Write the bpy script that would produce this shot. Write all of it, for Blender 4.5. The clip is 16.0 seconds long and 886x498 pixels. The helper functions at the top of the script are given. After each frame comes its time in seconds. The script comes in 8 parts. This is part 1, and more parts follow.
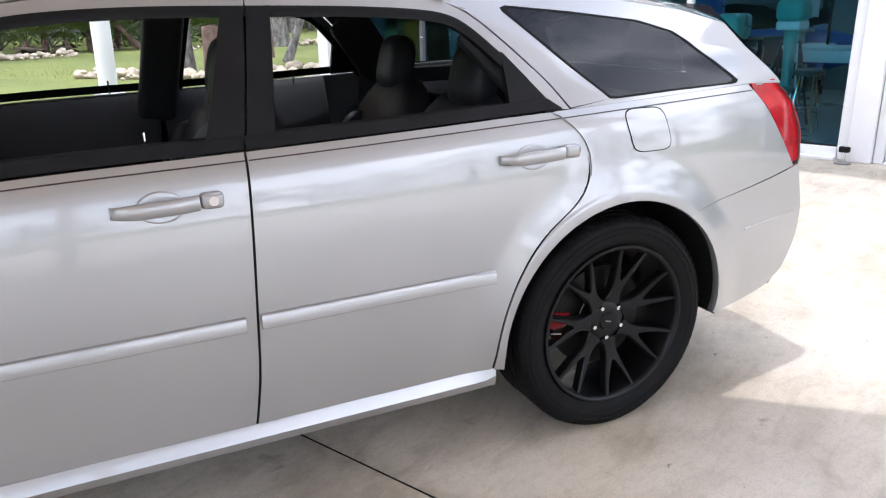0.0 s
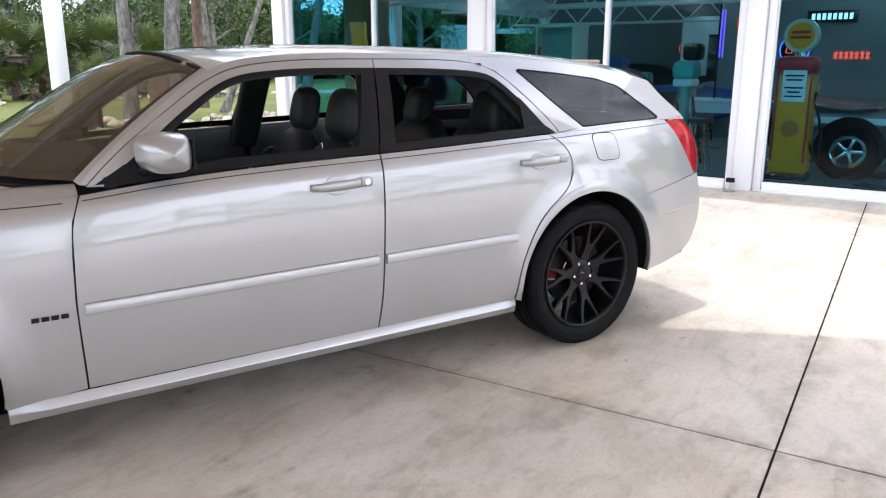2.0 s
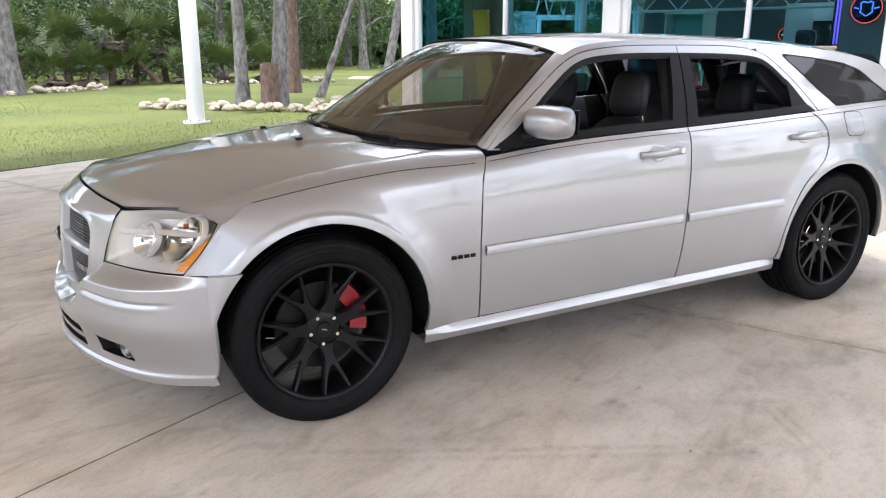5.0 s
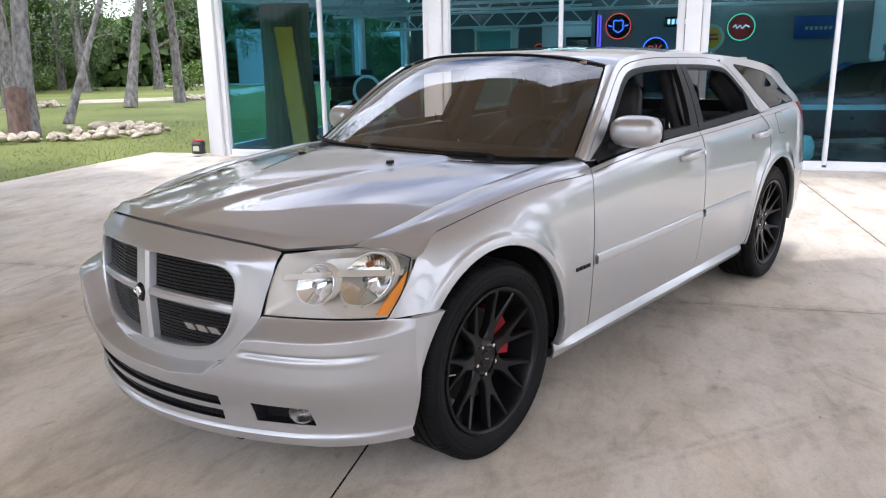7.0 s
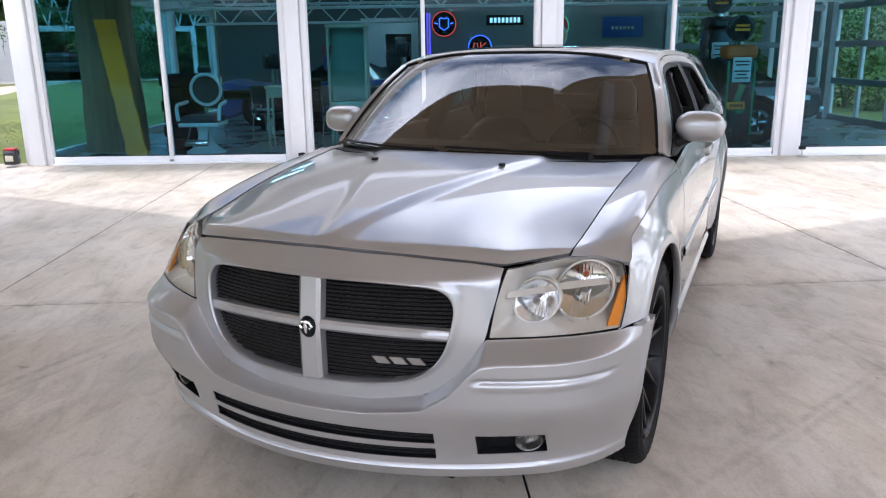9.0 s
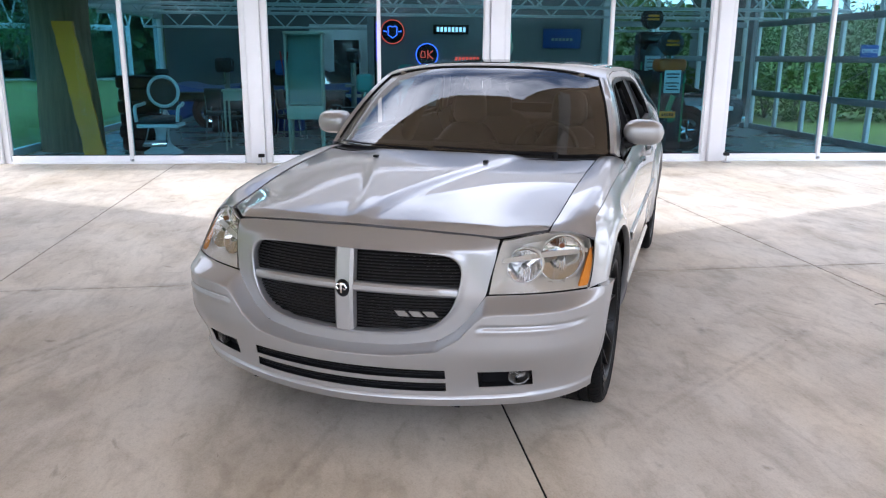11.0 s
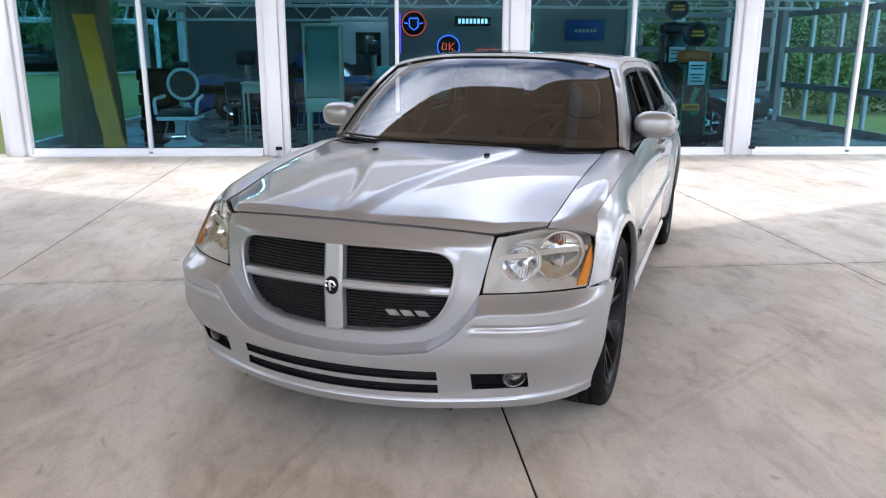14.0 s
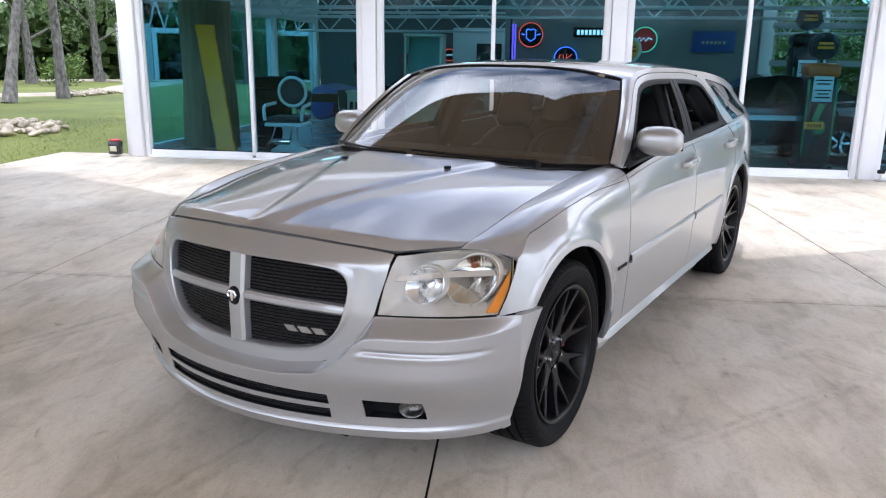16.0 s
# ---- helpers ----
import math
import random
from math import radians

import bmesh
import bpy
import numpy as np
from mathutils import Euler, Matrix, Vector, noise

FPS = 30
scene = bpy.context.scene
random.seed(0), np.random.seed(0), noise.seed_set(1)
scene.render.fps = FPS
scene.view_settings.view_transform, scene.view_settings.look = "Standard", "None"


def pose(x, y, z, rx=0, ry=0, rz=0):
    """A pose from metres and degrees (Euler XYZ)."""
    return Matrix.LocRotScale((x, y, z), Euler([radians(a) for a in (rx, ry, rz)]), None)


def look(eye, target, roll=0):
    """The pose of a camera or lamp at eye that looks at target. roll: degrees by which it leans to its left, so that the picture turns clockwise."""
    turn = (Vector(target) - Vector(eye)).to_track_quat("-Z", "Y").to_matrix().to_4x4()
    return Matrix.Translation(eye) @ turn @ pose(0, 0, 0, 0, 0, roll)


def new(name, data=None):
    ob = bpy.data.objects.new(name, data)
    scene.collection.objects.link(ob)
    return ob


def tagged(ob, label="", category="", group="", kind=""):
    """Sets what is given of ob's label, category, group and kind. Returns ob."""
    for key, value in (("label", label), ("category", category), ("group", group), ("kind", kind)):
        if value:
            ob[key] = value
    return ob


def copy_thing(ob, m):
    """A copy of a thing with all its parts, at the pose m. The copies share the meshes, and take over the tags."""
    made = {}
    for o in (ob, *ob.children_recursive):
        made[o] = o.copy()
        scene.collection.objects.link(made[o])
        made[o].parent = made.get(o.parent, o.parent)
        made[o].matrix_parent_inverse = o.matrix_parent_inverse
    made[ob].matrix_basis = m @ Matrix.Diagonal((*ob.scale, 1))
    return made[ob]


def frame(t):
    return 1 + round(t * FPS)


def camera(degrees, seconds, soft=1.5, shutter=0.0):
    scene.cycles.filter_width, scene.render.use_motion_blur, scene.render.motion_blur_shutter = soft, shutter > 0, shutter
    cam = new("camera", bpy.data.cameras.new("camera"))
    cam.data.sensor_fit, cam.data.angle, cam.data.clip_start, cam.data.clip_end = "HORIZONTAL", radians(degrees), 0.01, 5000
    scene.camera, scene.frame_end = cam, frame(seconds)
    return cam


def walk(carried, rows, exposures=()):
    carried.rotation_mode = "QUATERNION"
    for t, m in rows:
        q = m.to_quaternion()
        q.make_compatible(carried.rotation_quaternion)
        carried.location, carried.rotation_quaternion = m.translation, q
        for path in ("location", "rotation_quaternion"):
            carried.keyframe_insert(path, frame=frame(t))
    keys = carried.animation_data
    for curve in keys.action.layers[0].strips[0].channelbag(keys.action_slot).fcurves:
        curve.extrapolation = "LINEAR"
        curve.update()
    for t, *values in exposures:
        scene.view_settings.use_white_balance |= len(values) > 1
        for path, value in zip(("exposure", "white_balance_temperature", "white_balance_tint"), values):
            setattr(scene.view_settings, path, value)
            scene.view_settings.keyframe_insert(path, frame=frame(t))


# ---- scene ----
cam = camera(60.5, 16.0, 1.15)

PATH = [
    (0, (1.529, -2.776, 1.401), (2.348, -1.057, 0.788), -0.9),
    (0.5, (1.278, -3.056, 1.411), (2.272, -1.41, 0.86), -0.7),
    (1, (1.007, -3.317, 1.436), (2.114, -1.728, 0.938), -0.3),
    (1.5, (0.682, -3.469, 1.455), (1.792, -1.877, 0.973), 0.1),
    (2, (0.428, -3.673, 1.444), (1.466, -2.034, 0.957), -0.1),
    (2.5, (0.17, -3.821, 1.442), (1.131, -2.14, 0.937), -0.2),
    (3, (-0.076, -3.884, 1.438), (0.815, -2.173, 0.911), 0.0),
    (3.5, (-0.225, -3.989, 1.412), (0.635, -2.264, 0.879), 0.4),
    (4, (-0.414, -3.97, 1.434), (0.436, -2.243, 0.889), 0.6),
    (4.5, (-0.667, -3.804, 1.431), (0.203, -2.083, 0.903), 0.3),
    (5, (-0.929, -3.536, 1.445), (0.004, -1.845, 0.926), -0.1),
    (5.2, (-1.085, -3.446, 1.486), (-0.11, -1.783, 0.955), 0.1),
    (7.3, (-2.187, -2.259, 1.446), (-0.644, -1.079, 0.97), -1.1),
    (7.5, (-2.244, -2.115, 1.461), (-0.662, -0.988, 0.985), -1.1),
    (8, (-2.402, -1.794, 1.465), (-0.74, -0.789, 0.989), -1.2),
    (8.5, (-2.567, -1.501, 1.47), (-0.84, -0.612, 0.99), -1.1),
    (9, (-2.664, -1.238, 1.471), (-0.886, -0.469, 0.971), -0.8),
    (9.2, (-2.726, -1.17, 1.468), (-0.933, -0.444, 0.962), -0.7),
    (11.3, (-3.382, -1.227, 1.521), (-1.541, -0.616, 1.035), 0.4),
    (11.5, (-3.418, -1.202, 1.517), (-1.577, -0.579, 1.044), 0.4),
    (12, (-3.534, -1.169, 1.507), (-1.7, -0.514, 1.05), 0.1),
    (12.5, (-3.572, -1.157, 1.509), (-1.746, -0.485, 1.048), -0.1),
    (13, (-3.496, -1.174, 1.5), (-1.676, -0.496, 1.023), -0.1),
    (13.5, (-3.349, -1.246, 1.506), (-1.531, -0.58, 1.007), 0.0),
    (14, (-3.178, -1.305, 1.506), (-1.365, -0.629, 1.0), 0.2),
    (14.5, (-2.882, -1.373, 1.508), (-1.085, -0.652, 1.009), 0.3),
    (15, (-2.668, -1.532, 1.5), (-0.904, -0.726, 1.011), 0.4),
    (15.5, (-2.56, -1.746, 1.51), (-0.846, -0.832, 1.032), 0.5),
    (16, (-2.641, -1.973, 1.487), (-0.987, -0.956, 1.008), 0.7),
]
walk(cam, [(t, look(eye, target, roll)) for t, eye, target, roll in PATH], [(0, 0.97, 5950, 13), (1, 0.90, 5980, 14), (3, 0.98, 6080, 14), (5.2, 0.98, 6080, 13), (8, 0.71, 5920, 15), (12, 0.73, 5830, 14), (16, 0.77, 5830, 13)])

# ---------------------------------------------------------------- light
SUN_ELEV, SUN_AZ = 76.0, 185.0   # azimuth: direction towards the sun, degrees from +x
world = bpy.data.worlds.new("sky_world")
scene.world = world
world.use_nodes = True
wn, wl = world.node_tree.nodes, world.node_tree.links
sky = wn.new("ShaderNodeTexSky")
sky.sky_type, sky.sun_disc = "NISHITA", False
sky.sun_elevation, sky.sun_rotation = radians(SUN_ELEV), radians(90 - SUN_AZ)
sky.air_density, sky.dust_density, sky.ozone_density = 1.0, 2.5, 1.0
wco = wn.new("ShaderNodeTexCoord")
wnoise = wn.new("ShaderNodeTexNoise")
wnoise.inputs["Scale"].default_value, wnoise.inputs["Detail"].default_value = 2.2, 7.0
wramp = wn.new("ShaderNodeValToRGB")
wramp.color_ramp.elements[0].position, wramp.color_ramp.elements[1].position = 0.36, 0.76
wmix = wn.new("ShaderNodeMix")
wmix.data_type = "RGBA"
wmix.inputs[7].default_value = (25.0, 25.0, 25.8, 1)
wl.new(wco.outputs["Generated"], wnoise.inputs["Vector"])
wl.new(wnoise.outputs["Fac"], wramp.inputs["Fac"])
wl.new(wramp.outputs["Color"], wmix.inputs[0])
wl.new(sky.outputs["Color"], wmix.inputs[6])
wl.new(wmix.outputs[2], wn["Background"].inputs["Color"])
wn["Background"].inputs["Strength"].default_value = 0.15
sun_data = bpy.data.lights.new("sun", "SUN")
sun_data.energy, sun_data.angle, sun_data.color = 1.27, radians(0.6), (1.0, 0.96, 0.9)
sun = new("sun", sun_data)
sv = Vector((math.cos(radians(SUN_ELEV)) * math.cos(radians(SUN_AZ)), math.cos(radians(SUN_ELEV)) * math.sin(radians(SUN_AZ)), math.sin(radians(SUN_ELEV))))
sun.matrix_world = look(sv * 50, (0, 0, 0))


# ---------------------------------------------------------------- materials
def pbr(name, base, rough=0.5, metal=0.0, var=0.12, scale=3.0, fine=60.0, bump=0.0, coat=0.0, base2=None, detail=5.0, rvar=0.08, stretch=(1, 1, 1), island=0.0):
    """Principled surface with variation at two scales: broad patches and fine grain."""
    m = bpy.data.materials.new(name)
    m.use_nodes = True
    n, l = m.node_tree.nodes, m.node_tree.links
    b = n["Principled BSDF"]
    co, mp = n.new("ShaderNodeTexCoord"), n.new("ShaderNodeMapping")
    mp.inputs["Scale"].default_value = stretch
    l.new(co.outputs["Object"], mp.inputs["Vector"])
    n1, n2 = n.new("ShaderNodeTexNoise"), n.new("ShaderNodeTexNoise")
    n1.inputs["Scale"].default_value, n1.inputs["Detail"].default_value = scale, detail
    n2.inputs["Scale"].default_value, n2.inputs["Detail"].default_value = fine, 3.0
    l.new(mp.outputs[0], n1.inputs["Vector"]), l.new(mp.outputs[0], n2.inputs["Vector"])
    mx, add = n.new("ShaderNodeMix"), n.new("ShaderNodeMath")
    add.operation = "MULTIPLY_ADD"
    add.inputs[1].default_value = 0.35
    l.new(n2.outputs["Fac"], add.inputs[0]), l.new(n1.outputs["Fac"], add.inputs[2])
    rr = n.new("ShaderNodeMapRange")
    rr.inputs["From Min"].default_value, rr.inputs["From Max"].default_value = 0.42, 0.92
    l.new(add.outputs[0], rr.inputs["Value"])
    mx.data_type = "RGBA"
    b2 = base2 or tuple(min(1, c * (1 + var)) for c in base)
    b1 = base if base2 else tuple(c * (1 - var) for c in base)
    mx.inputs[6].default_value, mx.inputs[7].default_value = (*b1, 1), (*b2, 1)
    l.new(rr.outputs[0], mx.inputs[0])
    out = mx.outputs[2]
    if island:
        oi, hs = n.new("ShaderNodeObjectInfo"), n.new("ShaderNodeHueSaturation")
        gi = n.new("ShaderNodeNewGeometry")
        sm, ra = n.new("ShaderNodeMath"), n.new("ShaderNodeMapRange")
        sm.operation = "ADD"
        l.new(oi.outputs["Random"], sm.inputs[0]), l.new(gi.outputs["Random Per Island"], sm.inputs[1])
        ra.inputs["From Max"].default_value = 2.0
        ra.inputs["To Min"].default_value, ra.inputs["To Max"].default_value = 1 - island, 1 + island
        l.new(sm.outputs[0], ra.inputs["Value"]), l.new(ra.outputs[0], hs.inputs["Value"])
        l.new(out, hs.inputs["Color"])
        out = hs.outputs["Color"]
    l.new(out, b.inputs["Base Color"])
    rg = n.new("ShaderNodeMapRange")
    rg.inputs["To Min"].default_value, rg.inputs["To Max"].default_value = max(0.02, rough - rvar), min(1, rough + rvar)
    l.new(n1.outputs["Fac"], rg.inputs["Value"]), l.new(rg.outputs[0], b.inputs["Roughness"])
    b.inputs["Metallic"].default_value = metal
    b.inputs["Coat Weight"].default_value, b.inputs["Coat Roughness"].default_value = coat, 0.03
    if bump:
        bp = n.new("ShaderNodeBump")
        bp.inputs["Strength"].default_value, bp.inputs["Distance"].default_value = min(1, bump), 0.01 * max(1, bump)
        l.new(add.outputs[0], bp.inputs["Height"]), l.new(bp.outputs[0], b.inputs["Normal"])
    return m


def glass_mat(name, tint, rough=0.0, ior=1.45):
    """Thin pane: mirror-like gloss by Fresnel over tinted see-through."""
    m = bpy.data.materials.new(name)
    m.use_nodes = True
    n, l = m.node_tree.nodes, m.node_tree.links
    n.remove(n["Principled BSDF"])
    tr, gl, mx = n.new("ShaderNodeBsdfTransparent"), n.new("ShaderNodeBsdfGlossy"), n.new("ShaderNodeMixShader")
    lw, pw, mr = n.new("ShaderNodeLayerWeight"), n.new("ShaderNodeMath"), n.new("ShaderNodeMapRange")
    tr.inputs["Color"].default_value = (*tint, 1)
    gl.inputs["Roughness"].default_value = rough
    lw.inputs["Blend"].default_value = 0.5
    pw.operation, pw.inputs[1].default_value = "POWER", 5.0
    mr.inputs["To Min"].default_value = ((ior - 1) / (ior + 1)) ** 2
    l.new(lw.outputs["Facing"], pw.inputs[0]), l.new(pw.outputs[0], mr.inputs["Value"])
    l.new(mr.outputs[0], mx.inputs[0]), l.new(tr.outputs[0], mx.inputs[1]), l.new(gl.outputs[0], mx.inputs[2])
    l.new(mx.outputs[0], n["Material Output"].inputs["Surface"])
    return m


def glow(name, col, strength):
    m = bpy.data.materials.new(name)
    m.use_nodes = True
    b = m.node_tree.nodes["Principled BSDF"]
    b.inputs["Base Color"].default_value = (*[c * 0.5 for c in col], 1)
    b.inputs["Emission Color"].default_value, b.inputs["Emission Strength"].default_value = (*col, 1), strength
    return m


M = {}
M["paint"] = pbr("silver_metallic_paint", (0.372, 0.372, 0.372), 0.43, 0.70, 0.03, 1.5, 900, 0.0, 1.0, rvar=0.02)
M["paint"].node_tree.nodes["Principled BSDF"].inputs["Coat IOR"].default_value = 1.68
M["trim"] = pbr("black_satin_trim", (0.010, 0.010, 0.011), 0.42, 0, 0.2, 8, 300)
M["seal"] = pbr("black_rubber", (0.012, 0.012, 0.012), 0.7, 0, 0.2, 8, 200)
M["tyre"] = pbr("tyre_rubber", (0.0062, 0.0062, 0.0066), 0.62, 0, 0.35, 14, 260, 0.15)
M["rim"] = pbr("satin_black_alloy", (0.006, 0.006, 0.0065), 0.32, 0.0, 0.2, 10, 300)
M["dark"] = pbr("dark_underbody", (0.01, 0.01, 0.01), 0.85, 0, 0.3, 6, 90)
M["cabin"] = pbr("black_cabin_plastic", (0.022, 0.023, 0.026), 0.55, 0, 0.2, 9, 350, 0.2)
M["leather"] = pbr("black_leather", (0.030, 0.031, 0.035), 0.42, 0, 0.25, 12, 420, 0.35)
M["headliner"] = pbr("beige_headliner", (0.30, 0.25, 0.19), 0.9, 0, 0.06, 6, 300, 0.1)
M["chrome"] = pbr("chrome", (0.82, 0.82, 0.83), 0.08, 1.0, 0.03, 5, 200, rvar=0.03)
M["steel"] = pbr("brake_steel", (0.32, 0.31, 0.30), 0.38, 0.9, 0.2, 9, 200)
M["caliper"] = pbr("red_caliper", (0.28, 0.004, 0.010), 0.4, 0, 0.1, 9, 200, coat=0.4)
M["amber"] = pbr("amber_lens", (0.62, 0.22, 0.03), 0.3, 0, 0.10, 20, 200)
M["amber"].node_tree.nodes["Principled BSDF"].inputs["Specular IOR Level"].default_value = 0.05
M["amber_bulb"] = pbr("dull_amber_bulb", (0.20, 0.055, 0.012), 0.3, 0, 0.10, 20, 200)
M["redlens"] = pbr("red_lens", (0.42, 0.004, 0.010), 0.14, 0, 0.25, 25, 200, coat=0.3)
M["lamp_inner"] = pbr("lamp_housing", (0.52, 0.49, 0.43), 0.30, 0.20, 0.06, 8, 200)
M["lamp_chrome"] = pbr("lamp_reflector", (0.72, 0.72, 0.70), 0.13, 1.0, 0.05, 9, 200, rvar=0.04)
for k in ("trim", "tyre", "rim", "dark", "seal", "cabin", "leather"):
    M[k].node_tree.nodes["Principled BSDF"].inputs["Specular IOR Level"].default_value = {"rim": 0.22, "tyre": 0.11, "cabin": 0.3, "leather": 0.35}.get(k, 0.12)
M["wglass"] = glass_mat("windshield_glass", (0.50, 0.47, 0.415), 0.0, 2.2)
M["dglass"] = glass_mat("dark_tinted_glass", (0.17, 0.17, 0.18), 0.0, 1.5)
M["cglass"] = glass_mat("clear_lens", (0.93, 0.93, 0.93), 0.0, 1.45)
M["teal"] = glass_mat("teal_window_glass", (0.53, 0.76, 0.825), 0.0, 1.22)
M["billet"] = pbr("black_billet_aluminium", (0.018, 0.018, 0.020), 0.34, 0.4, 0.15, 12, 300)
M["teal2"] = glass_mat("clear_door_glass", (0.96, 0.98, 0.98), 0.0, 1.12)
M["white"] = pbr("white_powder_coat", (0.73, 0.73, 0.74), 0.42, 0, 0.03, 2, 120, 0.02)
M["wall_grey"] = pbr("grey_wall_paint", (0.20, 0.205, 0.21), 0.8, 0, 0.08, 1.5, 80, 0.05)
M["canopy"] = pbr("tan_canopy_underside", (0.64, 0.515, 0.39), 0.75, 0, 0.10, 0.7, 30, 0.05)
M["ifloor"] = pbr("polished_grey_floor", (0.17, 0.18, 0.18), 0.28, 0, 0.15, 1.2, 40, 0.02)
M["ceil"] = pbr("dark_ceiling", (0.24, 0.255, 0.27), 0.8, 0, 0.1, 2, 50)
M["yellow"] = pbr("yellow_paint", (1.0, 0.31, 0.002), 0.45, 0, 0.08, 4, 120, 0.05, 0.3)
M["red"] = pbr("red_paint", (0.5, 0.02, 0.02), 0.4, 0, 0.1, 6, 100, coat=0.3)
M["orange"] = pbr("orange_paint", (0.60, 0.13, 0.02), 0.4, 0, 0.1, 6, 100, coat=0.3)
M["green"] = pbr("green_paint", (0.03, 0.22, 0.08), 0.4, 0, 0.1, 6, 100, coat=0.3)
M["blue"] = pbr("blue_paint", (0.02, 0.07, 0.30), 0.4, 0, 0.1, 6, 100, coat=0.3)
M["black"] = pbr("black_paint", (0.012, 0.012, 0.014), 0.25, 0, 0.1, 6, 100, coat=0.5)
M["cream"] = pbr("cream_enamel", (0.55, 0.52, 0.40), 0.4, 0, 0.08, 5, 100)
M["mint"] = pbr("mint_enamel", (0.30, 0.45, 0.40), 0.4, 0, 0.08, 5, 100)
M["aqua"] = pbr("aqua_enamel", (0.10, 0.36, 0.33), 0.3, 0, 0.08, 5, 100, coat=0.4)
M["wood"] = pbr("weathered_wood", (0.25, 0.145, 0.08), 0.75, 0, 0.3, 3, 40, 0.5, stretch=(6, 6, 0.6))


MARKS = [(-0.45, 1.96, 1.1, 0.035, -4.5, 0.8), (-0.42, 1.86, 1.1, 0.03, -4.5, 0.7), (-0.6, 1.72, 0.9, 0.05, 3, 0.5), (-0.6, 1.49, 0.5, 0.06, -8, 0.5), (-1.05, 0.13, 0.55, 0.025, 2, 0.7),
         (-1.0, 0.05, 0.45, 0.02, 2, 0.5), (0.55, -1.47, 1.1, 0.03, -27, 0.8), (0.60, -1.56, 1.0, 0.03, -27, 0.6), (0.3, -1.25, 0.6, 0.07, -31, 0.5), (-0.35, -1.19, 0.05, 0.035, 10, 1.0),
         (-0.55, -1.19, 0.055, 0.03, 30, 1.0), (1.25, -1.9, 0.08, 0.05, 0, 0.8), (1.11, -1.38, 0.05, 0.025, 40, 0.9), (0.69, -1.24, 0.06, 0.03, 0, 0.8), (2.13, -1.48, 0.26, 0.07, -25, 0.8),
         (1.56, -1.59, 0.24, 0.06, -30, 0.8), (1.2, -1.83, 0.30, 0.09, -20, 0.6), (1.07, -1.33, 0.10, 0.03, 0, 0.9), (1.55, -1.80, 0.30, 0.02, 66, 0.8), (1.60, -1.82, 0.30, 0.02, 66, 0.6),
         (2.42, -2.27, 0.42, 0.025, 20, 0.9), (2.08, -2.48, 0.22, 0.025, 42, 0.9), (-0.9, -0.54, 0.35, 0.03, 3, 0.6), (1.9, -0.6, 0.5, 0.18, 0, 0.5), (0.95, -2.2, 0.5, 0.05, -35, 0.5)]


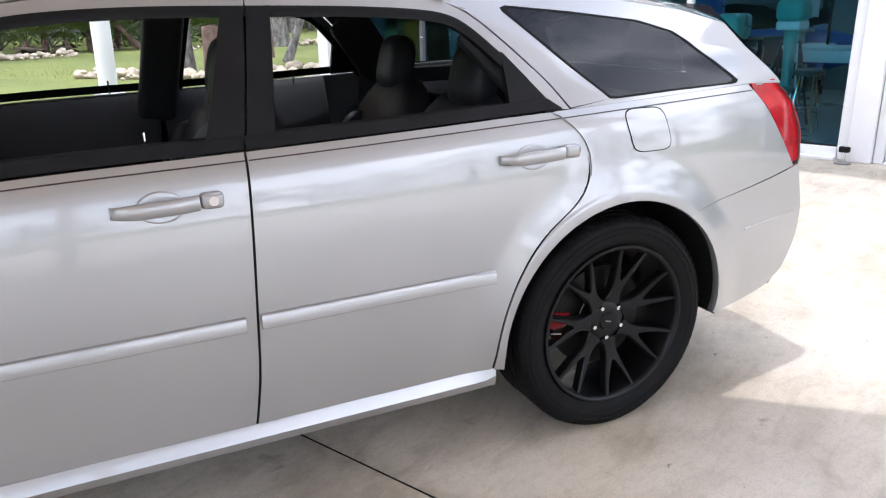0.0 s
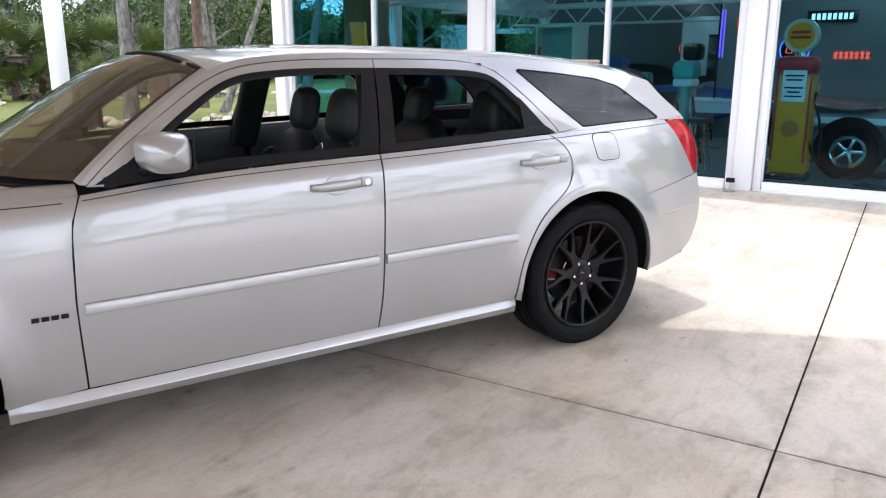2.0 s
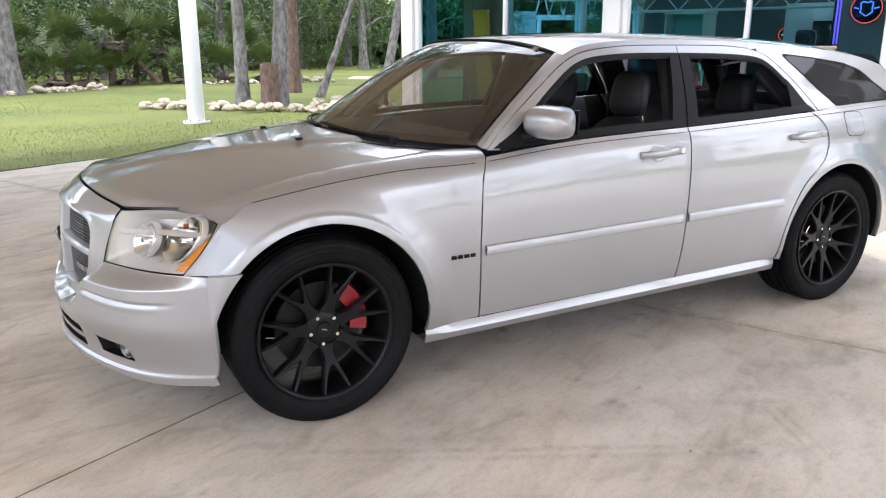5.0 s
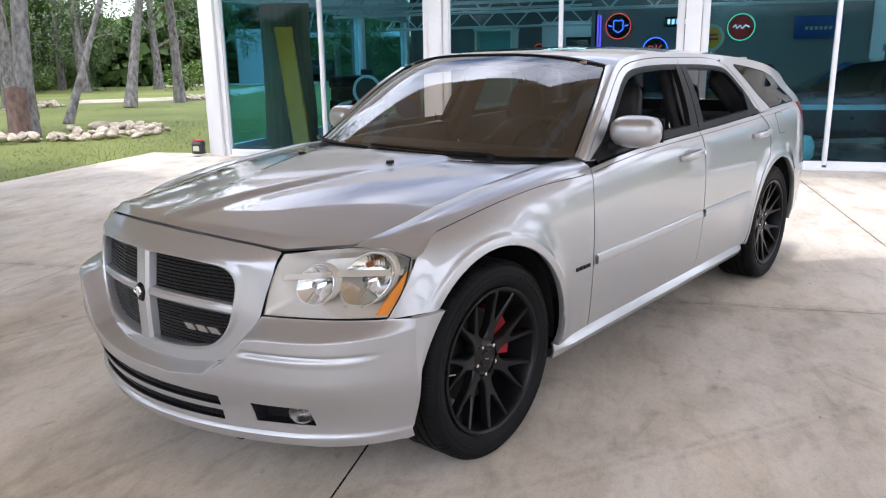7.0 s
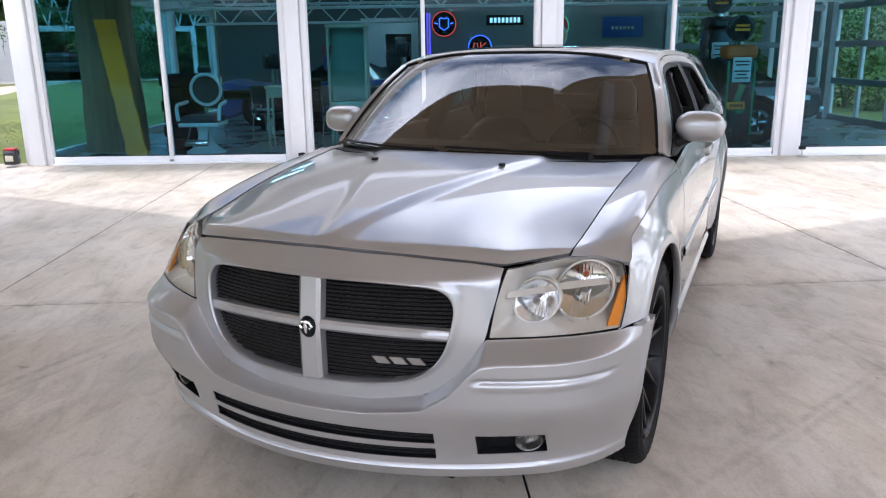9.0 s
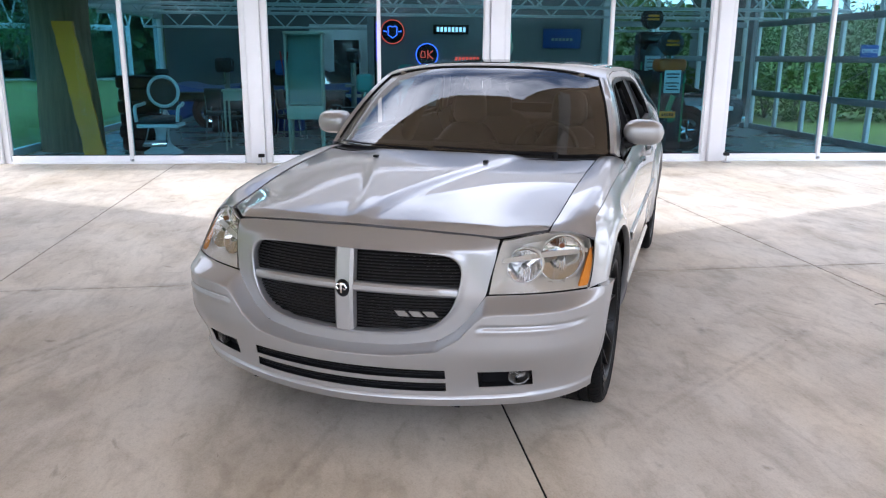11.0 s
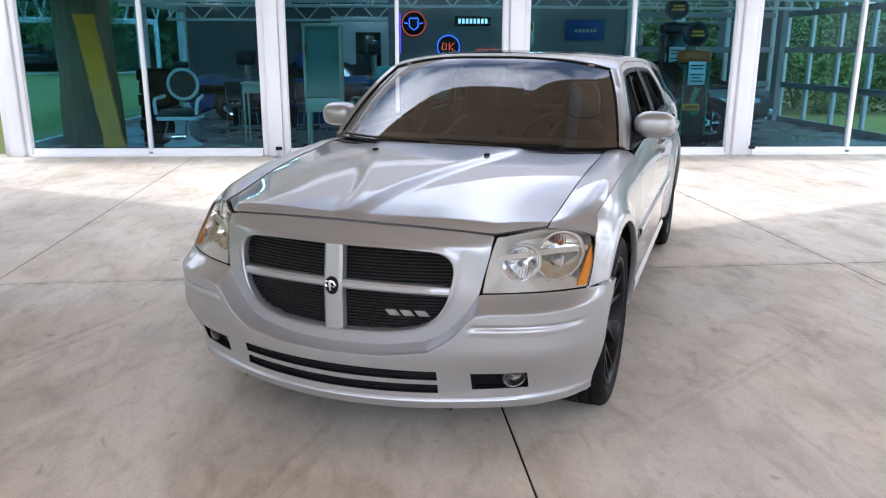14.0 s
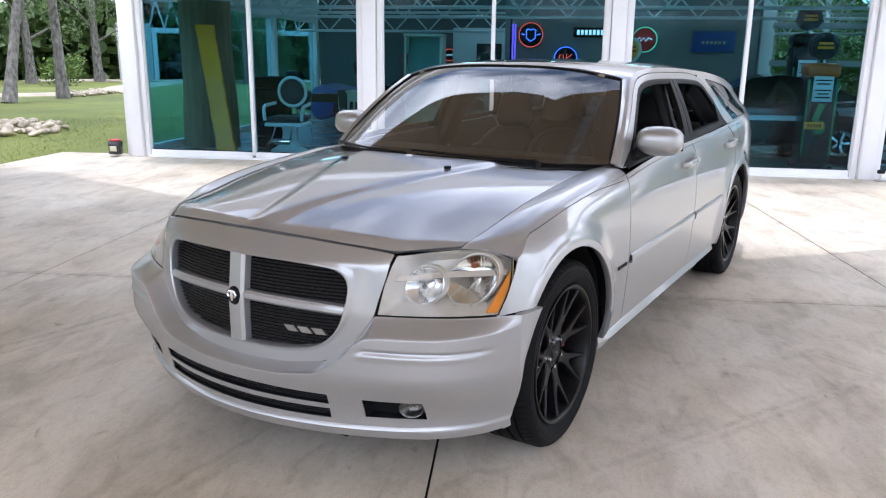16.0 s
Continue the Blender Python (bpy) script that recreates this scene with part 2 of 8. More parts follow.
def concrete_mat():
    """Pale trowelled concrete: broad soft patches, faint smears, fine grit, small scuffs and dirt gathered along the sawn joints."""
    m = pbr("trowelled_concrete", (0.50, 0.452, 0.383), 0.58, 0, 0.1, 0.42, 150, 0.05, base2=(0.68, 0.622, 0.538), detail=6)
    n, l = m.node_tree.nodes, m.node_tree.links
    b = n["Principled BSDF"]
    co = n.new("ShaderNodeTexCoord")

    def layer(src, scale, detail, lo, hi, tint, stretch=(1, 1, 1), distortion=0.0, turn=0.0, most=1.0, mask=None):
        mp, st, rp, mx = n.new("ShaderNodeMapping"), n.new("ShaderNodeTexNoise"), n.new("ShaderNodeMapRange"), n.new("ShaderNodeMix")
        mp.inputs["Scale"].default_value, mp.inputs["Rotation"].default_value = stretch, (0, 0, radians(turn))
        st.inputs["Scale"].default_value, st.inputs["Detail"].default_value, st.inputs["Distortion"].default_value = scale, detail, distortion
        rp.inputs["From Min"].default_value, rp.inputs["From Max"].default_value, rp.inputs["To Max"].default_value = lo, hi, most
        mx.data_type, mx.blend_type = "RGBA", "MULTIPLY"
        mx.inputs[7].default_value = (*tint, 1)
        l.new(co.outputs["Object"], mp.inputs["Vector"]), l.new(mp.outputs[0], st.inputs["Vector"])
        l.new(st.outputs["Fac"], rp.inputs["Value"])
        fac = rp.outputs[0]
        if mask:
            k = n.new("ShaderNodeMath")
            k.operation = "MULTIPLY"
            l.new(fac, k.inputs[0]), l.new(mask, k.inputs[1])
            fac = k.outputs[0]
        l.new(fac, mx.inputs[0]), l.new(src, mx.inputs[6])
        return mx.outputs[2]

    def joint(axis, reach):
        """One along a joint through the origin, fading out to the reach."""
        sx, ab, rp = n.new("ShaderNodeSeparateXYZ"), n.new("ShaderNodeMath"), n.new("ShaderNodeMapRange")
        ab.operation = "ABSOLUTE"
        rp.inputs["From Min"].default_value, rp.inputs["From Max"].default_value = reach, 0.0
        l.new(co.outputs["Object"], sx.inputs[0]), l.new(sx.outputs[axis], ab.inputs[0]), l.new(ab.outputs[0], rp.inputs["Value"])
        return rp.outputs[0]

    out = b.inputs["Base Color"].links[0].from_socket
    out = layer(out, 0.55, 6, 0.44, 0.66, (0.79, 0.765, 0.73), (1, 0.7, 1), 0.6, 28)
    out = layer(out, 1.9, 8, 0.48, 0.70, (0.77, 0.75, 0.72), (1, 0.6, 1), 0.5, -40)
    out = layer(out, 3.4, 9, 0.48, 0.70, (0.76, 0.745, 0.72), (1, 0.5, 1), 0.8, 62, 0.8)
    out = layer(out, 8.0, 9, 0.50, 0.70, (0.76, 0.74, 0.71), (1, 0.45, 1), 0.9, -18, 0.75)
    out = layer(out, 38, 7, 0.48, 0.68, (0.84, 0.825, 0.80), (1, 0.6, 1), 0.3, 15, 0.55)
    out = layer(out, 26, 8, 0.54, 0.74, (0.86, 0.85, 0.83), (1, 0.10, 1), 0.6, 34, 0.5)
    out = layer(out, 110, 5, 0.46, 0.70, (0.86, 0.85, 0.83), (1, 0.7, 1), 0.0, 64, 0.7)
    out = layer(out, 0.9, 6, 0.40, 0.66, (1.0, 0.94, 0.84), (1, 1, 1), 0.4, 0, 0.7)
    out = layer(out, 6.5, 6, 0.69, 0.75, (0.62, 0.60, 0.57), (1, 0.6, 1), 0.4, 10)
    out = layer(out, 19, 5, 0.72, 0.76, (0.48, 0.46, 0.43), (1, 0.45, 1), 0.3, 40)
    # tyre tracks and blotches, each a soft spot at its own place: centre, half length, half width, turn, strength
    pos, grit = n.new("ShaderNodeNewGeometry"), n.new("ShaderNodeTexNoise")
    grit.inputs["Scale"].default_value, grit.inputs["Detail"].default_value = 22, 7
    l.new(pos.outputs["Position"], grit.inputs["Vector"])
    for mx_, my_, la, lb, turn, most in MARKS:
        mp, sp, rp, k, mx = n.new("ShaderNodeMapping"), n.new("ShaderNodeTexGradient"), n.new("ShaderNodeMapRange"), n.new("ShaderNodeMath"), n.new("ShaderNodeMix")
        mp.vector_type, sp.gradient_type, k.operation = "TEXTURE", "SPHERICAL", "MULTIPLY"
        mp.inputs["Location"].default_value, mp.inputs["Rotation"].default_value, mp.inputs["Scale"].default_value = (mx_, my_, 0), (0, 0, radians(turn)), (la, lb, 1)
        rp.inputs["From Min"].default_value, rp.inputs["From Max"].default_value = 0.25, 0.70
        rp.inputs["To Max"].default_value = most * 0.85
        mx.data_type, mx.blend_type = "RGBA", "MULTIPLY"
        mx.inputs[7].default_value = (0.50, 0.485, 0.465, 1)
        l.new(pos.outputs["Position"], mp.inputs["Vector"]), l.new(mp.outputs[0], sp.inputs[0]), l.new(grit.outputs["Fac"], rp.inputs["Value"])
        l.new(sp.outputs["Fac"], k.inputs[0]), l.new(rp.outputs[0], k.inputs[1]), l.new(k.outputs[0], mx.inputs[0]), l.new(out, mx.inputs[6])
        out = mx.outputs[2]
    for axis in (0, 1):
        out = layer(out, 11, 7, 0.35, 0.70, (0.50, 0.48, 0.45), (1, 1, 1), 0.5, 0, 0.8, joint(axis, 0.10))
    l.new(out, b.inputs["Base Color"])
    return m


M["concrete"] = concrete_mat()
M["grass_soil"] = pbr("lawn", (0.075, 0.10, 0.014), 0.9, 0, 0.2, 0.35, 60, 0.6, base2=(0.165, 0.185, 0.035), detail=8)
M["blade"] = pbr("grass_blade", (0.115, 0.145, 0.02), 0.6, 0, 0.3, 0.5, 20, base2=(0.20, 0.22, 0.045), island=0.22)
M["bark"] = pbr("grey_bark", (0.03, 0.026, 0.023), 0.9, 0, 0.4, 4.5, 34, 1.6, base2=(0.27, 0.25, 0.23), detail=9, stretch=(2.2, 2.2, 1.0))
M["bark_red"] = pbr("reddish_bark", (0.055, 0.034, 0.026), 0.9, 0, 0.3, 5, 34, 1.6, base2=(0.20, 0.13, 0.10), detail=9, stretch=(2.2, 2.2, 1.0))
M["leaf"] = pbr("oak_leaf", (0.035, 0.075, 0.018), 0.55, 0, 0.3, 1.0, 30, base2=(0.09, 0.15, 0.03), island=0.45)
M["leaf2"] = pbr("bright_leaf", (0.07, 0.14, 0.02), 0.5, 0, 0.3, 1.0, 30, base2=(0.16, 0.24, 0.05), island=0.4)
M["palm"] = pbr("palmetto_leaf", (0.04, 0.07, 0.022), 0.45, 0, 0.3, 2.0, 30, base2=(0.15, 0.195, 0.055), island=0.4)
M["moss"] = pbr("hanging_moss", (0.13, 0.14, 0.10), 0.95, 0, 0.3, 2.0, 30, island=0.3)
M["rock"] = pbr("tan_rock", (0.22, 0.17, 0.12), 0.85, 0, 0.25, 3, 40, 0.5, base2=(0.52, 0.455, 0.35), island=0.45)


# ---------------------------------------------------------------- mesh helpers
def mesh_from(name, verts, faces, material, sharp=40.0):
    me = bpy.data.meshes.new(name)
    me.from_pydata([tuple(map(float, v)) for v in verts], [], [tuple(int(i) for i in f) for f in faces])
    me.materials.append(material)
    me.shade_smooth()
    if sharp:
        me.set_sharp_from_angle(angle=radians(sharp))
    return me


def put(name, verts, faces, material, parent=None, label="", sharp=40.0):
    ob = new(name, mesh_from(name, verts, faces, material, sharp))
    ob.parent = parent
    return tagged(ob, label)


def part(name, bm, material, parent=None, label="", sharp=40.0):
    me = bpy.data.meshes.new(name)
    bm.to_mesh(me)
    bm.free()
    me.materials.append(material)
    me.shade_smooth()
    if sharp:
        me.set_sharp_from_angle(angle=radians(sharp))
    ob = new(name, me)
    ob.parent = parent
    return tagged(ob, label)


def thing(name, label, category, m=None, group="", kind=""):
    ob = new(name)
    ob.empty_display_size = 0.2
    if m is not None:
        ob.matrix_world = m
    return tagged(ob, label, category, group, kind)


def box_bm(c, s, bevel=0.0, seg=2, m=None, bm=None):
    """A box with centre c and size s, its edges rounded; added to bm if given."""
    own = bmesh.new()
    bmesh.ops.create_cube(own, size=1.0)
    bmesh.ops.scale(own, vec=s, verts=own.verts)
    if bevel:
        bmesh.ops.bevel(own, geom=own.edges[:], offset=min(bevel, 0.49 * min(s)), segments=seg, profile=0.5, affect="EDGES", clamp_overlap=True)
    own.transform(Matrix.Translation(c) @ m if m is not None else Matrix.Translation(c))
    return join_bm(bm, own)


def join_bm(bm, own):
    if bm is None:
        return own
    tmp = bpy.data.meshes.new("tmp")
    own.to_mesh(tmp)
    own.free()
    bm.from_mesh(tmp)
    bpy.data.meshes.remove(tmp)
    return bm


def cyl_bm(p, q, r0, r1=None, n=16, bm=None, caps=True):
    """A round bar from p to q."""
    p, q = Vector(p), Vector(q)
    own = bmesh.new()
    bmesh.ops.create_cone(own, cap_ends=caps, segments=n, radius1=r0, radius2=r0 if r1 is None else r1, depth=(q - p).length)
    own.transform(Matrix.Translation((p + q) / 2) @ (q - p).to_track_quat("Z", "Y").to_matrix().to_4x4())
    return join_bm(bm, own)


def revolve(profile, n=48, axis="y", closed=False):
    """Verts and faces of a profile of (radius, along) turned about the y or z axis."""
    k = len(profile)
    v, f = [], []
    for i in range(n):
        a = 2 * math.pi * i / n
        for r, h in profile:
            v.append((r * math.cos(a), h, r * math.sin(a)) if axis == "y" else (r * math.cos(a), r * math.sin(a), h))
    for i in range(n):
        j = (i + 1) % n
        for a in range(k if closed else k - 1):
            b = (a + 1) % k
            q = (i * k + a, j * k + a, j * k + b, i * k + b)
            f.append(q if axis == "y" else q[::-1])
    return v, f


def spline(xs, ys):
    """A natural cubic spline through the points, straight outside them."""
    xs, ys = np.array(xs, float), np.array(ys, float)
    n, h = len(xs), np.diff(xs)
    a, r = np.eye(n), np.zeros(n)
    for i in range(1, n - 1):
        a[i, i - 1 : i + 2] = h[i - 1], 2 * (h[i - 1] + h[i]), h[i]
        r[i] = 6 * ((ys[i + 1] - ys[i]) / h[i] - (ys[i] - ys[i - 1]) / h[i - 1])
    c = np.linalg.solve(a, r)

    def at(x):
        x = np.clip(np.asarray(x, float), xs[0], xs[-1])
        i = np.clip(np.searchsorted(xs, x) - 1, 0, n - 2)
        d0, d1 = x - xs[i], xs[i + 1] - x
        return (c[i] * d1**3 + c[i + 1] * d0**3) / (6 * h[i]) + (ys[i] / h[i] - c[i] * h[i] / 6) * d1 + (ys[i + 1] / h[i] - c[i + 1] * h[i] / 6) * d0

    return at


def smooth(t):
    t = np.clip(t, 0, 1)
    return t * t * (3 - 2 * t)


def along(pts, n, curve=False):
    """n points at even steps along a polyline (or a smooth curve through the points)."""
    p = np.array(pts, float)
    d = np.r_[0, np.cumsum(np.linalg.norm(np.diff(p, axis=0), axis=1))]
    if curve and len(p) > 2:
        t = np.linspace(0, d[-1], 200)
        p = np.stack([spline(d, p[:, k])(t) for k in range(p.shape[1])], 1)
        d = np.r_[0, np.cumsum(np.linalg.norm(np.diff(p, axis=0), axis=1))]
    t = np.linspace(0, d[-1], n)
    return np.stack([np.interp(t, d, p[:, k]) for k in range(p.shape[1])], 1)


def coons(bottom, top, left, right):
    """Grid filled between four sampled curves; bottom and top run left to right, left and right run upwards."""
    nu, nv = len(bottom), len(left)
    u, v = np.linspace(0, 1, nu)[:, None, None], np.linspace(0, 1, nv)[None, :, None]
    b, t, l, r = bottom[:, None], top[:, None], left[None], right[None]
    return (1 - v) * b + v * t + (1 - u) * l + u * r - ((1 - u) * (1 - v) * bottom[0] + u * (1 - v) * bottom[-1] + (1 - u) * v * top[0] + u * v * top[-1])


def sheet(grid, centre, rim=0.012, wrap=False):
    """Verts and faces of a curved sheet with turned-in edges, facing away from centre."""
    g = np.asarray(grid, float)
    nu, nv = g.shape[:2]
    du, dv = np.gradient(g, axis=0), np.gradient(g, axis=1)
    nrm = np.cross(du, dv)
    nrm /= np.maximum(np.linalg.norm(nrm, axis=2, keepdims=True), 1e-9)
    flip = ((g - np.array(centre)) * nrm).sum() < 0
    if flip:
        nrm = -nrm
    v = g.reshape(-1, 3).tolist()
    f = []
    for i in range(nu - 1):
        for j in range(nv - 1):
            q = (i * nv + j, (i + 1) * nv + j, (i + 1) * nv + j + 1, i * nv + j + 1)
            f.append(q[::-1] if flip else q)
    if rim:
        loop = [(i, 0) for i in range(nu)] + [(nu - 1, j) for j in range(1, nv)] + [(i, nv - 1) for i in range(nu - 2, -1, -1)] + [(0, j) for j in range(nv - 2, 0, -1)]
        if wrap:
            loop = None
        sides = [loop + loop[:1]] if loop else [[(i, 0) for i in range(nu)], [(i, nv - 1) for i in range(nu - 1, -1, -1)]]
        for lp in sides:
            s = len(v)
            for i, j in lp:
                v += [g[i, j].tolist(), (g[i, j] - rim * nrm[i, j]).tolist()]
            for k in range(len(lp) - 1):
                q = (s + 2 * k, s + 2 * k + 1, s + 2 * k + 3, s + 2 * k + 2)
                f.append(q[::-1] if flip else q)
    return v, f


def tube(pts, r, n=8, bm=None):
    """A round bar that follows the points."""
    own = bmesh.new()
    pts = [Vector(p) for p in pts]
    rings = []
    for i, p in enumerate(pts):
        d = (pts[min(i + 1, len(pts) - 1)] - pts[max(i - 1, 0)]).normalized()
        a = d.orthogonal().normalized() if i == 0 else (rings[-1][1] - d * rings[-1][1].dot(d)).normalized()
        b = d.cross(a)
        rr = r[i] if isinstance(r, (list, tuple)) else r
        rings.append(([own.verts.new(p + rr * (math.cos(t) * a + math.sin(t) * b)) for t in [2 * math.pi * k / n for k in range(n)]], a))
    for (x, _), (y, _) in zip(rings, rings[1:]):
        for k in range(n):
            own.faces.new((x[k], x[(k + 1) % n], y[(k + 1) % n], y[k]))
    own.faces.new(rings[0][0][::-1]), own.faces.new(rings[-1][0])
    return join_bm(bm, own)


# ---------------------------------------------------------------- the place
# Shop frame: x along the glazed front, y into the shop, z up.
SHOP = pose(6.965, 3.616, 0, 0, 0, -66.8)


def shop(ob):
    ob.matrix_world = SHOP
    return ob


def flat(name, pts, z0, z1, material, label="", kind="structure", category=""):
    """A slab with a polygon plan from z0 to z1."""
    bm = bmesh.new()
    lo = [bm.verts.new((x, y, z0)) for x, y in pts]
    hi = [bm.verts.new((x, y, z1)) for x, y in pts]
    bm.faces.new(lo[::-1]), bm.faces.new(hi)
    for i in range(len(pts)):
        j = (i + 1) % len(pts)
        bm.faces.new((lo[i], lo[j], hi[j], hi[i]))
    bmesh.ops.recalc_face_normals(bm, faces=bm.faces[:])
    return tagged(part(name, bm, material), label, category, "", kind)


# ground: one sheet to the horizon, a little lower under the paving
gx = np.r_[-900, -300, -120, -60, np.arange(-40, 61, 2.0), 100, 300, 900]
gv = [(x, y, -0.035 + 0.05 * noise.noise((x * 0.12, y * 0.12, 0)) * (1 if y > 12 else 0)) for x in gx for y in gx]
gn = len(gx)
gf = [(i * gn + j, (i + 1) * gn + j, (i + 1) * gn + j + 1, i * gn + j + 1) for i in range(gn - 1) for j in range(gn - 1)]
tagged(put("ground", gv, gf, M["grass_soil"]), "mown green lawn reaching to the woods", "ground", "", "structure")

# concrete apron in slabs with sawn joints
pave = tagged(shop(flat("pavement", [(-6.30, 0.1), (-6.30, -24.4), (27, -24.4), (27, 0.1)], -0.25, -0.004, M["dark"])), "pale broom-finished concrete forecourt with stains", "pavement", "", "structure")
# slab frame: origin at a joint crossing
SLABS = pose(2.885, -2.145, 0, 0, 0, -63.75)
S_A = [-9.86, -8.82, -5.92, -2.87] + [2.94 * k for k in range(0, 9)]
S_N = [6.75, 0.0, -6.1, -12.2, -18.3]

# glazed shop front
POSTS = [-5.07, -1.375, 2.115, 5.51, 8.95]
MULLS = [-3.2, 0.4, 3.82, 7.22]
TOP = 2.43


def framed_post(name, a, label):
    t = shop(thing(name, label, "post", kind="structure"))
    part("post_core", box_bm((a, 0.06, 1.25), (0.20, 0.26, 2.5), 0.012), M["white"], t)
    for s in (-1, 1):
        part("door_stile", box_bm((a + s * 0.148, 0.05, 1.25), (0.085, 0.12, 2.5), 0.01), M["white"], t)
        part("stop_bead", box_bm((a + s * 0.194, 0.05, 1.26), (0.016, 0.06, 2.4), 0.004), M["white"], t)
    return t


for i, a in enumerate(POSTS):
    framed_post("post_%d" % (i + 1), a, "white powder-coated post of the glazed shop front")
for i, (m, a, b) in enumerate(zip(MULLS, POSTS, POSTS[1:])):
    w = shop(thing("window_%d" % (i + 1), "tall teal-tinted glass sliding doors in white frames", "window", kind="structure"))
    lo, hi = a + 0.2, b - 0.2
    part("mullion", box_bm((m, 0.05, 1.26), (0.055, 0.10, 2.4), 0.008), M["white"], w)
    for p, q in ((lo, m - 0.0275), (m + 0.0275, hi)):
        part("bottom_rail", box_bm(((p + q) / 2, 0.05, 0.055), (q - p, 0.10, 0.11), 0.01), M["white"], w)
        part("top_rail", box_bm(((p + q) / 2, 0.05, TOP + 0.035), (q - p, 0.10, 0.07), 0.01), M["white"], w)
        g = part("pane", box_bm(((p + q) / 2, 0.06, 1.27), (q - p, 0.008, 2.32)), M["teal"], w, "teal-tinted pane")
        g.visible_shadow = False
        part("gasket", box_bm(((p + q) / 2, 0.045, 0.114), (q - p, 0.03, 0.010)), M["seal"], w)
    part("track", box_bm(((lo + hi) / 2, 0.03, 0.012), (hi - lo, 0.2, 0.024), 0.005), M["white"], w)
tagged(shop(part("wall_front", box_bm((1.94, 0.1, 2.83), (14.5, 0.30, 0.66), 0.01), M["white"])), "white fascia over the glass doors", "wall", "", "structure")
tagged(shop(part("trim", box_bm((2.10, -0.62, 3.30), (14.2, 1.68, 0.26), 0.02), M["white"])), "white eave trim of the shop roof", "trim", "", "structure")
# unseen upper wall, added and sized to keep sky out of the bonnet's reflections
M["render_coat"] = pbr("warm_grey_render", (0.36, 0.34, 0.31), 0.85, 0, 0.08, 0.8, 60, 0.1)
tagged(shop(part("wall_upper", box_bm((2.0, -0.1, 4.27), (14.0, 0.3, 1.66), 0.01), M["render_coat"])), "plain warm grey parapet above the shop's eave", "wall", "", "structure")
# end wall, glazed as well
SIDE = [0.0, 3.1, 6.2, 9.3]
for i, (p, q) in enumerate(zip(SIDE, SIDE[1:])):
    w = shop(thing("window_%d" % (i + 5), "teal-tinted glass end wall in white frames", "window", kind="structure"))
    part("mullion", box_bm((-5.2, q, 1.25), (0.2, 0.2, 2.5), 0.01), M["white"], w)
    part("bottom_rail", box_bm((-5.2, (p + q) / 2, 0.06), (0.1, q - p - 0.22, 0.12), 0.01), M["white"], w)
    g = part("pane", box_bm((-5.2, (p + q) / 2, 1.27), (0.008, q - p - 0.2, 2.32)), M["teal"], w)
    g.visible_shadow = False
    part("top_rail", box_bm((-5.2, (p + q) / 2, 2.83), (0.24, q - p, 0.8), 0.01), M["white"], w)
M["wall_light"] = pbr("grey_back_wall_paint", (0.11, 0.115, 0.12), 0.7, 0, 0.08, 1.5, 80, 0.05)
# shop interior shell
tagged(shop(flat("floor", [(-5.1, 0.13), (9.0, 0.13), (9.0, 9.6), (-5.1, 9.6)], -0.2, 0.004, M["ifloor"])), "polished grey showroom floor", "floor", "", "structure")
tagged(shop(flat("ceiling", [(-5.3, 0.26), (9.1, 0.26), (9.1, 9.7), (-5.3, 9.7)], 3.14, 3.4, M["ceil"])), "dark grey showroom ceiling", "ceiling", "", "structure")
tagged(shop(part("wall_partition", box_bm((2.75, 5.95, 1.57), (5.2, 0.12, 3.13)), M["wall_grey"])), "grey painted partition wall hung with signs", "wall", "", "structure")
tagged(shop(part("wall_back", box_bm((-0.6, 9.55, 1.57), (9.0, 0.14, 3.13)), M["wall_light"])), "grey back wall of the showroom", "wall", "", "structure")
tagged(shop(part("roof", box_bm((1.94, 5.02, 3.60), (15.2, 9.86, 0.22), 0.02), M["white"])), "flat white shop roof", "roof", "", "structure")

# canopy over the forecourt
C_Z = 3.3
tagged(shop(flat("canopy_roof", [(-7.85, -1.52), (1.36, -6.35), (7.74, -3.35), (7.74, -12.0), (-7.8, -12.0)], C_Z, C_Z + 0.22, M["canopy"])), "wide canopy roof with a tan underside", "canopy", "", "structure")
for a in (-7.3, -5.07, -1.375, 2.115, 5.51, 7.4):
    n0 = -1.78 - (a + 7.8) * 0.525 if a < 1.36 else -6.60 + (a - 1.36) * 0.47
    bm = box_bm((a, (n0 - 11.85) / 2, C_Z - 0.012), (0.2, n0 + 11.85, 0.016))
    box_bm((a, (n0 - 11.85) / 2, C_Z - 0.20), (0.2, n0 + 11.85, 0.016), bm=bm)
    box_bm((a, (n0 - 11.85) / 2, C_Z - 0.106), (0.012, n0 + 11.85, 0.172), bm=bm)
    tagged(shop(part("canopy_beam", bm, M["white"])), "white steel beam under the canopy", "beam", "canopy beams", "structure")
for a, n0 in ((-7.3, -9.4), (7.4, -9.4), (7.4, -4.2)):
    t = shop(thing("canopy_column", "white round steel canopy column", "column", kind="structure"))
    part("shaft", cyl_bm((a, n0, 0), (a, n0, C_Z - 0.21), 0.1, n=24), M["white"], t)
    part("base_plate", cyl_bm((a, n0, 0), (a, n0, 0.02), 0.19, n=24), M["white"], t)

# dry twig lying on the concrete
tagged(part("twig", tube([(1.955, -2.385, 0.004), (1.975, -2.42, 0.009), (1.992, -2.452, 0.004), (1.975, -2.456, 0.004), (1.952, -2.452, 0.004)], 0.003, 6), M["bark"]), "thin dry curled twig lying on the concrete", "twig")

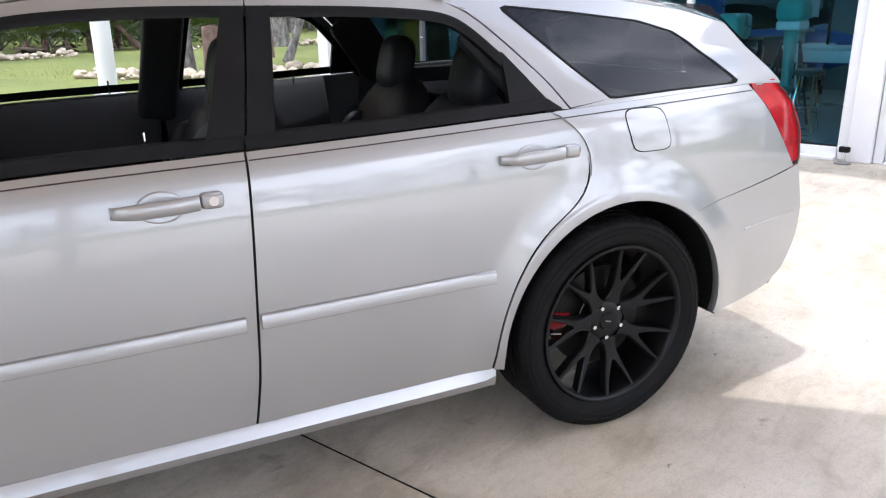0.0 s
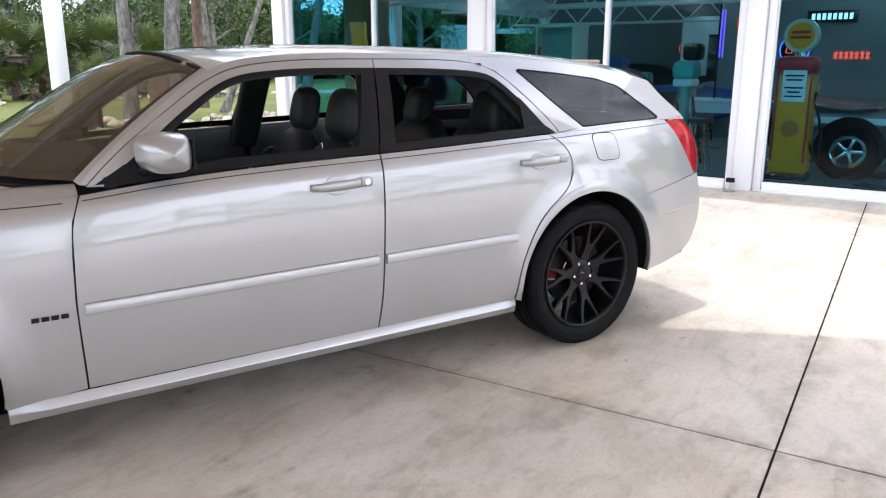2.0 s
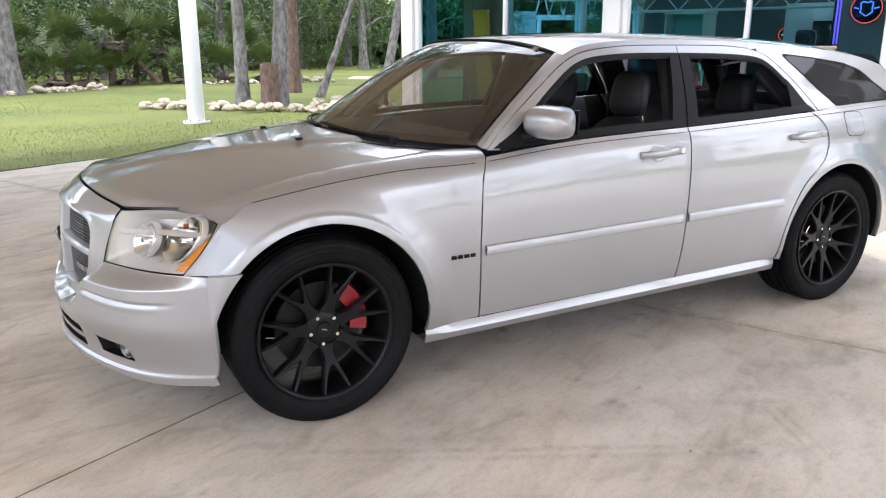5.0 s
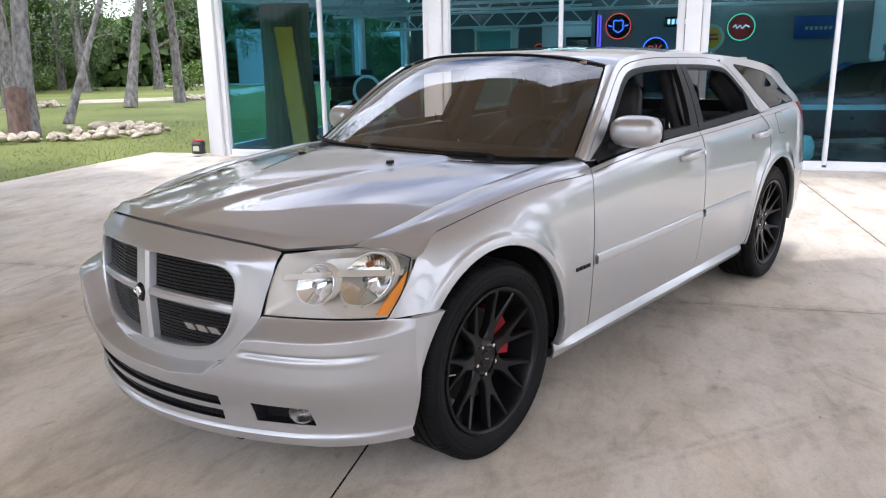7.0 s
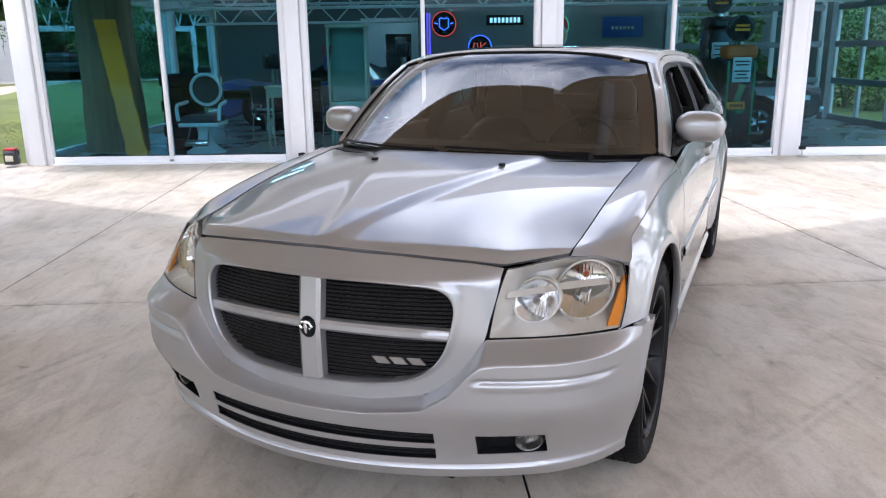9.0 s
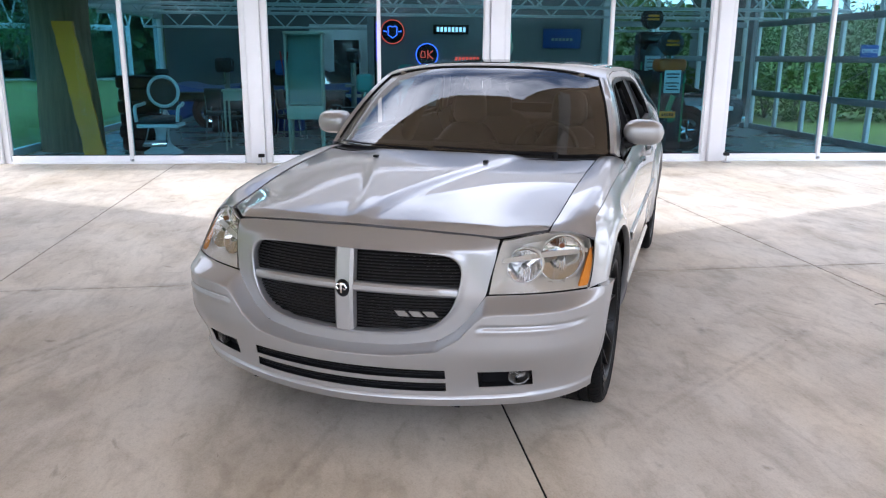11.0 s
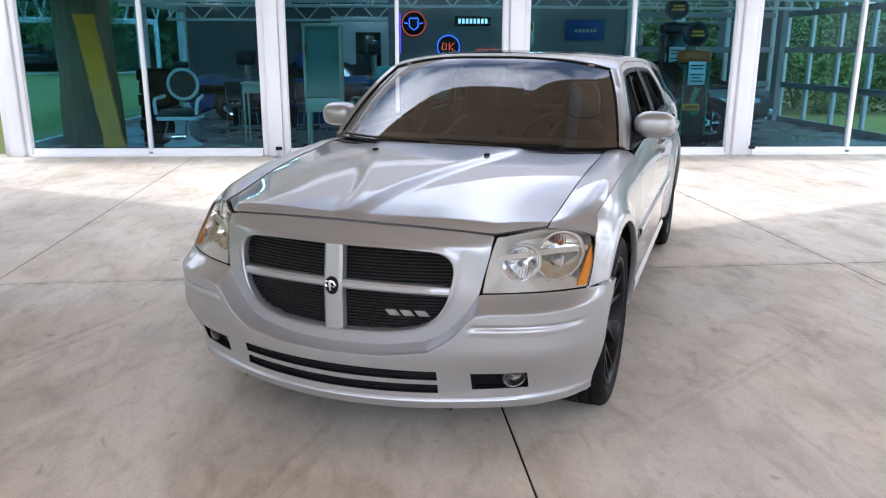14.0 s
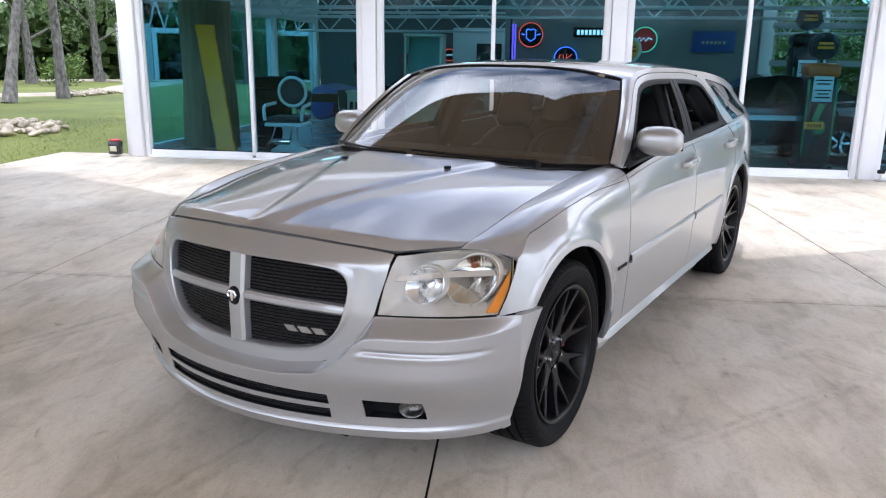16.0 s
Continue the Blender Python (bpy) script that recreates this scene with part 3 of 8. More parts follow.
# lone white post on the lawn
lp = thing("lawn_post", "white painted round steel post bolted to the lawn", "post", pose(2.12, 12.0, 0))
part("shaft", cyl_bm((0, 0, -0.05), (0.02, -0.02, 6.5), 0.16, n=28), M["white"], lp)
part("base_plate", cyl_bm((0, 0, -0.03), (0, 0, 0.015), 0.26, n=28), M["white"], lp)
for k in range(8):
    c, s = math.cos(k * math.pi / 4), math.sin(k * math.pi / 4)
    part("bolt", cyl_bm((0.215 * c, 0.215 * s, 0.01), (0.215 * c, 0.215 * s, 0.05), 0.014, n=6), M["steel"], lp)


# ---------------------------------------------------------------- the wagon
# Car frame = world: x from the front axle to the rear, y to the car's right, z up.
WB, HUB_Z, ARCH_R = 3.05, 0.372, 0.435
MID = (1.6, 0.0, 0.75)
belt = spline([-0.62, -0.41, 0.04, 0.45, 0.75, 0.95, 1.88, 2.81, 3.5, 3.75], [0.825, 0.864, 0.940, 0.976, 0.998, 1.018, 1.058, 1.093, 1.122, 1.13])
side_t = spline([0, 0.07, 0.2, 0.45, 0.7, 0.88, 0.96, 1.0], [0.888, 0.900, 0.914, 0.927, 0.924, 0.908, 0.888, 0.868])
plan = spline([-0.62, -0.42, -0.15, 0.35, 0.9, 2.0, 2.6, 3.1, 3.5, 3.75, 3.96], [-0.085, -0.038, -0.010, 0.0, 0.0, 0.0, 0.002, 0.004, -0.014, -0.042, -0.085])


def half_width(x, z):
    x, z = np.asarray(x, float), np.asarray(z, float)
    t = (z - 0.24) / (belt(x) - 0.24)
    w = side_t(np.clip(t, 0, 1)) + plan(x)
    for hx in (0.01, WB):
        r = np.hypot(x - hx, z - HUB_Z)
        k = np.clip(1 - (r - ARCH_R) / 0.155, 0, 1)
        w = w + (0.021 * k**3 * (6 * k * k - 15 * k + 10) + 0.005 * smooth((ARCH_R + 0.046 - r) / 0.016)) * smooth((z - 0.2) / 0.2)
    # the bumper corner tucks in towards the ground
    return w - 0.030 * smooth((0.50 - z) / 0.27) * smooth((-0.12 - x) / 0.25)


def tuck(y, z):
    """Draw the bumper corner in below mid height."""
    lim = 0.912 - 0.038 * smooth((0.50 - z) / 0.27)
    return np.sign(y) * np.where(np.abs(y) > 0.69, 0.69 + (np.abs(y) - 0.69) * (lim - 0.69) / 0.222, np.abs(y))


def stripe_z(x):
    return belt(x) - 0.020 * smooth((np.asarray(x, float) - 0.3) / 0.5)


bon_y = spline([-0.46, -0.2, 0.1, 0.56], [0.702, 0.715, 0.725, 0.738])
bon_ez = spline([-0.62, -0.40, -0.1, 0.2, 0.56], [0.862, 0.884, 0.942, 0.985, 1.020])


def side_pt(g, s):
    """Points of the body side from (x, z); s = -1 for the driver's side."""
    x, z = g[..., 0], g[..., 1]
    return np.stack([x, s * half_width(x, z), z], -1)


tumble = spline([0.5, 0.9, 1.5, 2.5, 3.2, 3.7, 3.95], [-0.055, -0.012, 0, 0, -0.022, -0.072, -0.11])


def upper_pt(g, s, off=0.0):
    """Points of the glasshouse side from (x, z)."""
    x, z = g[..., 0], g[..., 1]
    d = z - belt(x)
    base = tumble(x) + (0.005 + plan(x) - tumble(x)) * smooth((x - 2.72) / 0.25)
    y = 0.862 + base - (base - tumble(x)) * smooth(d / 0.14) - 0.30 * d - 0.45 * d * np.abs(d) + off
    return np.stack([x, s * y, z], -1)


def arc(cx, a0, a1, n=24, r=ARCH_R):
    return [(cx + r * math.cos(radians(a)), HUB_Z + r * math.sin(radians(a))) for a in np.linspace(a0, a1, n)]


lead = [(0.700, 0.315), (0.695, 0.47), (0.692, 0.64), (0.700, 0.80), (0.712, 0.91), (0.745, 0.995)]
split = [(1.852, 0.318), (1.868, 0.45), (1.876, 0.62), (1.886, 0.85), (1.895, 1.058)]
trail = [(2.578, 0.322), (2.590, 0.43), (2.642, 0.60), (2.762, 0.755), (2.868, 0.838), (2.906, 0.90), (2.893, 1.0), (2.800, 1.092)]
GAP = 0.0035


def shifted(pts, dx):
    return [(x + dx, z) for x, z in pts]


def panel(name, bottom, top, left, right, s, parent, nu=40, nv=26, label="", curve=(0, 0, 0, 0), rim=0.005, surf=None, material=None):
    g = coons(along(bottom, nu, curve[0]), along(top, nu, curve[1]), along(left, nv, curve[2]), along(right, nv, curve[3]))
    v, f = sheet((surf or side_pt)(g, s), MID, rim)
    return put(name, v, f, material or M["paint"], parent, label, 50)


car = thing("station_wagon", "silver station wagon on black wheels parked on concrete", "car")


def lipped_arch(hx, a0, a1, s, parent):
    """Rolled lip inside the wheel opening and the dark liner behind it."""
    p = np.array(arc(hx, a0, a1, 40))
    w = half_width(p[:, 0], p[:, 1])
    rows = [(0, 0), (-0.003, -0.006), (0.006, -0.03)]
    g = np.stack([np.stack([hx + (p[:, 0] - hx) * (1 + d / ARCH_R), s * (w + o), HUB_Z + (p[:, 1] - HUB_Z) * (1 + d / ARCH_R)], -1) for d, o in rows], 1)
    v, f = sheet(g, (hx, s * 0.5, HUB_Z), 0)
    put("arch_lip", v, f, M["paint"], parent, "", 60)
    a = np.array(arc(hx, -6, 187, 40, ARCH_R + 0.012))
    g = np.stack([np.stack([a[:, 0], np.full(40, s * y), a[:, 1]], -1) for y in (0.885 if hx < 1 else 0.912, 0.6, 0.55)], 1)
    g[:, 2, 0], g[:, 2, 2] = hx, HUB_Z
    v, f = sheet(g, (hx, 0, 5), 0)
    put("wheel_liner", v, f, M["dark"], parent, "black plastic wheel-arch liner")


def handle(x, z, s, parent):
    w = float(half_width(x, z))
    h = new("handle")
    h.parent = parent
    tagged(h, "silver pull door handle")
    pts = [(x - 0.135, s * (w + 0.004), z - 0.004), (x - 0.115, s * (w + 0.026), z - 0.002), (x - 0.06, s * (w + 0.036), z), (x + 0.02, s * (w + 0.038), z + 0.003), (x + 0.064, s * (w + 0.034), z + 0.005)]
    v, f = [], []
    pp = along(pts, 16, True)
    for i, (px, py, pz) in enumerate(pp):
        hh = 0.019 * (0.75 + 0.25 * smooth(i / 6))
        for k in range(10):
            a = 2 * math.pi * k / 10
            v.append((px, py + 0.009 * math.cos(a), pz + hh * np.sign(math.sin(a)) * abs(math.sin(a)) ** 0.6))
    for i in range(15):
        for k in range(10):
            f.append((i * 10 + k, i * 10 + (k + 1) % 10, i * 10 + 10 + (k + 1) % 10, i * 10 + 10 + k))
    f += [tuple(range(10)), tuple(range(159, 149, -1))]
    put("grip", v, f, M["paint"], h)
    part("cap", box_bm((x + 0.094, s * (w + 0.022), z + 0.006), (0.056, 0.036, 0.040), 0.012, 3), M["paint"], h)
    # scooped recess behind the grip
    rr, aa = np.meshgrid((0.02, 0.4, 0.7, 0.88, 0.96, 1.0), np.linspace(0, 2 * math.pi, 33))
    gx_, gz_ = x - 0.022 + 0.057 * rr * np.cos(aa), z - 0.003 + 0.038 * rr * np.sin(aa)
    g = np.stack([gx_, s * (half_width(gx_, gz_) + 0.0005 + np.interp(rr, (0, 0.5, 0.7, 0.88, 0.96, 1.0), (0, 0.0003, 0.0012, 0.0022, 0.0018, 0.0))), gz_], -1)
    v, f = sheet(g, MID, 0)
    put("recess", v, f, M["paint"], h, "dished finger recess", 70)
    return h


M["coach"] = pbr("dark_coach_line", (0.040, 0.028, 0.027), 0.35, 0, 0.1, 5, 200)


def wing_edge(x):
    """Height of the wing's upper edge, drawn down to the lamp's outer corner."""
    k = smooth((np.asarray(x, float) + 0.35) / 0.12)
    return (0.833 + 0.25 * (x + 0.35)) * (1 - k) + belt(x) * k


def seam_seal(pts, s, parent):
    """Black strip added behind the gap between two panels, for the gap's shade."""
    c = along(pts, 40, True)
    g = np.stack([side_pt(c + (d, 0), s) - (0, s * 0.008, 0) for d in (-0.016, 0.0, 0.016)], 1)
    v, f = sheet(g, MID, 0)
    put("seam_seal", v, f, M["seal"], parent)


def side_of_car(s):
    # front wing
    wing = panel(
        "front_wing",
        [(-0.494, 0.662), (-0.330, 0.660)] + arc(0.01, 138, -9.5, 40) + [(0.46, 0.300), (0.70 - GAP, 0.315)],
        [(-0.494, 0.672), (-0.420, 0.749), (-0.352, 0.833)] + [(x, float(wing_edge(x))) for x in np.linspace(-0.33, 0.70, 30)] + [(0.745 - GAP, 0.996)],
        [(-0.494, 0.662), (-0.494, 0.672)],
        shifted(lead, -GAP), s, car, 100, 24, "silver front wing with a flared wheel arch")
    # top of the wing, rolling over to the bonnet gap
    rows = []
    edge_ = along([(-0.350, float(half_width(-0.350, 0.833)), 0.833), (-0.368, 0.838, 0.842), (-0.403, 0.784, 0.863), (-0.440, 0.748, 0.869), (-0.476, 0.712, 0.871)], 11)
    for (start, ye, ze), t in zip(edge_, np.linspace(0, 1, 11)):
        xs = start + (0.742 - start) * np.linspace(0, 1, 60) ** 1.3
        xa = np.maximum(xs, -0.350)
        z0 = wing_edge(xa)
        w0 = half_width(xa, z0)
        xe = np.minimum(xs, 0.56)
        y2, z2 = bon_y(np.maximum(xe, -0.46)) + 0.006, bon_ez(xe) + 0.002
        y1, z1 = w0 - 0.035, z2 + 0.012 * smooth((xs + 0.45) / 0.3)
        yy, zz = (1 - t) ** 2 * w0 + 2 * t * (1 - t) * y1 + t * t * y2, (1 - t) ** 2 * z0 + 2 * t * (1 - t) * z1 + t * t * z2
        k = smooth((xs - start) / 0.12) if t > 0.01 else np.ones(60)
        rows.append(np.stack([xs, s * (ye * (1 - k) + yy * k), (ze + 0.25 * (xs - start)) * (1 - k) + zz * k], -1))
    v, f = sheet(np.stack(rows, 1), MID, 0.012)
    put("wing_top", v, f, M["paint"], wing, "", 60)
    fd = panel("front_door", [(0.70 + GAP, 0.315), (1.852 - GAP, 0.318)], [(0.745 + GAP, 0.998)] + [(x, float(belt(x))) for x in np.linspace(0.85, 1.82, 8)] + [(1.895 - GAP, 1.058)],
               shifted(lead, GAP), shifted(split, -GAP), s, car, 44, 26, "silver front door with lowered window", (0, 0, 1, 1))
    rd = panel("rear_door", [(1.852 + GAP, 0.318), (2.578 - GAP, 0.322)], [(1.895 + GAP, 1.058)] + [(x, float(belt(x))) for x in np.linspace(1.95, 2.7, 6)] + [(2.800 - GAP, 1.092)],
               shifted(split, GAP), shifted(trail, -GAP), s, car, 34, 30, "silver rear door with lowered window", (0, 0, 1, 1))
    low = np.r_[along(arc(WB, 188, 92, 40), 60), along(arc(WB, 92, 55, 20) + [(3.54, 0.768), (3.865, 0.822)], 61)[1:]]
    high = np.r_[along(shifted(trail, GAP), 60, True), along([(2.800 + GAP, 1.093)] + [(x, float(belt(x))) for x in np.linspace(2.9, 3.55, 6)] + [(3.615, 1.126)], 61)[1:]]
    g = coons(low, high, along([tuple(low[0]), tuple(high[0])], 26), along([(3.865, 0.822), (3.78, 0.93), (3.70, 1.03), (3.615, 1.126)], 26, True))
    v, f = sheet(side_pt(g, s), MID, 0.005)
    qp = put("quarter_panel", v, f, M["paint"], car, "silver rear quarter panel", 50)
    lipped_arch(0.01, 197, -9, s, wing)
    if s < 0:
        cx, cz = 3.142, 1.018
        for k0, mat_, nm, off in ((1.0, "seal", "flap_gap", 0.0008), (0.955, "paint", "fuel_flap", 0.0018)):
            g = np.zeros((9, 41, 2))
            for i, r in enumerate(np.linspace(0.03, 1, 9)):
                for j, a in enumerate(np.linspace(0, 2 * math.pi, 41)):
                    c, d = math.cos(a), math.sin(a)
                    q = (abs(c) ** 5 + abs(d) ** 5) ** -0.2
                    g[i, j] = cx + r * k0 * q * (0.080 * c) + 0.018 * -d * r, cz + r * k0 * q * 0.068 * d
            zz = np.minimum(g[..., 1], belt(g[..., 0]) - 0.001)
            p = side_pt(np.stack([g[..., 0], zz], -1), s)
            p[..., 1] -= off
            v, f = sheet(p, MID, 0)
            put(nm, v, f, M[mat_], qp, "silver fuel filler flap" if k0 < 1 else "")
    lipped_arch(WB, 189, -5, s, qp)
    seam_seal(lead, s, wing), seam_seal(split, s, fd), seam_seal(trail, s, rd)
    handle(1.70, 0.955, s, fd)
    handle(2.735, 0.978, s, rd)
    if s < 0:
        w = float(half_width(1.794, 0.96))
        part("key_lock", cyl_bm((1.796, s * (w + 0.038), 0.962), (1.796, s * (w + 0.0425), 0.962), 0.012, n=20), M["chrome"], fd, "chrome key cylinder")
        badge = new("badge")
        badge.parent = wing
        tagged(badge, "small dark maker's badge")
        for k in range(4):
            bx = 0.562 + k * 0.030
            w = float(half_width(bx, 0.59))
            part("bar", box_bm((bx, s * (w + 0.002), 0.600), (0.024, 0.006, 0.016), 0.002), M["trim"], badge)
    # rubbing strips
    for nm, x0, x1, par in (("front_strip", 0.715, 1.845, fd), ("rear_strip", 1.885, 2.575, rd)):
        xs = np.linspace(x0, x1, 30)
        zc = 0.612 + 0.011 * (xs - 0.7)
        prof = [(-0.022, 0.0), (-0.0205, 0.009), (-0.018, 0.0115), (0.012, 0.0125), (0.019, 0.008), (0.0215, 0.0)]
        g = np.stack([np.stack([xs, s * (half_width(xs, zc + dz) + o), zc + dz], -1) for dz, o in prof], 1)
        v, f = sheet(g, MID, 0.004)
        put("rubbing_strip", v, f, M["paint"], par)
    # thin dark coach line along the body
    for x0, x1, par in ((-0.235, 0.69, wing), (0.75, 1.890, fd), (1.900, 2.825, rd), (2.835, 3.64, qp)):
        xs = np.linspace(x0, x1, 40)
        zc = stripe_z(xs)
        g = np.stack([np.stack([xs, s * (half_width(xs, zc + dz) + o), zc + dz], -1) for dz, o in ((-0.0018, 0.0), (-0.0013, 0.0012), (0.0013, 0.0012), (0.0018, 0.0))], 1)
        v, f = sheet(g, MID, 0)
        put("coach_line", v, f, M["coach"], par, "dark coach line")
    # sill with a bright ledge
    xs = np.linspace(0.447, 2.605, 50)
    end = smooth((xs - 0.447) / 0.12) * smooth((2.605 - xs) / 0.06)
    rise = 0.0 + 0.006 * (xs - 0.45)
    prof = [(0.70, 0.238), (0.880, 0.232), (0.890, 0.236), (0.909, 0.264), (0.912, 0.270), (0.910, 0.275), (0.893, 0.305)]
    g = np.stack([np.stack([xs, s * (y + 0 * xs if k < 1 else 0.885 + (y - 0.885) * (0.35 + 0.65 * end)), z + rise], -1) for k, (y, z) in enumerate(prof)], 1)
    v, f = sheet(g, MID, 0.01)
    put("sill", v, f, M["paint"], car, "silver side sill", 28)

    # ---- glasshouse
    seam = along([(0.775, 1.018), (0.86, 1.098), (0.93, 1.155), (1.10, 1.275), (1.23, 1.356), (1.34, 1.402), (1.47, 1.425), (1.97, 1.440), (2.38, 1.431), (2.50, 1.414), (2.585, 1.377), (2.645, 1.330), (2.735, 1.246), (2.818, 1.162), (2.856, 1.112), (2.868, 1.096)], 90, True)
    dlo = along([(0.835, 1.014), (0.87, 1.05), (0.97, 1.13), (1.06, 1.203), (1.19, 1.295), (1.28, 1.349), (1.36, 1.379), (1.48, 1.397), (1.96, 1.406), (2.33, 1.397), (2.45, 1.388), (2.545, 1.366), (2.595, 1.333), (2.645, 1.287), (2.715, 1.217), (2.79, 1.134), (2.818, 1.098)], 90, True)
    cut = int(np.argmin(np.abs(seam[:, 0] - 1.955)))  # where front and rear door frames meet
    for nm, par, i0, i1 in (("window_frame", fd, 0, cut + 1), ("window_frame", rd, cut, 90)):
        a, b = seam[i0:i1].copy(), dlo[i0:i1].copy()
        if par is fd:
            a[-1, 0], b[-1, 0] = a[-1, 0] - GAP, b[-1, 0] - GAP
        g = np.stack([a * (1 - t) + b * t for t in (0, 0.5, 1)], 1)
        v, f = sheet(upper_pt(g, s), MID, 0.015)
        put(nm, v, f, M["paint"], par)
        # black inner trim
        tg_ = np.gradient(b, axis=0)
        inw = np.stack([tg_[:, 1], -tg_[:, 0]], 1) / np.linalg.norm(tg_, axis=1, keepdims=True)
        g2 = np.stack([b + inw * d for d in (0.0, 0.014, 0.028, 0.030)], 1)
        v, f = sheet(np.stack([upper_pt(g2[:, k], s, o) for k, o in enumerate((0.002, 0.003, -0.004, -0.03))], 1), MID, 0.0)
        put("window_trim", v, f, M["trim"], par)
    # belt moulding, black
    for x0, x1, par in ((0.83, 1.892, fd), (1.899, 2.838, rd)):
        xs = np.linspace(x0, x1, 24)
        k = smooth((2.845 - xs) / 0.03) if x1 > 2.5 else np.ones(24)
        g = np.stack([upper_pt(np.stack([xs, belt(xs) + 0.004 + dz * k], -1), s, o) for dz, o in ((0.0, 0.004), (0.002, 0.010), (0.034, 0.006), (0.036, -0.02))], 1)
        v, f = sheet(g, MID, 0)
        put("belt_moulding", v, f, M["trim"], par)
    # black centre pillar halves
    for b0, b1, t0, t1, par in ((1.798, 1.893, 1.898, 1.954, fd), (1.900, 1.973, 1.961, 2.022, rd)):
        g = coons(along([(b0, 1.062), (b1, 1.062)], 5), along([(t0, 1.404), (t1, 1.406)], 5), along([(b0, 1.062), (t0, 1.404)], 10), along([(b1, 1.062), (t1, 1.406)], 10))
        v, f = sheet(upper_pt(g, s, 0.004), MID, 0.03)
        put("pillar_trim", v, f, M["trim"], par, "black pillar trim")
    # black corner behind the rear window
    g = coons(along([(2.668, 1.094), (2.822, 1.100)], 6), along([(2.668, 1.268), (2.676, 1.264)], 6), along([(2.668, 1.094), (2.668, 1.268)], 8), along([(2.822, 1.100), (2.676, 1.264)], 8))
    v, f = sheet(upper_pt(g, s, 0.003), MID, 0.02)
    put("corner_trim", v, f, M["trim"], rd)
    # mirror sail
    g = coons(along([(0.80, 1.022), (1.02, 1.035)], 6), along([(0.905, 1.085), (1.02, 1.10)], 6), along([(0.80, 1.022), (0.905, 1.085)], 6), along([(1.02, 1.035), (1.02, 1.10)], 6))
    v, f = sheet(upper_pt(g, s, 0.006), MID, 0.02)
    put("mirror_sail", v, f, M["trim"], fd)
    # cant rail between doors and roof
    rail = along([(0.752, 1.026), (0.84, 1.112), (0.915, 1.174), (1.085, 1.297), (1.215, 1.379), (1.32, 1.426), (1.47, 1.452), (1.97, 1.468), (2.45, 1.455), (2.80, 1.437), (3.10, 1.413), (3.40, 1.372), (3.60, 1.325)], 110, True)
    return_rail[s] = rail
    upto = rail[rail[:, 0] < 2.46]
    upto = np.r_[upto, [[2.4585, 1.4545]]]
    inner = along(np.r_[seam[seam[:, 0] < 2.40] + (0, 0.004), [[2.4585, 1.4255]]], len(upto))
    g = np.stack([upto * (1 - t) + inner * t for t in (0, 0.5, 1)], 1)
    v, f = sheet(upper_pt(g, s), MID, 0.012)
    put("cant_rail", v, f, M["paint"], car, "silver roof rail")
    # rear pillar round the quarter window
    qwin = along([(3.015, 1.118), (2.85, 1.255), (2.695, 1.388), (2.72, 1.396), (2.95, 1.375), (3.20, 1.345), (3.34, 1.308), (3.40, 1.275), (3.50, 1.205), (3.575, 1.140), (3.555, 1.132), (3.28, 1.126), (3.04, 1.116), (3.015, 1.118)], 96)
    outer = along([(2.872, 1.100), (2.860, 1.116), (2.822, 1.166), (2.739, 1.250), (2.649, 1.334), (2.589, 1.382), (2.503, 1.4185), (2.46, 1.4250), (2.46, 1.454), (2.80, 1.437), (3.10, 1.413), (3.40, 1.372), (3.60, 1.325), (3.70, 1.225), (3.80, 1.12), (3.64, 1.128), (3.25, 1.113), (2.95, 1.100), (2.868, 1.096)], 96)
    for c in ((2.46, 1.4250), (2.46, 1.454), (3.60, 1.325), (3.80, 1.12)):
        outer[np.argmin(np.hypot(outer[:, 0] - c[0], outer[:, 1] - c[1]))] = c
    g = np.stack([outer * (1 - t) + qwin * t for t in (0, 0.33, 0.66, 1)], 1)
    v, f = sheet(upper_pt(g, s), MID, 0.012, True)
    put("rear_pillar", v, f, M["paint"], car, "silver rear pillar")
    c = qwin.mean(0)
    g = np.stack([c + (qwin - c) * t for t in (0.02, 0.35, 0.7, 0.955)], 1)
    v, f = sheet(upper_pt(g, s, -0.001), MID, 0)
    put("quarter_window", v, f, M["dglass"], car, "dark tinted quarter window")
    g = np.stack([c + (qwin - c) * t for t in (0.95, 1.0)], 1)
    v, f = sheet(upper_pt(g, s, 0.0005), MID, 0)
    put("window_seal", v, f, M["seal"], car)
    # dark rear side windows are wound down; inner door cards close the doors from inside
    for x0, x1, par in ((0.74, 1.85, fd), (1.88, 2.62, rd)):
        xs = np.linspace(x0, x1, 12)
        g = np.stack([np.stack([xs, s * np.full(12, y), np.full(12, z) + 0.04 * (xs - 1.9)], -1) for y, z in ((0.80, 0.33), (0.775, 0.70), (0.72, 0.78), (0.74, 0.86), (0.80, 1.03), (0.83, 1.055))], 1)
        v, f = sheet(g, (1.8, s * 3, 0.7), 0)
        put("door_card", v, f, M["cabin"], par, "black door card")
        k = x1 - (0.18 if x1 < 2 else 0.15)
        part("lock_pin", cyl_bm((k, s * 0.80, 1.06), (k, s * 0.795, 1.115), 0.0035, n=8), M["chrome"], par)


return_rail = {}
for s in (-1, 1):
    side_of_car(s)

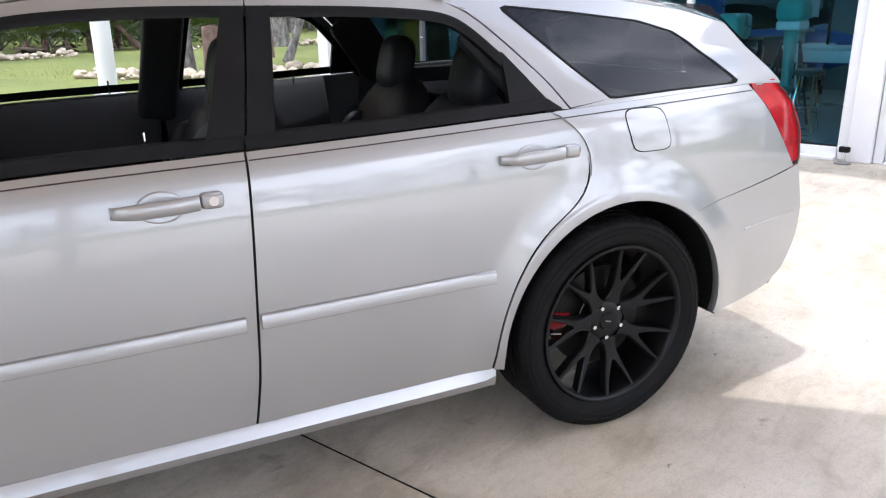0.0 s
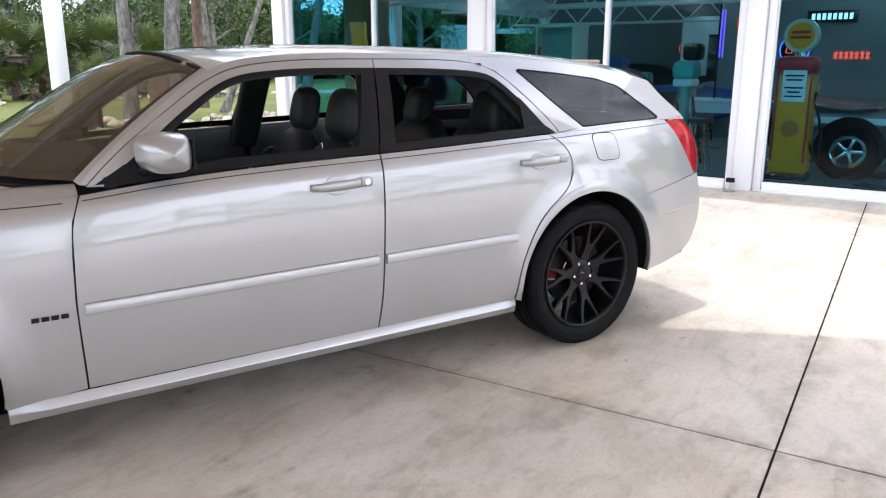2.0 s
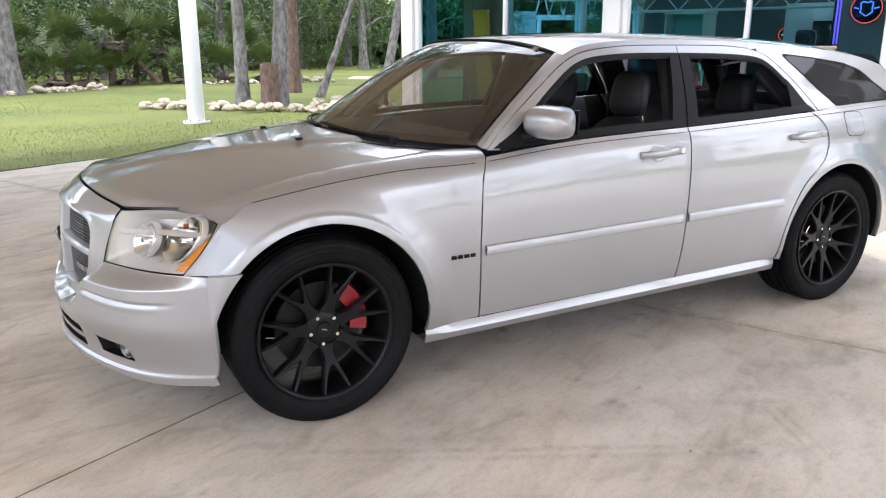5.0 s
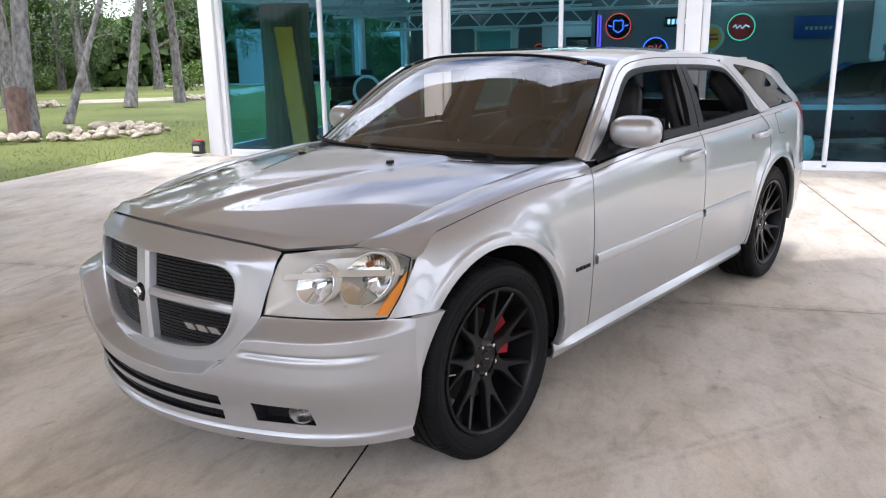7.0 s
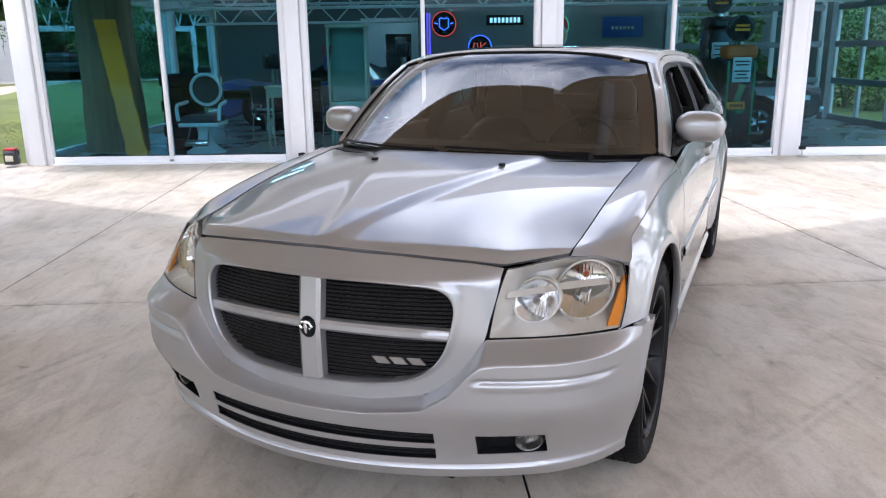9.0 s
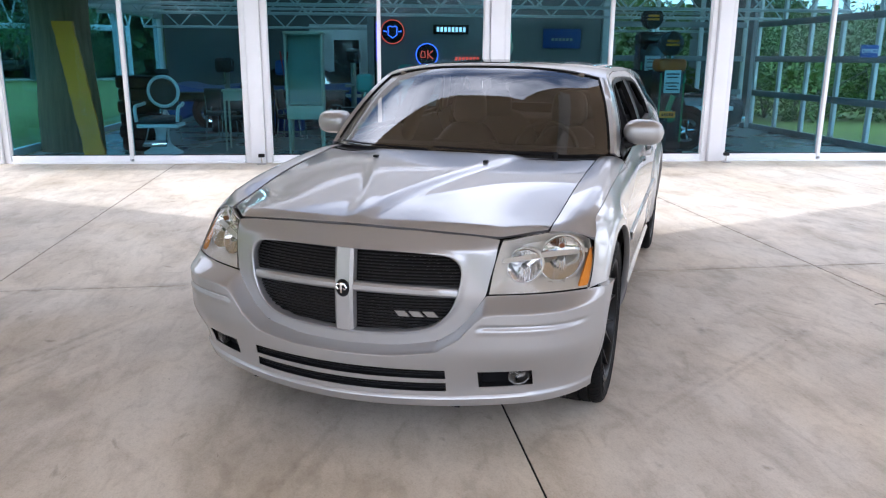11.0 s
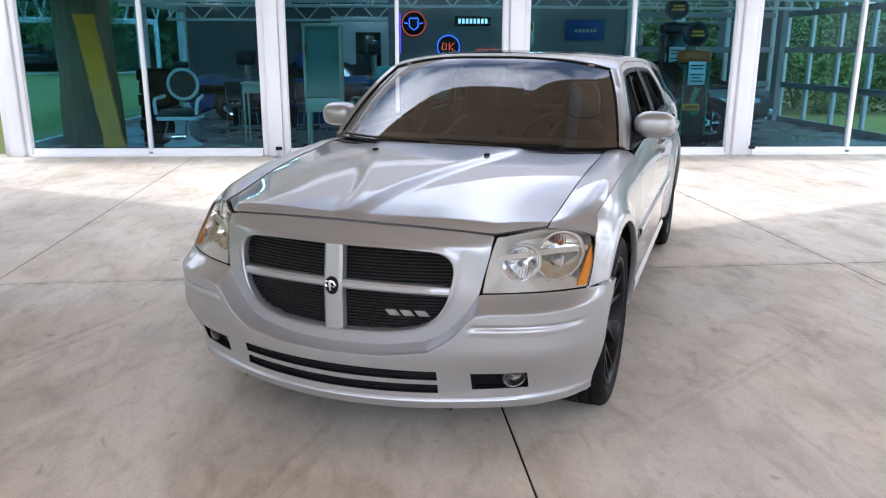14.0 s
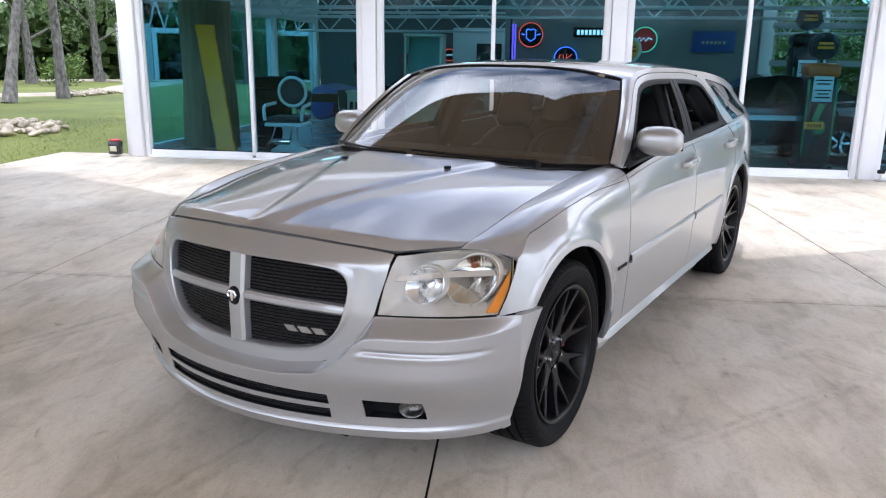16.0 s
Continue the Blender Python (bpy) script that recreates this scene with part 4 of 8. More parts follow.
# ---- roof, bonnet, screens
roof_c = spline([1.05, 1.2, 1.5, 1.9, 2.4, 2.9, 3.3, 3.6, 3.72], [1.452, 1.476, 1.500, 1.510, 1.503, 1.484, 1.453, 1.412, 1.385])
rail = return_rail[-1]
rail = rail[rail[:, 0] > 1.245]
edge = upper_pt(rail, 1)
nr, nc = len(edge), 25
g = np.zeros((nr, nc, 3))
for j, t in enumerate(np.linspace(-1, 1, nc)):
    k = abs(t) ** 3.0
    xx = edge[:, 0] - 0.085 * (1 - t * t) * smooth((1.9 - edge[:, 0]) / 0.7) + 0.10 * (1 - t * t) * smooth((edge[:, 0] - 2.9) / 0.7)
    g[:, j] = np.stack([xx, edge[:, 1] * t, roof_c(xx) * (1 - k) + edge[:, 2] * k], -1)
v, f = sheet(g, (2, 0, 0), 0.015)
put("roof_panel", v, f, M["paint"], car, "silver roof panel", 60)
# sunroof
g = np.array([[(x, y, float(roof_c(x)) - 0.055 * (abs(y) / 0.66) ** 3 + 0.003) for y in np.linspace(-0.40, 0.40, 13)] for x in np.linspace(1.36, 1.78, 9)])
v, f = sheet(g, (1.5, 0, 0), 0.01)
put("sunroof", v, f, M["dglass"], car, "dark glass sunroof")
g2 = g * (1, 1.0, 1) - (0, 0, 0.006)
v, f = sheet(g2, (1.5, 0, 0), 0)
put("sunroof_shade", v, f, M["cabin"], car)

bon_c = spline([-0.74, -0.6, -0.45, -0.1, 0.14, 0.35, 0.5], [0.905, 0.936, 0.962, 1.009, 1.032, 1.046, 1.050])


def bump_x(y, z):
    """The bumper as a depth over (y, z): chin with a turned-out lip, and the bulge above it."""
    y, z = np.abs(np.asarray(y, float)), np.asarray(z, float)
    chin = -0.868 + 0.43 * y**1.95 + 0.10 * (y / 0.912) ** 13 + 0.9 * np.clip(0.30 - z, 0, 1) ** 1.3 - 0.013 * smooth((0.296 - z) / 0.014)
    bulge = -0.886 + 0.31 * y**2.0 + 0.205 * (y / 0.912) ** 13
    k1 = smooth((z - 0.30) / 0.20)
    return chin * (1 - k1) + bulge * k1


def front_x(y, z):
    """The nose above the bumper as a depth over (y, z): grille surround and lamps."""
    y, z = np.abs(np.asarray(y, float)), np.asarray(z, float)
    curve = 0.40 * y**1.92 + 0.05 * (y / 0.88) ** 10
    upper = -0.828 + curve + 1.7 * np.clip(z - 0.845, 0, 1) ** 1.12 * smooth((0.60 - y) / 0.1)
    return upper + 0.14 * smooth((y - 0.46) / 0.36) * np.clip((z - 0.68) / 0.165, 0, 2) ** 1.15 + 0.02 * np.clip((z - 0.68) / 0.165, 0, 1)


def bonnet_z(x, y, yh):
    a = np.clip(np.abs(y) / yh, 0, 1)
    zc, ze = bon_c(x), bon_ez(x)
    z = zc - (zc - ze) * a**2.8
    w = 0.035 + 0.40 * smooth((x + 0.80) / 1.5)
    z = z + 0.013 * smooth((w + 0.035 - np.abs(y)) / 0.07) * smooth((x + 0.86) / 0.25) * smooth((1 - a) / 0.2)
    return z


ny = 81
ts = np.linspace(-1, 1, ny)
y0 = np.abs(ts) * 0.70
x0 = np.where(y0 < 0.555, -0.7275 + 0.098 * (y0 / 0.555) ** 2.2, -0.6295 + 0.1765 * (y0 - 0.555) / 0.145)
x1 = 0.34 + 0.22 * np.abs(ts) ** 2.5
g = np.zeros((70, ny, 3))
for i, u in enumerate(np.linspace(0, 1, 70)):
    x = x0 + (x1 - x0) * u
    yh = bon_y(np.maximum(x, -0.46))
    y = ts * yh
    z = bonnet_z(x, y, yh)
    lip = smooth(1 - (x - x0) / 0.035)
    zf = np.where(y0 < 0.555, 0.903 - 0.033 * (y0 / 0.555) ** 2, 0.870 + 0.004 * (y0 - 0.555) / 0.145)
    g[i] = np.stack([x, y, z * (1 - lip) + (zf + 0.55 * (z - bonnet_z(x0, ts * 0.70, 0.70))) * lip], -1)
v, f = sheet(g, (0, 0, 0), 0.014)
bonnet = put("bonnet", v, f, M["paint"], car, "silver bonnet with raised centre", 60)
# black seals under the edges of the bonnet
for s in (-1, 1):
    xs = np.linspace(-0.455, 0.55, 40)
    yb, zb = bon_y(np.maximum(xs, -0.46)) + 0.004, bon_ez(xs) - 0.009
    g_ = np.stack([np.stack([xs, s * (yb + d), zb], -1) for d in (-0.014, 0.0, 0.014)], 1)
    v, f = sheet(g_, (0, 0, 0), 0)
    put("bonnet_seal", v, f, M["seal"], car)
gl = g[0]
g_ = np.stack([gl + (d, 0, -0.018) for d in (-0.006, 0.0, 0.02)], 1)
v, f = sheet(g_, (0, 0, 0), 0)
put("bonnet_seal", v, f, M["seal"], car)
for s in (-1, 1):
    z = float(bonnet_z(0.141, 0.281, 0.725))
    part("washer_jet", box_bm((0.141, s * 0.281, z + 0.005), (0.03, 0.022, 0.012), 0.004), M["trim"], bonnet)

# screen
base = along([(0.745, -0.788, 1.036), (0.60, -0.69, 1.044), (0.475, -0.50, 1.050), (0.40, -0.25, 1.053), (0.385, 0, 1.054), (0.40, 0.25, 1.053), (0.475, 0.50, 1.050), (0.60, 0.69, 1.044), (0.745, 0.788, 1.036)], 31, True)
top = along([(1.245, -0.648, 1.406), (1.172, -0.40, 1.452), (1.14, 0, 1.468), (1.172, 0.40, 1.452), (1.245, 0.648, 1.406)], 31, True)
lf = along([(0.745, -0.788, 1.036), (0.91, -0.752, 1.172), (1.07, -0.708, 1.292), (1.245, -0.648, 1.406)], 20, True)
g = coons(base, top, lf, lf * (1, -1, 1))
uu, vv = np.meshgrid(np.linspace(-1, 1, 31), np.linspace(0, 1, 20), indexing="ij")
g = g + np.stack([-0.013 * (1 - uu**2) * np.sin(np.pi * vv**3), 0 * uu, 0.013 * (1 - uu**2) * np.sin(np.pi * vv**3)], -1)
v, f = sheet(g, (2, 0, 0.5), 0)
ws = put("windscreen", v, f, M["wglass"], car, "brown-tinted windscreen")
# black border band
cen = g[10:21, 8:12].mean((0, 1))
ring = np.concatenate([g[:, 0], g[-1, 1:], g[-2::-1, -1], g[0, -2::-1]])
gi = np.stack([ring, ring + (cen - ring) * 0.05, ring + (cen - ring) * np.array([0.08, 0.10, 0.12])], 1) - np.array([0.004, 0, -0.0])
v, f = sheet(gi + (0.01, 0, -0.006), (2, 0, 0.5), 0)
put("screen_border", v, f, M["trim"], ws)
edge_ = np.concatenate([g[0, 1:], g[1:, -1], g[-1, -2:0:-1]])
part("screen_seal", tube([tuple(p) for p in edge_ + (-0.001, 0, 0.002)], 0.006, 6), M["seal"], ws, "black rubber screen seal")
for s in (-1, 1):
    p = along(lf * (1, -s, 1), 20)
    upr = upper_pt(along(return_rail[-1][return_rail[-1][:, 0] < 1.26], 20), s)
    gg = np.stack([p + (0.0, s * 0.004, 0.004), 0.5 * p + 0.5 * upr + (-0.01, s * 0.006, 0.008), upr], 1)
    v, f = sheet(gg, MID, 0.01)
    put("windscreen_pillar", v, f, M["paint"], car, "silver windscreen pillar", 60)
# cowl and wipers
base = np.array(base)
cb = np.array(base) * (1, 0.955, 1)
g = np.stack([cb + (-0.10, 0, -0.014), cb + (-0.03, 0, -0.018), cb + (0.05, 0, 0.006)], 1)
v, f = sheet(g, (0.4, 0, 0), 0.01)
put("cowl", v, f, M["trim"], car, "black cowl panel")
for y0, y1 in ((-0.55, 0.06), (0.10, 0.66)):
    w = new("wiper")
    w.parent = car
    tagged(w, "black windscreen wiper")
    low = [Vector([float(np.interp(y, base[:, 1], base[:, k])) for k in range(3)]) for y in np.linspace(y0, y1, 9)]
    pts = [p + Vector((-0.012 + 0.012 * t, 0, 0.004 + 0.014 * t)) for p, t in zip(low, np.linspace(0, 1, 9))]
    part("arm", tube([p + Vector((-0.012, 0, 0.004)) for p in pts], [0.008] * 3 + [0.006] * 6, 6), M["trim"], w)
    part("blade", tube([p + Vector((0.008, 0, 0.002)) for p in pts], 0.005, 6), M["seal"], w)
    part("pivot", cyl_bm(low[0] + Vector((-0.03, 0, -0.03)), low[0] + Vector((-0.025, 0, 0.012)), 0.015, n=14), M["trim"], w)

M["fog_bowl"] = pbr("dull_fog_reflector", (0.13, 0.125, 0.115), 0.3, 0.9, 0.2, 20, 300)
# ---- nose
nose = new("nose")
nose.parent = car
tagged(nose, "silver front bumper and grille surround")


def nose_sheet(name, g, parent, material=None, off=0.0, rim=0.014, wrap=False, sharp=50, label=""):
    p = np.stack([front_x(g[..., 0], g[..., 1]) + off, g[..., 0], g[..., 1]], -1)
    v, f = sheet(p, (0.6, 0, 0.6), rim, wrap)
    return put(name, v, f, material or M["paint"], parent, label, sharp)


# grille opening, half outline from the top centre round to the bottom centre (y, z)
half_open = [(0.0, 0.838), (0.20, 0.836), (0.34, 0.828), (0.40, 0.812), (0.425, 0.78), (0.425, 0.72), (0.412, 0.66), (0.385, 0.605), (0.335, 0.562), (0.26, 0.540), (0.13, 0.529), (0.0, 0.526)]
opening = np.r_[along(half_open, 60, True), (along(half_open, 60, True) * (-1, 1))[::-1][1:]]
half_out = [(0.0, 0.909), (0.25, 0.903), (0.46, 0.889), (0.547, 0.876), (0.540, 0.80), (0.526, 0.73), (0.518, 0.678), (0.476, 0.612), (0.425, 0.548), (0.355, 0.502), (0.20, 0.479), (0.0, 0.474)]
outer = np.r_[along(half_out, 60), (along(half_out, 60) * (-1, 1))[::-1][1:]]
steps = [(t, 0.0) for t in np.linspace(0, 0.72, 9)] + [(0.80, -0.002), (0.87, -0.006), (0.93, -0.008), (0.97, -0.006), (1.0, 0.002), (1.0, 0.035)]
g3 = []
for t, o in steps:
    q = outer * (1 - t) + opening * t
    o2 = o * smooth((q[:, 1] * 0 + 1))
    g3.append(np.stack([front_x(q[:, 0], q[:, 1]) + o2 * 1.0, q[:, 0], q[:, 1]], -1))
v, f = sheet(np.stack(g3, 1), (0.6, 0, 0.6), 0.0, True)
put("grille_surround", v, f, M["paint"], nose, "silver grille surround", 60)
# bumper with cut-outs: rows and columns chosen so that the openings fall on grid lines
ycut = [0.0, 0.05, 0.10, 0.15, 0.20, 0.25, 0.30, 0.35, 0.395, 0.43, 0.47, 0.508, 0.55, 0.60, 0.65, 0.692, 0.73, 0.765, 0.80, 0.83, 0.855, 0.880, 0.898, 0.912]
ycut = np.array([-y for y in ycut[:0:-1]] + ycut)
zcut = np.array([0.250, 0.256, 0.264, 0.274, 0.282, 0.288, 0.294, 0.301, 0.312, 0.328, 0.348, 0.366, 0.380, 0.398, 0.404, 0.412, 0.424, 0.436, 0.447])
hole = lambda y, z: (abs(y) < 0.395 and (0.312 < z < 0.348 or 0.366 < z < 0.404)) or (0.508 < abs(y) < 0.692 and 0.328 < z < 0.398)  # noqa: E731


def cut_sheet(name, ys_, zs_, hole_, parent, depth=0.05):
    """The bumper skin with its openings, and the black lining of each opening."""
    v, f, at, lv, lf_ = [], [], {}, [], []
    for i, y in enumerate(ys_):
        for j, z in enumerate(zs_):
            at[i, j] = len(v)
            v.append((float(bump_x(y, z)), float(tuck(y, z)), z))
    cell = {(i, j): not hole_((ys_[i] + ys_[i + 1]) / 2, (zs_[j] + zs_[j + 1]) / 2) for i in range(len(ys_) - 1) for j in range(len(zs_) - 1)}
    for (i, j), ok in cell.items():
        if ok:
            f.append((at[i, j], at[i, j + 1], at[i + 1, j + 1], at[i + 1, j]))
            for di, dj, a, b in ((-1, 0, (i, j), (i, j + 1)), (1, 0, (i + 1, j), (i + 1, j + 1)), (0, -1, (i, j), (i + 1, j)), (0, 1, (i, j + 1), (i + 1, j + 1))):
                inside = cell.get((i + di, j + dj), True) is False
                if inside or (i + di, j + dj) not in cell:
                    p, q = v[at[a]], v[at[b]]
                    e = 0.004
                    k = len(v)
                    v.extend([p, q, (q[0] + e, q[1], q[2]), (p[0] + e, p[1], p[2])])
                    f.append((k, k + 1, k + 2, k + 3))
                    k = len(lv)
                    lv.extend([(p[0] + e, p[1], p[2]), (q[0] + e, q[1], q[2]), (q[0] + depth, q[1], q[2]), (p[0] + depth, p[1], p[2])])
                    lf_.append((k, k + 1, k + 2, k + 3))
    groups = {}
    for q in lf_:
        c = sum((Vector(lv[i]) for i in q), Vector()) / 4
        groups.setdefault(("slot", c.z > 0.357) if abs(c.y) < 0.41 and c.z > 0.3 else ("fog", c.y > 0) if abs(c.y) < 0.70 and 0.32 < c.z < 0.41 else ("edge",), []).append(q)
    for key, fs in groups.items():
        if key[0] == "edge":
            continue
        at_ = {}
        quads = [tuple(at_.setdefault(tuple(round(c, 5) for c in lv[i]), len(at_)) for i in q) for q in fs]
        put("opening_lining", list(at_), quads, M["trim"], parent, "", 30)
    return put(name, v, f, M["paint"], parent, "", 40)


cut_sheet("lower_bumper", ycut, zcut, hole, nose)
# the bumper's upper edge: crease, and the line where its shelf meets surround and lamps
CREASE = [(0.0, 0.449), (0.20, 0.454), (0.365, 0.478), (0.445, 0.528), (0.497, 0.590), (0.53, 0.618), (0.58, 0.627), (0.75, 0.629), (0.88, 0.633), (0.912, 0.640)]
SHELF = [(0.0, 0.474), (0.20, 0.479), (0.355, 0.502), (0.425, 0.548), (0.476, 0.612), (0.518, 0.676), (0.56, 0.677), (0.75, 0.677), (0.88, 0.678), (0.912, 0.674)]
for s in (-1, 1):
    n1 = 90
    lo_e, hi_e = along(CREASE, n1), along(SHELF, n1)
    bot = np.stack([lo_e[:, 0], np.full(n1, 0.447)], -1)
    g = np.stack([bot * (1 - t) + lo_e * t for t in np.linspace(0, 1, 40)], 1) * (s, 1)
    p = np.stack([bump_x(g[..., 0], g[..., 1]), tuck(g[..., 0], g[..., 1]), g[..., 1]], -1)
    # pressed step along the bumper face
    a, z = np.abs(g[..., 0]), g[..., 1]
    fade = smooth((a - 0.50) / 0.03) * smooth((0.875 - a) / 0.04)
    p[..., 0] += fade * (0.008 * smooth((0.590 - z) / 0.008) * smooth((z - 0.570) / 0.010) - 0.003 * smooth((0.572 - z) / 0.006) * smooth((z - 0.545) / 0.02))
    v, f = sheet(p, (0.6, 0, 0.6), 0.0)
    put("bumper_corner", v, f, M["paint"], nose, "", 50)
    rows = []
    for t, k in ((0, 0), (0.06, 0.012), (0.14, 0.07), (0.25, 0.19), (0.45, 0.42), (0.7, 0.72), (0.88, 0.92), (0.96, 0.985), (1, 1)):
        e = lo_e * (1 - t) + hi_e * t
        rows.append(np.stack([bump_x(lo_e[:, 0], lo_e[:, 1]) * (1 - k) + front_x(hi_e[:, 0], hi_e[:, 1]) * k, s * tuck(e[:, 0], e[:, 1]), e[:, 1]], -1))
    v, f = sheet(np.stack(rows, 1), (0.6, 0, 0.6), 0.012)
    put("bumper_shelf", v, f, M["paint"], nose, "", 60)
    # return to the wheel arch
    zz = np.linspace(0.250, 0.674, 30)
    ax = np.array([0.01 - math.sqrt(max(ARCH_R**2 - (z - HUB_Z) ** 2, 0)) for z in zz])
    k = np.clip((zz - 0.640) / 0.034, 0, 1)
    fx0 = bump_x(0.912, np.minimum(zz, 0.640)) * (1 - k) + front_x(0.912, zz) * k
    ax = np.maximum(ax, fx0 + 0.015)
    g = np.stack([np.stack([fx0 * (1 - t) + ax * t, s * (tuck(0.912 + 0 * zz, zz) * (1 - t) + (half_width(ax, zz) + 0.004) * t + 0.006 * math.sin(math.pi * t)), zz], -1) for t in np.linspace(0, 1, 6)], 1)
    v, f = sheet(g, MID, 0.03)
    put("bumper_return", v, f, M["paint"], nose, "", 60)
    # fog lamp
    fog = new("fog_lamp")
    fog.parent = nose
    tagged(fog, "round fog lamp in a black recess")
    yy = np.linspace(0.500, 0.700, 9)
    g = np.stack([np.stack([bump_x(yy, np.full(9, z)) + 0.055, s * yy, np.full(9, z)], -1) for z in (0.320, 0.363, 0.406)], 1)
    v, f = sheet(g, (0.6, 0, 0.5), 0)
    put("recess", v, f, M["trim"], fog, "black fog lamp recess")
    y0 = 0.642
    fx = float(bump_x(y0, 0.363))
    fv, ff = revolve([(0.0, -0.010), (0.018, -0.006), (0.028, 0.006), (0.033, 0.022), (0.037, 0.024), (0.038, 0.0)], 28)
    put("bowl", [(fx + 0.045 - b + 0.5 * a, s * (y0 + a), 0.363 + c * 0.92) for a, b, c in fv], ff, M["fog_bowl"], fog)
    fv, ff = revolve([(0.0, 0.012), (0.018, 0.010), (0.030, 0.004), (0.035, 0.0)], 28)
    put("lens", [(fx + 0.020 - b + 0.5 * a, s * (y0 + a), 0.363 + c * 0.92) for a, b, c in fv], ff, M["cglass"], fog)
# black backs of the slots
for z0 in (0.330, 0.385):
    yy = np.linspace(-0.40, 0.40, 17)
    g = np.stack([np.stack([bump_x(yy, z0) + 0.03, yy, np.full(17, z0 + d)], -1) for d in (-0.026, 0.026)], 1)
    v, f = sheet(g, (0.6, 0, 0.5), 0)
    put("slot_mesh", v, f, M["trim"], nose, "black bumper slot")
    for d in (-0.010, 0.0, 0.010):
        part("slot_bar", tube([(float(bump_x(y, z0)) + 0.018, y, z0 + d) for y in yy], 0.0024, 6), M["billet"], nose)
# grille: dark box, billet bars, silver cross
grille = new("grille")
grille.parent = car
tagged(grille, "black billet grille with a silver cross")
yy = np.linspace(-0.43, 0.43, 25)
g = np.stack([np.stack([front_x(yy, z) + 0.085, yy, np.full(25, z)], -1) for z in (0.50, 0.60, 0.70, 0.86)], 1)
v, f = sheet(g, (0.6, 0, 0.5), 0)
put("backing", v, f, M["dark"], grille)
ho = np.array(along(half_open, 120, True))
bars = np.arange(0.537, 0.832, 0.0122)
for z in bars:
    if abs(z - 0.688) < 0.012:
        continue
    near = ho[np.abs(ho[:, 1] - z) < 0.006]
    far = (near[:, 0].max() if len(near) else 0.40) + 0.006
    yy = np.linspace(-far, far, 21)
    part("slat", tube([(float(front_x(y, z)) + 0.030, y, z) for y in yy], 0.0034, 6), M["billet"], grille)
yy = np.linspace(-0.422, 0.422, 31)
prof = [(-0.019, 0.03), (-0.017, 0.010), (-0.008, 0.002), (0.008, 0.002), (0.017, 0.010), (0.019, 0.03)]
g = np.stack([np.stack([front_x(yy, 0.688) + o, yy, 0.688 + d - 0.012 * (np.abs(yy) / 0.42) ** 2 + 0.006], -1) for d, o in prof], 1)
v, f = sheet(g, (0.6, 0, 0.6), 0)
put("crossbar", v, f, M["paint"], grille, "silver grille crossbar")
zz = np.linspace(0.520, 0.842, 25)
prof = [(-0.040, 0.03), (-0.037, 0.004), (-0.026, -0.006), (0.026, -0.006), (0.037, 0.004), (0.040, 0.03)]
g = np.stack([np.stack([front_x(0, zz) + o, np.full(25, d), zz], -1) for d, o in prof], 1)
v, f = sheet(g, (0.6, 0, 0.6), 0)
put("upright", v, f, M["paint"], grille, "silver grille upright")
emb = new("emblem")
emb.parent = grille
tagged(emb, "small chrome shield emblem")
ex = float(front_x(0, 0.69)) - 0.008
fv, ff = revolve([(0.0, 0.012), (0.024, 0.010), (0.029, 0.004), (0.030, 0.0)], 24)
put("shield", [(ex + 0.004 - b, a * 0.92, 0.690 + c * 1.1 - (0.004 if c < 0 else 0)) for a, b, c in fv], ff, M["trim"], emb)
for s in (-1, 1):
    part("horn", tube([(ex - 0.009, 0, 0.708), (ex - 0.010, s * 0.014, 0.706), (ex - 0.010, s * 0.021, 0.695), (ex - 0.009, s * 0.014, 0.686), (ex - 0.009, s * 0.008, 0.690)], [0.005, 0.005, 0.0045, 0.004, 0.002], 8), M["chrome"], emb)
part("muzzle", tube([(ex - 0.009, 0, 0.706), (ex - 0.011, 0, 0.690), (ex - 0.009, 0, 0.672)], [0.006, 0.006, 0.003], 8), M["chrome"], emb)
mark = new("script_mark")
mark.parent = grille
tagged(mark, "silver script mark of plain slanted bars")
def mark_bar(y0, y1, z0, thick, lean=0.0):
    """One slanted bar of the mark between two points of the grille's face."""
    v, f = [], []
    for o in (0.019, 0.024):
        for y, z in ((y0 - lean, z0 - thick), (y1 - lean, z0 - thick), (y1 + lean, z0 + thick), (y0 + lean, z0 + thick)):
            v.append((float(front_x(y, z)) + o, -y, z))
    f = [(0, 1, 2, 3), (4, 5, 6, 7)] + [(i, (i + 1) % 4, 4 + (i + 1) % 4, 4 + i) for i in range(4)]
    put("bar", v, f, M["steel"], mark, "", 30)


for y0, y1 in ((0.198, 0.236), (0.250, 0.288), (0.302, 0.340)):
    mark_bar(y0, y1, 0.597, 0.0105, -0.009)

